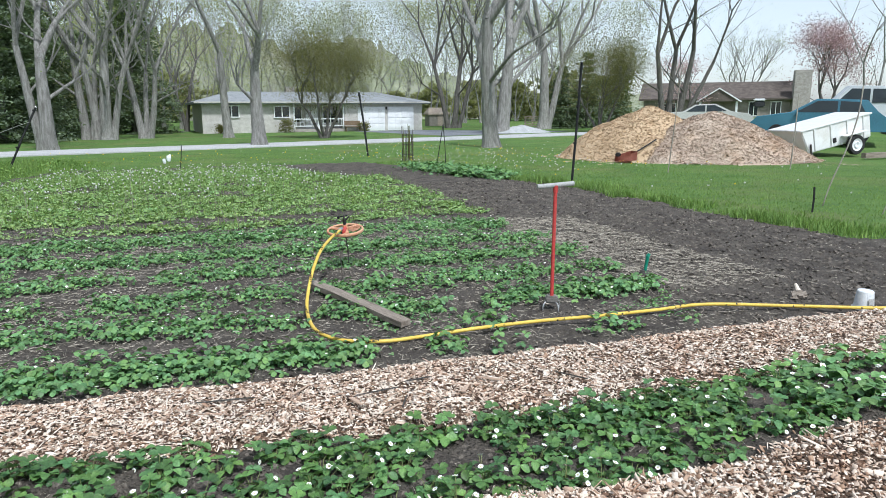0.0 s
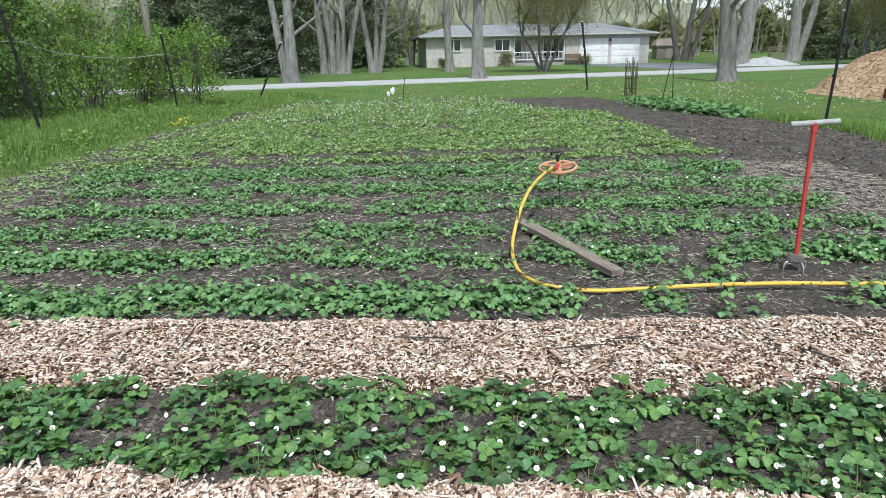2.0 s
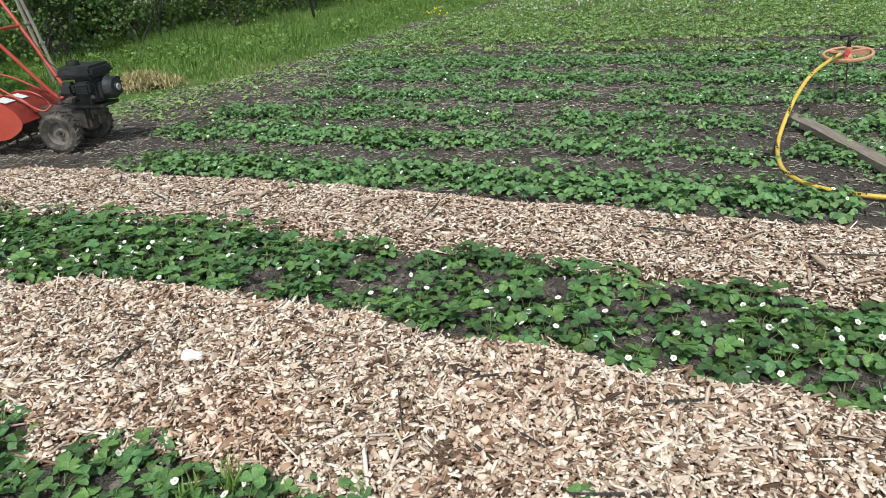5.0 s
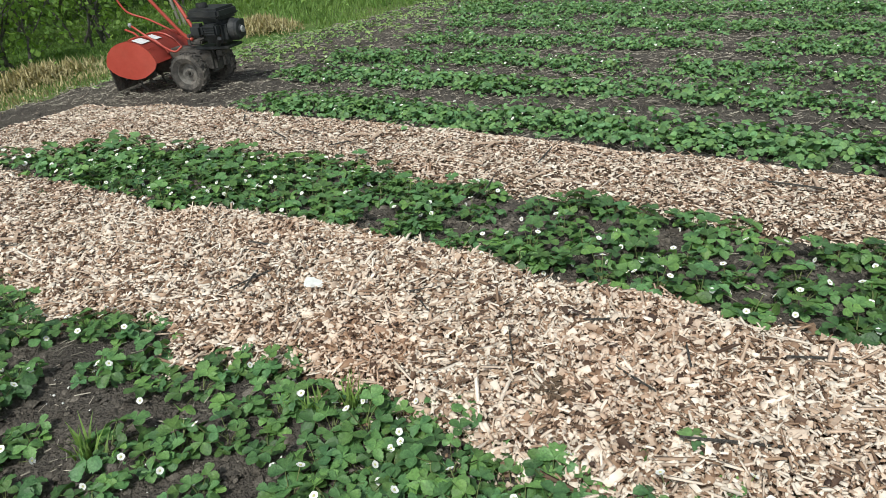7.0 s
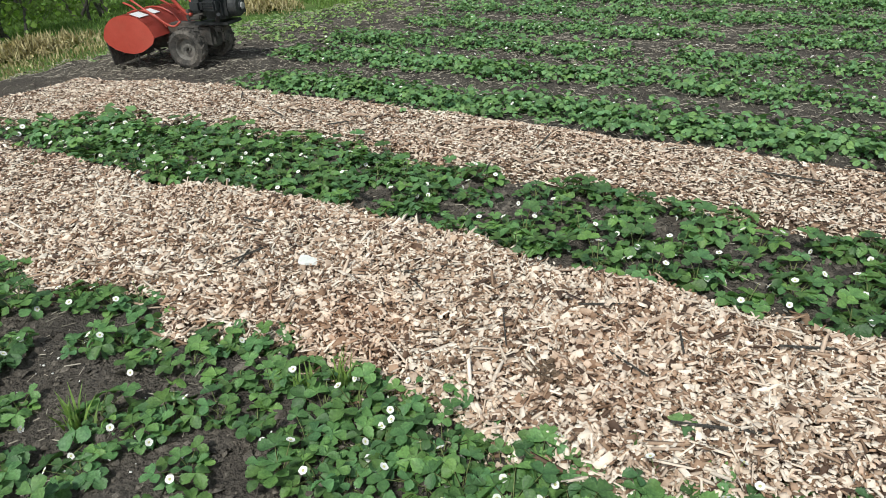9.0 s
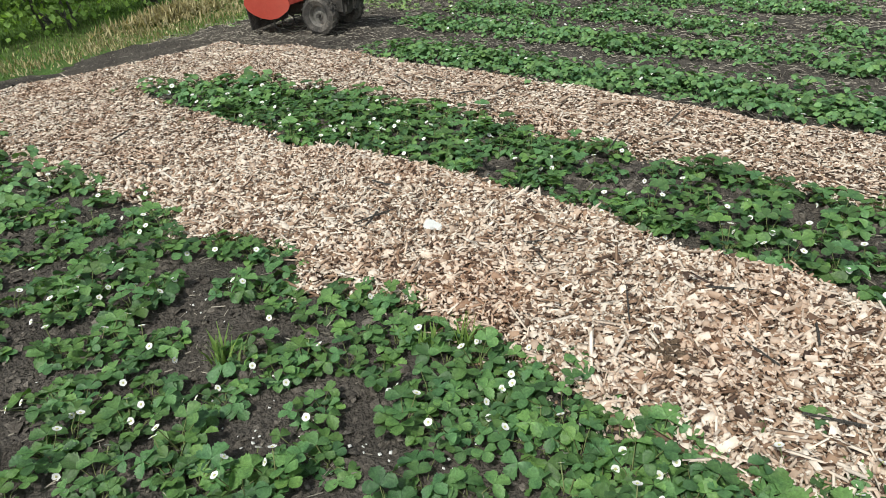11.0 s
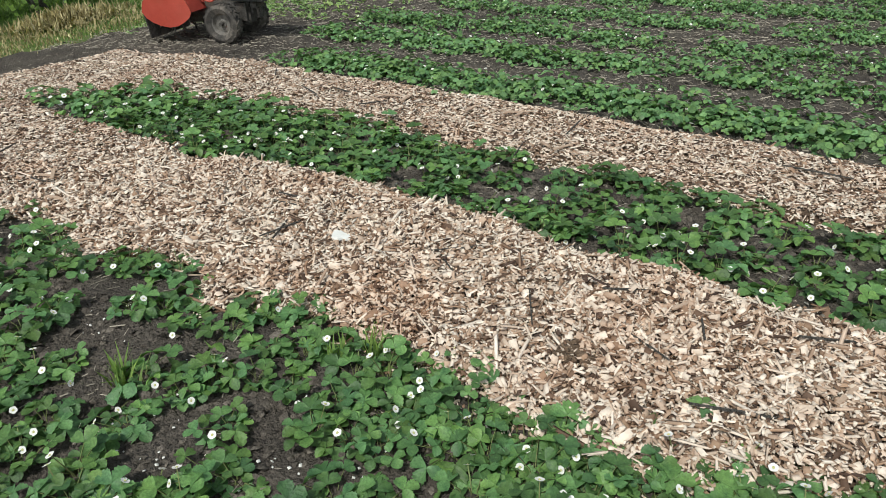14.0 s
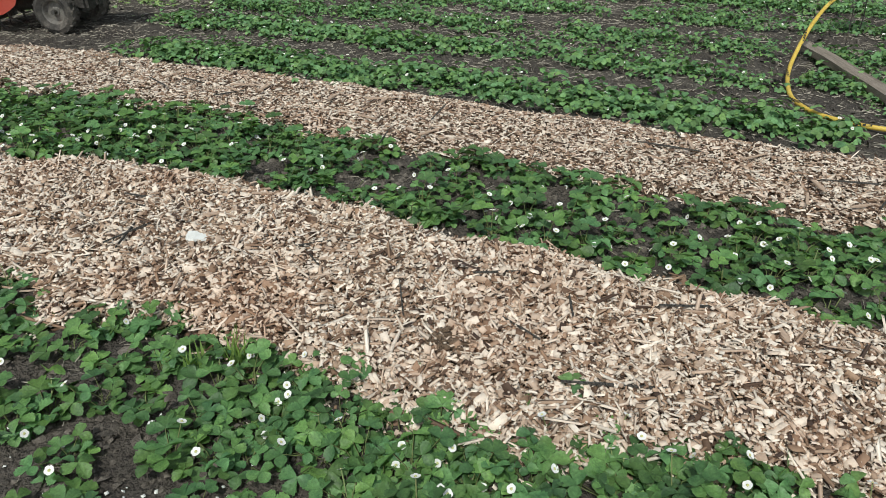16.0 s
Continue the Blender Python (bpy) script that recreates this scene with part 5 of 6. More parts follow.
def build_road():
    a, b = Vector((-16.96, 23.76, 0)), Vector((5.57, 42.97, 0))
    way = (b - a).normalized()
    nrm = Vector((-way.y, way.x, 0))
    pts, n = [], 60
    for k in range(n + 1):
        p = a + way * (-90 + 240 * k / n)
        pts += [p + Vector((0, 0, .012)), p + nrm * 3.3 + Vector((0, 0, .02)), p + nrm * 3.3 + Vector((0, 0, -.1)), p + Vector((0, 0, -.1))]
    faces = [(4 * k + j, 4 * k + (j + 1) % 4, 4 * k + 4 + (j + 1) % 4, 4 * k + 4 + j) for k in range(n) for j in range(4)]
    tagged(mesh_object("road", pts, faces, ROAD_M), "pale grey road behind the garden", "road", kind="structure")


build_road()
build_house()
build_brown_house()
build_trees()
build_far_woods()
build_shrubs()


# ---- things in the garden ----
RED = mat("worn orange-red paint", (0.42, 0.06, 0.04), (0.50, 0.085, 0.06), 5, 70, 0.42, 0.02, 0.001, spec=0.45, stain=(0.36, 0.09, 0.06), stain_scale=3, stain_amount=.35, grit=.06)
TOOL_RED = mat("red tool paint", (0.42, 0.045, 0.045), (0.52, 0.07, 0.06), 6, 70, 0.45, 0.12, 0.001, stain=(0.25, 0.06, 0.05), stain_scale=6, stain_amount=.5)
ENGINE = mat("black engine shroud", (0.018, 0.02, 0.022), (0.045, 0.047, 0.05), 6, 60, 0.45, 0.2, 0.002, stain=(0.10, 0.095, 0.085), stain_scale=5, stain_amount=.35)
CAST = mat("dirty cast metal", (0.06, 0.055, 0.05), (0.14, 0.13, 0.12), 12, 90, 0.7, 0.4, 0.003, metal=0.3, stain=(0.16, 0.12, 0.09), stain_scale=8)
RUBBER = mat("muddy tyre rubber", (0.045, 0.042, 0.04), (0.10, 0.09, 0.08), 14, 70, 0.9, 0.5, 0.004, stain=(0.20, 0.175, 0.15), stain_scale=9, stain_amount=.75)
RIM = mat("mud-spattered rim", (0.15, 0.14, 0.125), (0.25, 0.235, 0.215), 10, 60, 0.7, 0.3, 0.002, metal=0.2, stain=(0.15, 0.12, 0.1), stain_scale=9)
ALU = mat("dull aluminium", (0.42, 0.42, 0.42), (0.55, 0.55, 0.55), 10, 90, 0.45, 0.15, 0.001, metal=0.7)
GRIP = mat("grey plastic grip", (0.34, 0.34, 0.33), (0.42, 0.42, 0.41), 10, 90, 0.6, 0.2, 0.001)
ORANGE = mat("faded orange plastic", (0.56, 0.27, 0.15), (0.64, 0.36, 0.22), 8, 70, 0.6, 0.15, 0.001, stain=(0.55, 0.36, 0.25), stain_scale=5, stain_amount=.6)
HOSE_M = mat("yellow hose", (0.64, 0.44, 0.07), (0.74, 0.54, 0.11), 10, 120, 0.45, 0.15, 0.001, stain=(0.55, 0.38, 0.07), stain_scale=7, stain_amount=.5)
HOSE_BLACK = mat("black hose stripe", (0.02, 0.02, 0.02), (0.05, 0.045, 0.03), 10, 120, 0.5, 0.1, 0.001)
PLANK = mat("weathered grey-brown board", (0.21, 0.175, 0.14), (0.35, 0.30, 0.25), 3, 60, 0.9, 0.6, 0.003, stretch=(1, 12, 8), stain=(0.14, 0.11, 0.085), stain_scale=2)
POT = mat("translucent white plastic", (0.68, 0.70, 0.72), (0.76, 0.78, 0.80), 8, 60, 0.4, 0.1, 0.001, stain=(0.5, 0.5, 0.47), stain_scale=8, stain_amount=.5)
GREEN_PL = mat("green plastic", (0.02, 0.20, 0.13), (0.03, 0.26, 0.17), 8, 60, 0.4, 0.1, 0.001)
STAKE = mat("silvered wooden stake", (0.28, 0.25, 0.21), (0.40, 0.37, 0.32), 6, 60, 0.9, 0.5, 0.003, stretch=(6, 6, .6))
ROPE = mat("grey rope", (0.22, 0.23, 0.20), (0.32, 0.33, 0.29), 20, 120, 0.9, 0.3, 0.002)
WITHER = mat("withered yellow grass", (0.40, 0.36, 0.20), (0.56, 0.50, 0.31), 5, 60, 0.85, 0.2, 0.002, vary=0.35, island=True, tint=(0.85, 0.78, 0.66), trans=0.15)
CLOTH = mat("white rag", (0.66, 0.68, 0.70), (0.78, 0.80, 0.82), 10, 90, 0.9, 0.4, 0.003)


def wheel(parent, centre, radius, width, name="wheel"):
    w = new(name)
    w.parent = parent
    w.matrix_local = Matrix.Translation(centre) @ Matrix.Rotation(radians(90), 4, "X")
    b = lathe([(radius * .56, -width * .36), (radius * .8, -width * .5), (radius * .96, -width * .38), (radius * .97, width * .38), (radius * .8, width * .5), (radius * .56, width * .36)], 28)
    for k in range(18):
        a = 2 * math.pi * k / 18
        for s in (-1, 1):
            part("lug", box((radius * .10, radius * .10, width * .46), (radius * .97 * math.cos(a + .09 * s), radius * .97 * math.sin(a + .09 * s), s * width * .22), radius * .02,
                            Matrix.Rotation(a + .09 * s, 4, "Z") @ Matrix.Rotation(.55 * s, 4, "X")), RUBBER, w)
    part("tyre", b, RUBBER, w, "muddy lugged rubber tyre")
    r = lathe([(0.0, width * .12), (radius * .18, width * .14), (radius * .22, width * .06), (radius * .45, width * .05), (radius * .52, width * .3), (radius * .58, width * .36), (radius * .58, -width * .36), (radius * .5, -width * .2), (0.0, -width * .15)], 24)
    part("rim", r, RIM, w, smooth=False)
    part("hub", cone((0, 0, -width * .5), (0, 0, width * .42), radius * .12, radius * .10, 10), CAST, w)
    return w


def build_tiller():
    t = thing("garden_tiller", "orange-red rear-tine garden tiller with black engine", "tiller", at=pose(-5.805, 2.395, 0.035, 0, 0, 34))
    wheel(t, (0, -.215, .165), .165, .125)
    wheel(t, (0, .215, .165), .165, .125)
    part("axle", cone((0, -.2, .165), (0, .2, .165), .022, .022, 10), CAST, t)
    b = box((.46, .17, .20), (-.05, 0, .24), .025)
    box((.16, .12, .12), (.12, 0, .26), .02, bm=b)
    cone((-.5, 0, .19), (-.2, 0, .22), .075, .085, 14, b)
    part("transmission", b, CAST, t, "dirty cast transmission housing")
    # engine
    e = part("engine", box((.24, .26, .18), (.25, 0, .47), .03), ENGINE, t, "black petrol engine")
    part("base_plate", box((.32, .24, .025), (.20, 0, .345), .006), ENGINE, e)
    part("fuel_tank", box((.30, .31, .10), (.20, 0, .615), .022), ENGINE, e)
    part("tank_seam", box((.31, .32, .012), (.20, 0, .60), .004), BLACK, e)
    part("fuel_cap", lathe([(0, .025), (.045, .022), (.05, 0), (.05, -.03)], 16), BLACK, e, local=Matrix.Translation((.14, -.04, .68)))
    f = lathe([(0, .05), (.035, .05), (.04, .04), (.075, .035), (.088, .015), (.092, -.035), (.0, -.045)], 26)
    part("recoil_starter", f, ENGINE, e, "round ribbed starter housing", local=Matrix.Translation((.405, 0, .475)) @ Matrix.Rotation(radians(90), 4, "Y"))
    part("badge", lathe([(0, .012), (.026, .01), (.029, 0)], 16), GRIP, e, local=Matrix.Translation((.455, 0, .475)) @ Matrix.Rotation(radians(90), 4, "Y"))
    m = box((.12, .08, .10), (.27, -.165, .50), .015)
    for k in range(4):
        box((.10, .015, .006), (.27, -.208, .47 + k * .02), bm=m)
    part("muffler", m, ENGINE, e)
    part("air_filter", box((.12, .10, .11), (.14, -.165, .50), .025), ENGINE, e)
    for k in range(7):
        part("cooling_fin", box((.18, .007, .14), (.27, .135 + k * .011, .46)), ENGINE, e)
    part("oil_filler", cone((.30, -.16, .38), (.36, -.22, .44), .02, .016, 10), ENGINE, e)
    c = box((.08, .12, .05), (.22, 0, .29), .01)
    box((.04, .06, .10), (.24, 0, .23), .01, bm=c)
    part("front_weight", c, CAST, t)
    # tine hood
    seg, r, prof = 14, .215, []
    for k in range(seg + 1):
        a = radians(8 + 168 * k / seg)
        prof.append((-.50 + r * 1.2 * math.cos(a), .235 + r * math.sin(a)))
    b = bmesh.new()
    rows = [[b.verts.new((x, y, z)) for x, z in prof] for y in (-.30, -.10, .10, .30)]
    for p, q in zip(rows, rows[1:]):
        for k in range(seg):
            b.faces.new((p[k], p[k + 1], q[k + 1], q[k]))
    bmesh.ops.solidify(b, geom=b.faces[:], thickness=.006)
    hood = part("tine_hood", b, RED, t, "curved orange-red steel hood over the tines", True)
    for y in (-.302, .302):
        b = bmesh.new()
        rim = [Vector((x, y, z)) for x, z in prof] + [Vector((-.72, y, .20)), Vector((-.66, y, .165)), Vector((-.58, y, .140)), Vector((-.49, y, .130)), Vector((-.40, y, .145)), Vector((-.32, y, .185)), Vector((-.27, y, .22))]
        off = Vector((0, .006 if y > 0 else -.006, 0))
        front, back = [b.verts.new(p + off) for p in rim], [b.verts.new(p) for p in rim]
        b.faces.new(front)
        for k in range(len(rim)):
            b.faces.new((front[k], front[(k + 1) % len(rim)], back[(k + 1) % len(rim)], back[k]))
        part("side_panel", b, RED, hood)
    part("ridge", tube([(x, -.1, z + .006) for x, z in prof[1:-1]], .007, 6), RED, hood)
    part("ridge", tube([(x, .1, z + .006) for x, z in prof[1:-1]], .007, 6), RED, hood)
    for y, w in ((-.22, .12), (-.04, .08)):
        lab = box((.10, w, .004), (0, 0, 0), .001)
        part("sticker", lab, WHITE, hood, "white paper sticker with worn print", local=Matrix.Translation((-.41, y, .441)) @ Matrix.Rotation(radians(17), 4, "Y"))
    part("rear_flap", box((.012, .56, .20), (-.755, 0, .12), .004, Matrix.Rotation(radians(-8), 4, "Y")), RUBBER, t, "black rubber rear flap")
    for k, y in enumerate((-.24, -.15, -.06, .06, .15, .24)):
        b = None
        for j in range(4):
            a = j * math.pi / 2 + k * .5
            p = Vector((-.5, y, .16))
            q = p + Vector((math.cos(a), 0, math.sin(a))) * .10
            s = q + Vector((math.cos(a + .8), .35 * (1 if j % 2 else -1), math.sin(a + .8))) * .06
            b = tube([p, q, s], .010, 5, b, .006)
        part("tine", b, CAST, t)
    part("tine_shaft", cone((-.5, -.27, .16), (-.5, .27, .16), .018, .018, 8), CAST, t)
    # handlebars
    hb = new("handlebar")
    hb.parent = t
    for s in (-1, 1):
        pts = smooth_line([(.0, s * .07, .41), (-.08, s * .09, .47), (-.32, s * .17, .84), (-.50, s * .23, 1.10), (-.60, s * .26, 1.19), (-.95, s * .275, 1.26)], 5)
        part("bar", tube(pts, .0155, 10), RED, hb, smooth=True)
        part("grip", cone((-.82, s * .272, 1.237), (-.97, s * .276, 1.264), .021, .021, 12), BLACK, hb, "black rubber grip")
    part("crossbar", cone((-.41, -.20, .97), (-.41, .20, .97), .014, .014, 10), RED, hb)
    br = box((.12, .16, .04), (.02, 0, .385), .01)
    box((.04, .18, .09), (-.03, 0, .41), .008, bm=br)
    part("bracket", br, CAST, hb)
    part("depth_lever", tube(smooth_line([(-.08, -.13, .37), (-.16, -.15, .33), (-.30, -.17, .42), (-.50, -.18, .56)], 4), .009, 8), RED, t, smooth=True)
    part("lever_knob", lathe([(0, .02), (.014, .014), (.018, 0), (.012, -.016), (0, -.02)], 10), GRIP, t, local=Matrix.Translation((-.51, -.18, .567)))
    part("drive_lever", tube(smooth_line([(-.20, .04, .44), (-.42, -.02, .58), (-.60, -.06, .66), (-.68, -.07, .80), (-.72, -.08, .88), (-.82, -.08, .93)], 4), .009, 8), RED, t, smooth=True)
    part("lever_knob", lathe([(0, .024), (.016, .016), (.02, 0), (.012, -.018), (0, -.024)], 10), RED, t, local=Matrix.Translation((-.83, -.08, .935)))
    part("hitch_lever", tube([(-.60, .02, .42), (-.66, .02, .47), (-.74, .02, .50)], .009, 8), RED, t)
    part("cable", tube(smooth_line([(.05, .02, .58), (-.15, .10, .66), (-.38, .19, .86), (-.75, .27, 1.2)], 5), .004, 6), BLACK, t)


def build_claw():
    c = thing("hand_cultivator", "red twist tiller with grey T-shaped handle stuck in soil", "garden tool", at=pose(.93, 5.14, 0, -1.0, .6, 0))
    part("shaft", cone((0, 0, .07), (0, 0, .975), .0145, .0145, 16), TOOL_RED, c, smooth=False)
    hd = part("handle", cone((-.135, -.03, .975), (.135, .03, .998), .0185, .0185, 16), GRIP, c, "grey plastic T-handle")
    for s in (-1, 1):
        part("end_cap", cone((s * .132, s * .0293, .9865 + s * .0113), (s * .142, s * .0316, .9865 + s * .012), .021, .019, 14), GRIP, hd)
    part("collar", cone((0, 0, .93), (0, 0, .985), .019, .022, 14), TOOL_RED, c)
    part("head", box((.10, .10, .055), (0, 0, .085), .012), RIM, c, "muddy steel head block")
    for k in range(4):
        a = k * math.pi / 2 + .6
        d = Vector((math.cos(a), math.sin(a), 0))
        pts = smooth_line([Vector((0, 0, .075)) + d * .03, Vector((0, 0, .055)) + d * .075, Vector((0, 0, .0)) + d * .085, Vector((0, 0, -.07)) + d * .055], 4)
        part("prong", tube(pts, .0065, 7, None, .004), ALU, c)


def build_sprinkler():
    s = thing("impact_sprinkler", "faded orange ring-based sprinkler raised on a spike", "sprinkler", at=pose(-.97, 6.45, .40, 8, -3, 10))
    R = .182
    part("ring", lathe([(R * .88, .008), (R * .90, .014), (R * .98, .016), (R, .008), (R, -.010), (R * .98, -.014), (R * .90, -.010), (R * .88, .008)], 40), ORANGE, s, "round faded orange plastic ring", True)
    for k in range(3):
        a = radians(35 + 120 * k)
        b = box((R * .72, .055, .016), (R * .46, 0, .012), .006, None)
        part("spoke", b, ORANGE, s, local=Matrix.Rotation(a, 4, "Z"))
    w = bmesh.new()
    vs = [w.verts.new(p) for p in [(0, 0, .02)] + [(R * .82 * math.cos(radians(a)), R * .82 * math.sin(radians(a)), .02) for a in range(-60, 31, 15)]]
    w.faces.new(vs)
    bmesh.ops.solidify(w, geom=w.faces[:], thickness=.008)
    part("web", w, ORANGE, s)
    part("socket", cone((0, 0, -.02), (0, 0, .06), .032, .026, 16), ORANGE, s)
    part("inlet", cone((-.01, -.14, .022), (0, -.01, .03), .017, .019, 14), TOOL_RED, s)
    h = part("head", cone((0, 0, .06), (0, 0, .115), .017, .013, 12), BLACK, s, "dark metal impact head")
    part("nozzle", cone((0, 0, .10), (.05, .01, .135), .012, .007, 10), BLACK, h)
    part("swing_arm", box((.09, .014, .012), (-.01, 0, .145), .003, Matrix.Rotation(.4, 4, "Z")), BLACK, h)
    part("spring", cone((0, 0, .115), (0, 0, .16), .010, .010, 10), CAST, h)
    part("counterweight", box((.022, .02, .03), (-.055, -.02, .14), .004), BLACK, h)
    part("spike", tube([(0, 0, -.02), (.01, .01, -.25), (.0, .0, -.50)], .0045, 8, None, .003), CAST, s, "thin steel support spike")
    part("spike", tube([(-.05, -.45, -.03), (-.05, -.46, -.40)], .004, 6), CAST, s)


def build_hose():
    h = thing("garden_hose", "yellow garden hose with black stripe looped over the soil", "hose")
    pts = [(-.99, 6.30, .425), (-1.01, 6.08, .41), (-1.03, 5.69, .365), (-1.03, 5.40, .28), (-1.02, 5.19, .185), (-.99, 4.96, .09), (-.93, 4.75, .04), (-.82, 4.50, .02), (-.69, 4.34, .02), (-.54, 4.26, .02), (-.28, 4.23, .03),
           (.01, 4.36, .03), (.37, 4.47, .055), (.82, 4.67, .05), (1.25, 4.79, .055), (1.72, 5.01, .04), (2.14, 5.13, .055), (2.81, 5.16, .04), (3.48, 5.09, .05), (4.4, 5.2, .03), (6.0, 5.9, .02), (7.4, 7.0, .02)]
    line = smooth_line(pts, 8)
    part("hose_body", tube(line, .0135, 12), HOSE_M, h, smooth=True)
    # the stripe winds slowly round the hose
    n = len(line)
    bm, prev, run = bmesh.new(), None, 0.0
    for i in range(1, n - 1):
        d = (line[i + 1] - line[i - 1]).normalized()
        side = d.cross(Vector((0, 0, 1))).normalized()
        up = side.cross(d)
        run += (line[i] - line[i - 1]).length
        a = run * 13
        o = [line[i] + .0142 * (math.cos(a + k) * side + math.sin(a + k) * up) for k in (-.55, 0, .55)]
        cur = [bm.verts.new(p) for p in o]
        if prev and (run % .23) > .05:
            bm.faces.new((prev[0], prev[1], cur[1], cur[0]))
            bm.faces.new((prev[1], prev[2], cur[2], cur[1]))
        prev = cur
    part("stripe", bm, HOSE_BLACK, h, "black spiral stripe")
    part("coupling", cone((-.99, 6.38, .425), (-.995, 6.29, .425), .018, .018, 12), ALU, h)


def board(name, label, a, b, width, thick, roll=0.0):
    a, b = Vector(a), Vector(b)
    d = b - a
    ob = thing(name, label, "board", at=Matrix.Translation((a + b) / 2) @ Matrix.Rotation(math.atan2(d.y, d.x), 4, "Z") @ Matrix.Rotation(-math.asin(d.z / d.length), 4, "Y") @ Matrix.Rotation(roll, 4, "X"))
    bm = bmesh.new()
    n, L = 14, d.length
    rings = []
    for i in range(n + 1):
        x = L * (i / n - .5)
        w = .008 * wild(x, 0, 2.3, 5)
        rings.append([bm.verts.new((x, y + w * .6, z + w)) for y, z in ((-width / 2, -thick / 2), (width / 2, -thick / 2), (width / 2, thick / 2), (-width / 2, thick / 2))])
    for p, q in zip(rings, rings[1:]):
        for k in range(4):
            bm.faces.new((p[k], p[(k + 1) % 4], q[(k + 1) % 4], q[k]))
    bm.faces.new(rings[0][::-1])
    bm.faces.new(rings[-1])
    bmesh.ops.bevel(bm, geom=[e for e in bm.edges if e.calc_length() > .05], offset=.003, segments=1, affect="EDGES")
    part("timber", bm, PLANK, ob)
    for s in (-1, 1):
        part("nail", cone((s * L * .44, width * .2, thick * .45), (s * L * .44, width * .2, thick * .55), .005, .005, 8), CAST, ob)
    return ob


def post(label, base, top, radius, material=BLACK, name="fence_post", clips=3):
    base, top = Vector(base), Vector(top)
    ob = thing(name, label, "post", "posts round the garden", at=Matrix.Translation(base))
    d = top - base
    part("pole", tube([(0, 0, -.1), d * .5 + Vector((.01, .0, 0)), d], radius, 8), material, ob)
    for k in range(clips):
        q = d * (.35 + .6 * k / max(1, clips - 1))
        part("clip", box((radius * 2.8, radius * 2.8, radius * 1.6), q, radius * .3), material, ob)
    part("cap", cone(d, d * 1.012, radius * 1.15, radius * .8, 8), ALU if clips > 2 else material, ob)
    return ob


def build_posts():
    steel = "black steel fence post at the garden edge"
    post(steel + ", leaning far over", (-12.9, 18.4, 0), (-12.2, 18.9, 1.7), .03)
    post(steel + ", leaning a little", (-12.08, 14.0, 0), (-12.12, 13.75, 1.92), .024)
    post(steel + ", tall and leaning", (-11.78, 9.86, 0), (-11.9, 9.56, 2.38), .028)
    post(steel + ", tall", (-3.67, 24.35, 0), (-3.93, 24.28, 2.2), .034)
    post(steel + ", tall and upright", (2.27, 14.35, 0), (2.40, 14.33, 2.5), .026)
    post("thin dark stake at the far garden edge", (-7.75, 17.95, 0), (-7.66, 17.95, .68), .012, clips=0, name="stake")
    post("short dark stake in the lawn edge", (5.52, 10.7, 0), (5.52, 10.7, .36), .016, clips=0, name="stake")
    post("thin leaning dark rod", (-.98, 20.75, 0), (-.78, 20.8, 1.15), .012, clips=0, name="stake")
    post("thin leaning dark rod", (-.70, 20.75, 0), (-.78, 20.8, 1.15), .012, clips=0, name="stake")
    post("slim grey fibreglass rod", (6.45, 10.5, 0), (6.65, 10.4, .7), .008, STAKE, clips=0, name="stake")
    post("slim grey fence rod beside the trailer", (8.6, 18.6, 0), (8.65, 18.6, 1.9), .016, STAKE, clips=0, name="stake")
    post("slim grey rod beside the chip pile", (5.1, 17.5, .0), (5.3, 17.5, 2.6), .012, STAKE, clips=0, name="stake")
    ob = thing("bent_rod", "thin grey bent rod standing in the lawn edge", "rod")
    part("rod", tube(smooth_line([(5.91, 11.19, 0), (6.0, 11.17, .4), (6.18, 11.15, .95), (6.28, 11.13, 1.45), (6.31, 11.13, 1.9)], 5), .011, 8), STAKE, ob, smooth=True)
    pole = thing("utility_pole", "pale weathered wooden pole among the shrubs", "pole", at=pose(-15.8, 17.3, 0, 0, -1.2, 0))
    part("shaft", tube([(0, 0, -.3), (0, 0, 4), (0, 0, 9)], .125, 14, None, .10), STAKE, pole, smooth=True)
    part("bracket", box((.08, .06, .9), (.0, -.14, 8.4), .01), CAST, pole)
    for dx, dy, tx, ty, tall in ((0, 0, -.40, -.25, 2.2), (.07, .05, -.22, -.2, 1.45)):
        post("rough grey wooden stake tied to another", (-10.3 + dx, 3.9 + dy, 0), (-10.3 + dx + tx, 3.9 + dy + ty, tall), .024, STAKE, "wooden_stake", 1)
    r = thing("rope", "slack grey rope strung between the posts", "rope")
    part("strand", tube(smooth_line([(-10.65, 3.7, 1.9), (-11.1, 5.6, 1.5), (-11.5, 7.6, 1.52), (-11.88, 9.62, 1.74), (-12.1, 10.9, 1.5), (-12.15, 12.4, 1.38), (-12.1, 13.85, 1.45)], 6), .011, 6), ROPE, r)
    part("strand", tube([(-11.9, 9.57, 2.34), (-11.58, 8.1, 1.56)], .008, 6), ROPE, r)
    part("strand", tube(smooth_line([(-12.1, 13.85, 1.45), (-12.4, 16.4, .9), (-12.35, 18.8, 1.3)], 5), .007, 6), ROPE, r)
    c = thing("plant_cage", "round rusty wire plant cage with dark canes", "cage", at=pose(-1.95, 21.6, 0))
    for k in range(10):
        a = k * .628
        part("wire", tube([(.17 * math.cos(a), .17 * math.sin(a), 0), (.18 * math.cos(a), .18 * math.sin(a), .85 + .12 * (k % 3))], .009, 5), CAST if k % 2 else OLIVE, c)
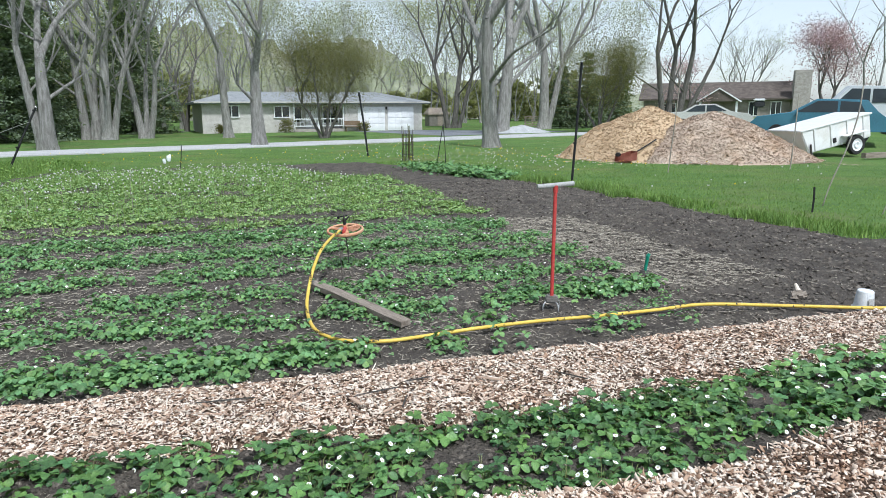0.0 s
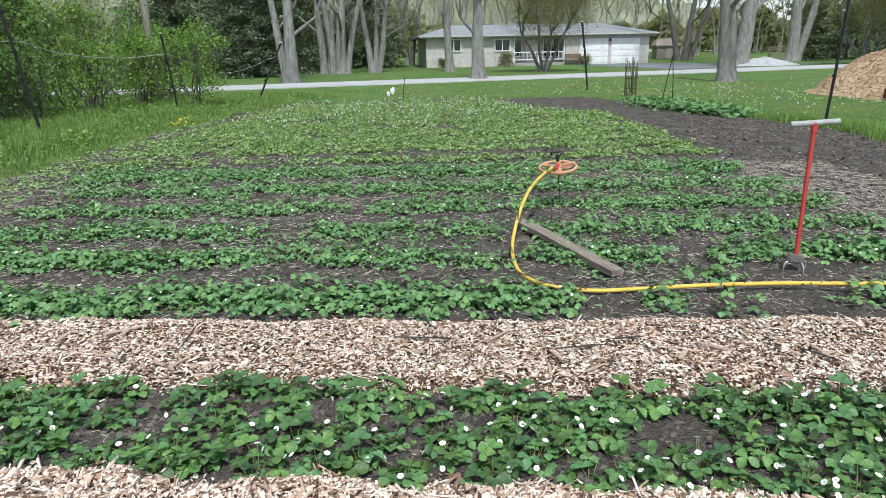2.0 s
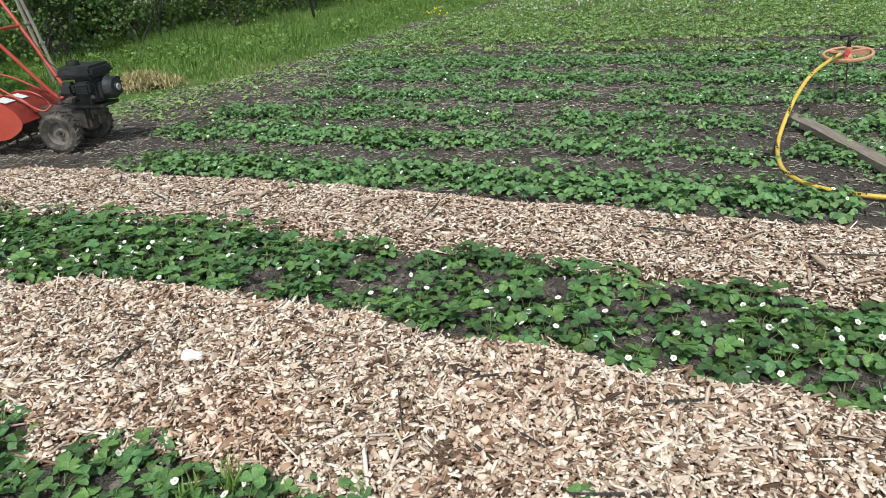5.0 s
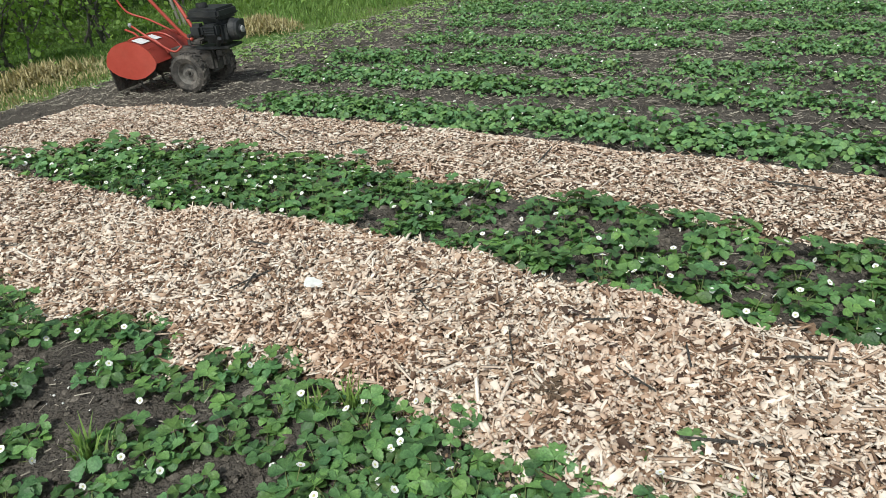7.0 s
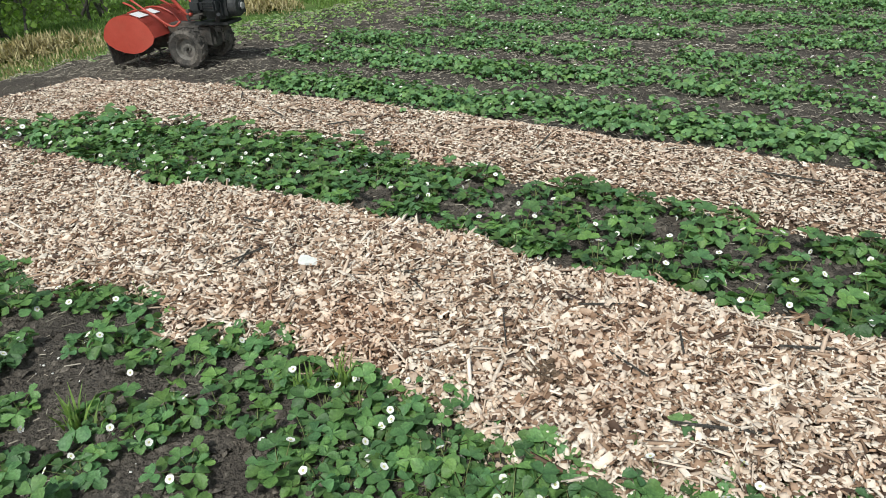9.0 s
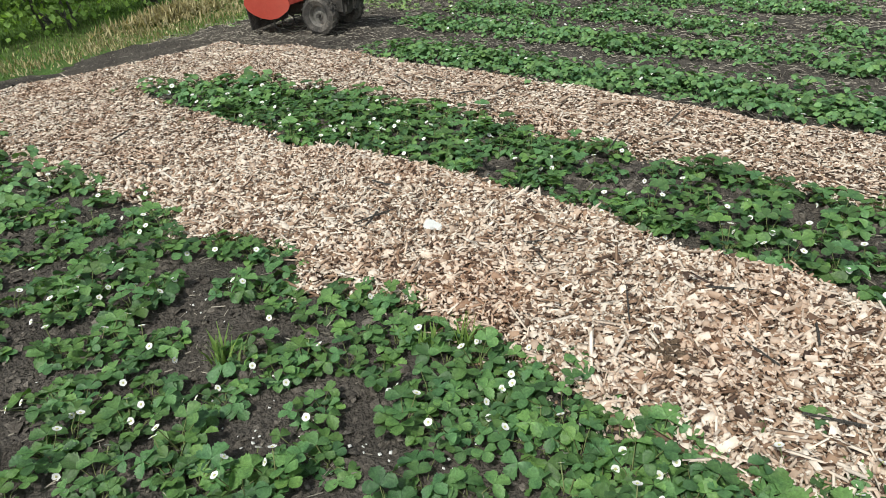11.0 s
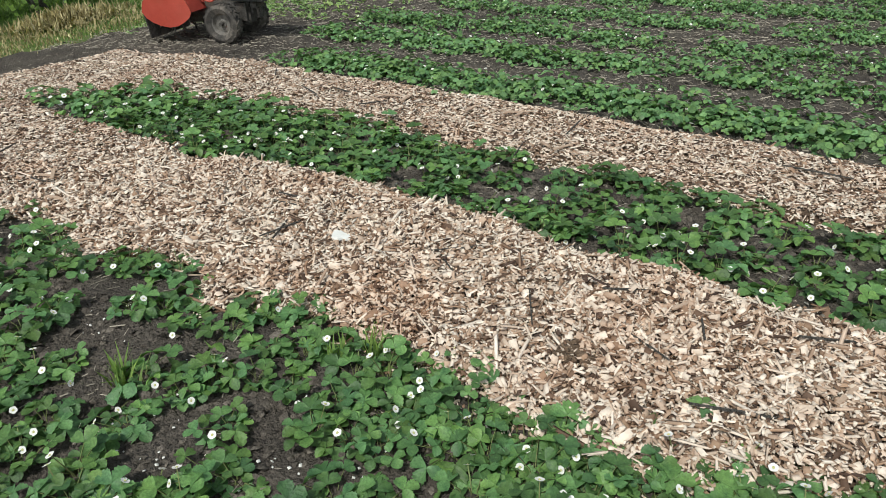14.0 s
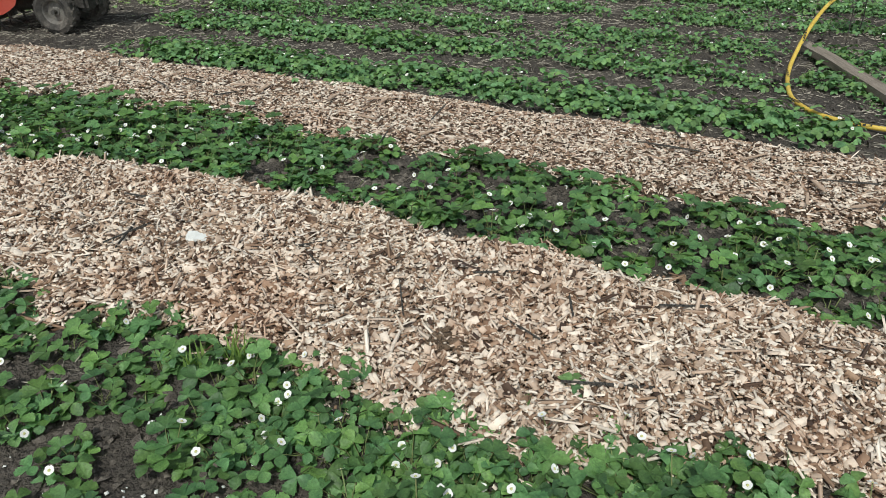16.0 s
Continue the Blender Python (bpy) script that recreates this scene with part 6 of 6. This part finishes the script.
    for z in (.2, .5, .8):
        part("hoop", tube([(.18 * math.cos(a), .18 * math.sin(a), z) for a in [2 * math.pi * i / 20 for i in range(21)]], .008, 5), CAST, c)
    for k in range(9):
        x, y = random.uniform(-.13, .13), random.uniform(-.13, .13)
        part("cane", tube([(x, y, 0), (x * 1.3, y * 1.3, random.uniform(.7, 1.15))], .01, 5), OLIVE, c)


DARK_SPOT = (-0.23, 1.50)


def build_small():
    p = thing("plastic_pot", "upturned white plastic pot on the soil", "pot", at=pose(3.39, 5.24, 0, 2, 0, 20))
    part("pot_wall", lathe([(.078, 0), (.080, .012), (.074, .016), (.060, .145), (.054, .152), (0, .152)], 24), POT, p)
    part("rim", lathe([(.076, 0), (.084, .002), (.084, .016), (.076, .018)], 24), POT, p)
    part("label_bar", box((.05, .004, .05), (0, 0, 0), .001), GRIP, p, "grey worn print", local=Matrix.Translation((-.01, -.071, .075)) @ Matrix.Rotation(radians(-7), 4, "X"))
    g = thing("garden_marker", "green plastic stake on a grey base in the soil", "marker", at=pose(1.92, 6.27, 0, 4, 6, 0))
    part("stake_body", cone((0, 0, .05), (0, 0, .20), .014, .018, 12), GREEN_PL, g)
    part("top", cone((0, 0, .20), (.012, 0, .225), .020, .014, 12), GREEN_PL, g)
    part("base", lathe([(.05, -.01), (.055, .02), (.035, .06), (.0, .062)], 16), CAST, g)
    w = bmesh.new()
    bmesh.ops.create_icosphere(w, subdivisions=3, radius=1)
    for v in w.verts:
        k = 1 + .45 * noise.noise(v.co * 2.2)
        v.co = Vector((v.co.x * .09 * k, v.co.y * .05 * k, max(-.2, v.co.z) * .045 * k + .02))
    r = thing("husk", "pale dry husk lying on the soil", "husk", at=pose(3.03, 5.55, 0, 0, 0, 40))
    part("husk_body", w, PLANK, r)
    part("husk_tip", cone((.02, 0, .03), (.05, .06, .10), .022, .012, 9), CHIP, r)
    for i, (x, y, s) in enumerate(((-7.95, 17.5, .07), (-7.75, 17.35, .09))):
        f = thing("white_rag", "small white rag on a thin stem", "rag", at=pose(x, y, 0, 0, 0, 30 * i))
        b = bmesh.new()
        bmesh.ops.create_icosphere(b, subdivisions=2, radius=s)
        for v in b.verts:
            v.co = v.co * (1 + .5 * noise.noise(v.co * 20)) * Vector((.7, .4, 1)) + Vector((0, 0, .28 + .1 * i))
        part("cloth", b, CLOTH, f)
        part("stem", tube([(0, 0, -.02), (0, 0, .3)], .006, 5), STALK, f)
    # single large chips and sticks on the path
    def stray(u, v, L, w, th, yaw, material, name, label, tilt=4, lift=.0):
        m = Matrix.Translation(W(u, v, chip_top(u, v) + .022 + lift)) @ Matrix.Rotation(ROW_TURN + radians(yaw), 4, "Z") @ Matrix.Rotation(radians(tilt), 4, "Y")
        ob = tagged(new(name), label, "wood")
        ob.matrix_world = m
        n = 5
        b, rings = bmesh.new(), []
        for i in range(n + 1):
            x = L * (i / n - .5)
            k = (.55 + .45 * math.sin(math.pi * (.15 + .8 * i / n))) * random.uniform(.8, 1.15)
            rings.append([b.verts.new((x, y * w * k + .1 * w * wild(x, u, 9), z * th * k)) for y, z in ((-.5, -.4), (.5, -.5), (.42, .5), (-.45, .4))])
        for p, q in zip(rings, rings[1:]):
            for k in range(4):
                b.faces.new((p[k], p[(k + 1) % 4], q[(k + 1) % 4], q[k]))
        b.faces.new(rings[0][::-1])
        b.faces.new(rings[-1])
        part("splinter", b, material, ob)
    stray(-1.305, 1.775, .075, .062, .012, 25, PETAL, "white_chip", "broad white wood chip on the path", 10, .008)
    for i in range(120):
        u, v = random.uniform(-3.6, 2.4), random.uniform(1.45, 3.6)
        if chip_depth(u, v) < .03:
            continue
        if i % 3 == 0:
            stray(u, v, random.uniform(.12, .34), random.uniform(.004, .008), .008, random.uniform(0, 180), BARK_DARK, "twig", "thin dark twig lying on the wood chips")
        else:
            stray(u, v, random.uniform(.08, .2), random.uniform(.012, .026), .007, random.uniform(0, 180), CHIP, "wood_splinter", "long pale splinter lying on the wood chips")
    bits = []
    for _ in range(700):  # fallen petals and grit on the bare soil of the near bed
        u, v = random.uniform(-2.7, .6), random.uniform(.1, 1.3)
        if any((u - a) ** 2 + (v - b) ** 2 < (c * 1.3) ** 2 for a, b, c in BARE):
            bits.append(tuple(W(u, v, soil_z(u, v) + .006)))
    bits = np.array(bits)
    le = rng.uniform(.004, .011, len(bits))
    v, f = chip_cloud(bits, le, le * .8, le * .25, .5)
    tagged(new("fallen_petals", fast_mesh("fallen_petals", v, 4, f, PETAL)), "tiny white petals fallen on the dark soil", "petals", kind="stuff")
    dark = []
    for _ in range(26):  # clump of dark bark in the path
        dark.append(tuple(W(DARK_SPOT[0] + random.gauss(0, .03), DARK_SPOT[1] + random.gauss(0, .025), chip_top(*DARK_SPOT) + .020 + random.uniform(0, .012))))
    le = rng.uniform(.012, .045, len(dark))
    v, f = chip_cloud(np.array(dark), le, le * .5, le * .2, .4)
    tagged(new("bark_clump", fast_mesh("bark_clump", v, 4, f, BARK_ROTTEN)), "clump of dark rotted bark lying on the wood chips", "bark", kind="stuff")
    tuft = [(u, v, .9) for u, v in ((.13, 1.40), (.25, 1.37), (-1.37, 1.47))]
    foliage("strawberry_runner", tuft, "single young strawberry plant rooted in the chips", "plant", LEAF_FAR, .075, .040, 2, 6, .012)
    pts, hs = [], []
    for _ in range(3400):  # heap of pulled, withered grass
        a, d = random.uniform(0, 6.28), min(1.0, abs(random.gauss(0, .5)))
        pts.append(tuple(W(-6.15 + .62 * d * math.cos(a), 7.15 + .42 * d * math.sin(a), .13 * (1 - d * d) * random.random() - .01)))
        hs.append(random.uniform(.04, .11))
    blades("withered_grass_heap", np.array(pts), np.array(hs), "heap of withered yellow grass beside the soil", WITHER, .008, "dry grass", 1.1)
    pts = [W(random.gauss(-6.45, .22), random.uniform(1.2, 5.6), -.03) for _ in range(2800)]
    blades("withered_edge", np.array([tuple(p) for p in pts]), rng.uniform(.015, .06, len(pts)), "yellowed withered weeds along the soil edge", WITHER, .007, "dry grass")
    pts, hs = [], []
    for _ in range(2600):  # a second withered heap behind the tiller
        a, d = random.uniform(0, 6.28), min(1.0, abs(random.gauss(0, .5)))
        pts.append(tuple(W(-6.85 + .3 * d * math.cos(a), 4.35 + 1.0 * d * math.sin(a), .12 * (1 - d * d) * random.random() - .02)))
        hs.append(random.uniform(.04, .12))
    blades("withered_grass_heap", np.array(pts), np.array(hs), "heap of withered yellow grass behind the tiller", WITHER, .008, "dry grass", 1.1)
    for u, v, n in ((-.81, 1.27, 26), (-1.41, .79, 34), (-.9, 1.2, 14)):
        pts = np.array([tuple(W(u + random.gauss(0, .018), v + random.gauss(0, .018), .0)) for _ in range(n)])
        blades("grass_tuft", pts, rng.uniform(.06, .13, n), "small tuft of grass sprouting in the strawberry bed", GRASS, .0045)
    for _ in range(26):
        u, v = random.uniform(-2.5, 2.2), random.uniform(8.8, 14.5)
        h, dx, dy = random.uniform(.22, .48), random.uniform(-.1, .1), random.uniform(-.1, .1)
        ob = thing("dry_stalk", "thin dry beige stalk standing among the weeds", "stalk", "dry stalks", at=Matrix.Translation(W(u, v, 0)))
        part("stem", tube([(0, 0, -.02), (dx * .4, dy * .4, h * .6), (dx, dy, h)], .004, 5, None, .002), STRAW, ob)
    herb = []
    for _ in range(170):
        t = random.random()
        u, v = 5.85 + .95 * t + random.gauss(0, .12), 17.6 - 3.3 * t + random.gauss(0, .15)
        herb.append((u, v, random.uniform(1.2, 1.9)))
    foliage("herb_clump", herb, "dark green leafy clump at the lawn edge", "herbs", LEAF_FAR, .11, .04, 14, 2, .14)
    yel = [(-4.62 + random.gauss(0, .16), 14.2 + random.gauss(0, .2)) for _ in range(13)]
    puff_field("yellow_wildflowers", yel, DANDY, "yellow wildflowers in the long grass", .022, .16)


build_tiller()
build_claw()
build_sprinkler()
build_hose()
board("plank", "weathered wooden plank lying across the rows", (-1.11, 5.62, .075), (-.17, 4.56, .05), .085, .045, .12)
build_posts()
build_small()


# ---- chip pile, trailer and vehicles across the lawn ----
BLUE = mat("teal-blue car paint", (0.045, 0.15, 0.21), (0.055, 0.18, 0.25), 1, 60, 0.25, 0.03, 0.001, spec=0.6)
SILVER = mat("silver car paint", (0.50, 0.53, 0.55), (0.58, 0.60, 0.62), 1, 60, 0.25, 0.03, 0.001, spec=0.6)
CREAM = mat("champagne car paint", (0.50, 0.50, 0.47), (0.58, 0.57, 0.54), 1, 60, 0.25, 0.03, 0.001, spec=0.6)
TRAILER = mat("white trailer paint", (0.70, 0.70, 0.69), (0.78, 0.78, 0.77), 2, 50, 0.5, 0.15, 0.002, stain=(0.58, 0.54, 0.48), stain_scale=2.5, stain_amount=.5)
CAR_GLASS = mat("car window glass", (0.03, 0.045, 0.05), (0.04, 0.055, 0.06), 1, 10, 0.04, 0.0, spec=1.0, grit=0.0)
TYRE = mat("black tyre", (0.02, 0.02, 0.02), (0.04, 0.04, 0.04), 8, 60, 0.8, 0.2, 0.002)


def mound(name, label, centre, rx, ry, h, turn, material, chips, n, seed):
    ob = tagged(new(name), label, "heap")
    ob.matrix_world = Matrix.Translation(centre) @ Matrix.Rotation(turn, 4, "Z")

    def height(x, y):
        r = math.hypot(x / rx, y / ry) * (1 + .14 * wild(x, y, .7, seed))
        return h * max(0.0, 1 - r ** 1.35) * (1 + .10 * wild(x, y, 1.6, seed + 1)) - .04
    k = 48
    verts = [(rx * 1.15 * (2 * i / k - 1), ry * 1.15 * (2 * j / k - 1), 0) for j in range(k + 1) for i in range(k + 1)]
    verts = [(x, y, height(x, y) + .03 * wild(x, y, 5, seed)) for x, y, _ in verts]
    faces = [(j * (k + 1) + i, j * (k + 1) + i + 1, (j + 1) * (k + 1) + i + 1, (j + 1) * (k + 1) + i) for j in range(k) for i in range(k)]
    mesh_object("heap_core", verts, faces, material, ob, True)
    a = np.sqrt(rng.uniform(0, 1, n))
    t = rng.uniform(0, 6.283, n)
    x, y = rx * 1.05 * a * np.cos(t), ry * 1.05 * a * np.sin(t)
    p = np.array([(u, v, max(height(u, v), -.02) + .02) for u, v in zip(x, y)])
    le = np.clip(rng.lognormal(-3.2, .4, n), .02, .16)
    v, f = chip_cloud(p, le, le * rng.uniform(.25, .7, n), rng.uniform(.006, .012, n), .4, faces=CHIP_LOW)
    o = new("chip_cover", fast_mesh("chip_cover", v, 4, f, chips))
    o.parent = ob
    return ob


def car(name, label, at, length, width, profile, cabin, paint, wheel_r, wheels, group="parked vehicles"):
    """A car from a side profile (x, z) and cabin window panes (x0, x1, z0, z1, x2, x3)."""
    c = thing(name, label, "car", group, at)
    b = bmesh.new()
    rows = []
    for y, k in ((-width / 2, .985), (-width / 2 * .96, 1.0), (width / 2 * .96, 1.0), (width / 2, .985)):
        rows.append([b.verts.new((x, y * (1 - .10 * max(0, (z - 1.0))), z * k if z > .5 else z)) for x, z in profile])
    for p, q in zip(rows, rows[1:]):
        for i in range(len(profile)):
            j = (i + 1) % len(profile)
            b.faces.new((p[i], p[j], q[j], q[i]))
    b.faces.new(rows[0])
    b.faces.new(rows[-1][::-1])
    part("body", b, paint, c)
    for (x0, z0, x1, z1, x2, z2, x3, z3) in cabin:
        for s in (-1, 1):
            g = bmesh.new()
            vs = [g.verts.new((x, s * (width / 2 * (1 - .10 * max(0, z - 1.0)) + .012), z)) for x, z in ((x0, z0), (x1, z1), (x2, z2), (x3, z3))]
            g.faces.new(vs)
            bmesh.ops.solidify(g, geom=g.faces[:], thickness=.01)
            part("window", g, CAR_GLASS, c)
    for x in wheels:
        for s in (-1, 1):
            w = new("wheel")
            w.parent = c
            w.matrix_local = Matrix.Translation((x, s * (width / 2 - .08), wheel_r)) @ Matrix.Rotation(radians(90 * s), 4, "X")
            part("tyre", lathe([(wheel_r * .6, -.09), (wheel_r * .95, -.1), (wheel_r, -.06), (wheel_r, .06), (wheel_r * .95, .1), (wheel_r * .6, .09)], 24), TYRE, w)
            part("rim", lathe([(0, -.1), (wheel_r * .2, -.105), (wheel_r * .5, -.07), (wheel_r * .62, -.1), (wheel_r * .62, .05), (0, .05)], 20), ALU, w)
    for s in (-1, 1):
        part("headlight", box((.06, .28, .14), (length - .03, s * (width / 2 - .25), .68), .02), ALU, c)
        part("tail_light", box((.05, .2, .2), (.02, s * (width / 2 - .18), .8), .02), TOOL_RED, c)
        part("mirror", box((.1, .16, .1), (length * .64, s * (width / 2 + .06), 1.0), .02), paint, c)
    part("bumper", box((.12, width * .96, .2), (length + .02, 0, .42), .04), BLACK, c)
    part("bumper", box((.12, width * .96, .2), (-.02, 0, .42), .04), BLACK, c)
    return c


def build_vehicles():
    sedan = [(0, .35), (0, .80), (.25, .95), (.9, 1.0), (1.55, 1.38), (2.6, 1.42), (3.4, 1.02), (4.4, .86), (4.6, .6), (4.6, .35)]
    panes = [(1.05, 1.0, 1.58, 1.33, 2.05, 1.35, 2.05, 1.0), (2.12, 1.0, 2.12, 1.35, 2.55, 1.36, 3.2, 1.02)]
    car("parked_sedan", "champagne sedan parked behind the chip pile", pose(11.2, 41.2, .42, 0, 0, -14), 4.6, 1.75, sedan, panes, CREAM, .31, (.85, 3.6))
    car("parked_hatchback", "teal-blue car parked behind the white trailer", pose(16.0, 27.7, .2, 0, 0, 157) @ Matrix.Diagonal((1, 1, 1.15, 1)), 4.8, 1.8, [(0, .4), (0, .85), (.3, 1.05), (.7, 1.45), (2.4, 1.5), (3.3, 1.06), (4.5, .92), (4.8, .65), (4.8, .38)],
        [(.75, 1.06, .95, 1.38, 1.6, 1.42, 1.6, 1.05), (1.68, 1.05, 1.68, 1.42, 2.38, 1.43, 3.1, 1.07)], BLUE, .33, (.85, 3.75))
    car("parked_van", "silver sport utility car with dark windows parked beside the blue car", pose(20.7, 32.9, .42, 0, 0, 160) @ Matrix.Diagonal((1, 1, 1.13, 1)), 5.0, 1.95, [(0, .45), (0, 1.1), (.15, 1.85), (3.2, 1.92), (3.9, 1.25), (4.9, 1.1), (5.0, .7), (5.0, .42)],
        [(.25, 1.25, .35, 1.72, 1.3, 1.76, 1.3, 1.22), (1.4, 1.22, 1.4, 1.76, 2.3, 1.78, 2.3, 1.22), (2.4, 1.22, 2.4, 1.78, 3.15, 1.8, 3.72, 1.25)], SILVER, .38, (.95, 3.95))
    t = thing("utility_trailer", "white tilted utility trailer standing on one axle", "trailer", at=pose(12.05, 24.1, .36, 0, -12, 18))
    b = bmesh.new()
    L, Wd, H = 2.5, 1.45, .78
    out = [b.verts.new(p) for p in ((-L / 2, -Wd / 2, 0), (L / 2, -Wd / 2, 0), (L / 2, Wd / 2, 0), (-L / 2, Wd / 2, 0), (-L / 2 - .25, -Wd / 2, H), (L / 2, -Wd / 2, H), (L / 2, Wd / 2, H), (-L / 2 - .25, Wd / 2, H))]
    for f in ((0, 1, 5, 4), (1, 2, 6, 5), (2, 3, 7, 6), (3, 0, 4, 7), (0, 3, 2, 1), (4, 5, 6, 7)):
        b.faces.new([out[k] for k in f])
    bmesh.ops.bevel(b, geom=b.edges[:], offset=.03, segments=2, affect="EDGES")
    part("box_body", b, TRAILER, t, "white painted steel box")
    part("lid_rim", box((L + .35, Wd + .08, .06), (-.12, 0, H + .01), .015), TRAILER, t)
    for x in (-1.0, -.35, .3, .95):
        part("rib", box((.06, .04, H * .94), (x, -Wd / 2 - .015, H / 2), .01), TRAILER, t)
    part("corner_plate", box((.14, .03, .16), (-.25, -Wd / 2 - .03, .22), .01), BLACK, t)
    part("drawbar", box((1.3, .09, .09), (-L / 2 - .5, 0, -.02), .015), CAST, t)
    part("axle", cone((.45, -Wd / 2 - .1, -.1), (.45, Wd / 2 + .1, -.1), .035, .035, 10), CAST, t)
    for s in (-1, 1):
        w = new("wheel")
        w.parent = t
        w.matrix_local = Matrix.Translation((.45, s * (Wd / 2 + .14), -.08)) @ Matrix.Rotation(radians(90 * s), 4, "X")
        part("tyre", lathe([(.2, -.08), (.30, -.09), (.33, -.05), (.33, .05), (.30, .09), (.2, .08)], 24), TYRE, w)
        part("rim", lathe([(0, -.06), (.09, -.09), (.13, -.05), (.205, -.085), (.205, .05), (0, .05)], 20), WHITE, w)
        part("mudguard", box((.9, .24, .04), (.45, s * (Wd / 2 + .14), .30), .015), TRAILER, t)
    part("jack", cone((-1.2, -Wd / 2 - .05, -.42), (-1.2, -Wd / 2 - .05, .3), .03, .03, 8), CAST, t)
    m = thing("mailbox", "dark mailbox with a white top on a wooden post", "mailbox", at=pose(15.2, 38.0, .6, 0, 0, -20))
    part("post", box((.12, .12, 1.1), (0, 0, .5), .01), STAKE, m)
    part("box_body", box((.55, .35, .35), (0, 0, 1.2), .06), ENGINE, m)
    part("top", box((.6, .4, .12), (0, 0, 1.43), .05), WHITE, m)
    s = thing("red_scoop", "red plastic scoop shovel lying against the chip pile", "shovel", at=pose(4.75, 20.9, .02, 0, 0, 15))
    b = bmesh.new()
    vs = [b.verts.new(p) for p in ((-.28, -.2, 0), (.22, -.24, .04), (.22, .24, .04), (-.28, .2, 0), (-.26, -.2, .16), (.26, -.2, .30), (.26, .2, .30), (-.26, .2, .16))]
    for f in ((0, 1, 2, 3), (0, 1, 5, 4), (3, 2, 6, 7), (1, 2, 6, 5)):
        b.faces.new([vs[k] for k in f])
    bmesh.ops.solidify(b, geom=b.faces[:], thickness=.012)
    part("scoop", b, mat("dusty red plastic", (.30, .10, .07), (.38, .14, .10), 6, 60, .6, .1, .001), s)
    part("handle", cone((.2, 0, .2), (1.15, .35, .62), .022, .02, 10), BLACK, s)
    part("socket", box((.16, .12, .12), (-.22, .1, .2), .03), BLACK, s)
    for x, y, L, yaw in ((13.2, 22.4, 1.6, 12), (14.6, 22.9, 1.4, -20), (15.4, 21.6, 1.8, 6), (13.9, 21.6, .9, 50)):
        board("scrap_timber", "old grey timber lying in the rough grass", (x - L / 2 * math.cos(radians(yaw)), y - L / 2 * math.sin(radians(yaw)), .09), (x + L / 2 * math.cos(radians(yaw)), y + L / 2 * math.sin(radians(yaw)), .12), .2, .16)
    mound("tarp_heap", "grey tarpaulin over a low heap beside the drive", (3.2, 49.6, 0), 2.3, 1.2, .55, .5, mat("grey tarpaulin", (.36, .37, .38), (.48, .49, .50), 2, 30, .6, .6, .02), CHIP_OLD, 1, 77)


mound("orange_chip_pile", "tall heap of orange-brown wood chips on the lawn", (6.0, 23.6, 0), 3.0, 2.6, 1.68, .2, CHIP_ORANGE, CHIP_ORANGE, 15000, 31)
mound("grey_chip_pile", "heap of weathered grey-brown wood chips on the lawn", (7.75, 22.3, 0), 3.1, 2.2, 1.5, -.1, CHIP_OLD, CHIP_OLD, 17000, 37)
build_vehicles()
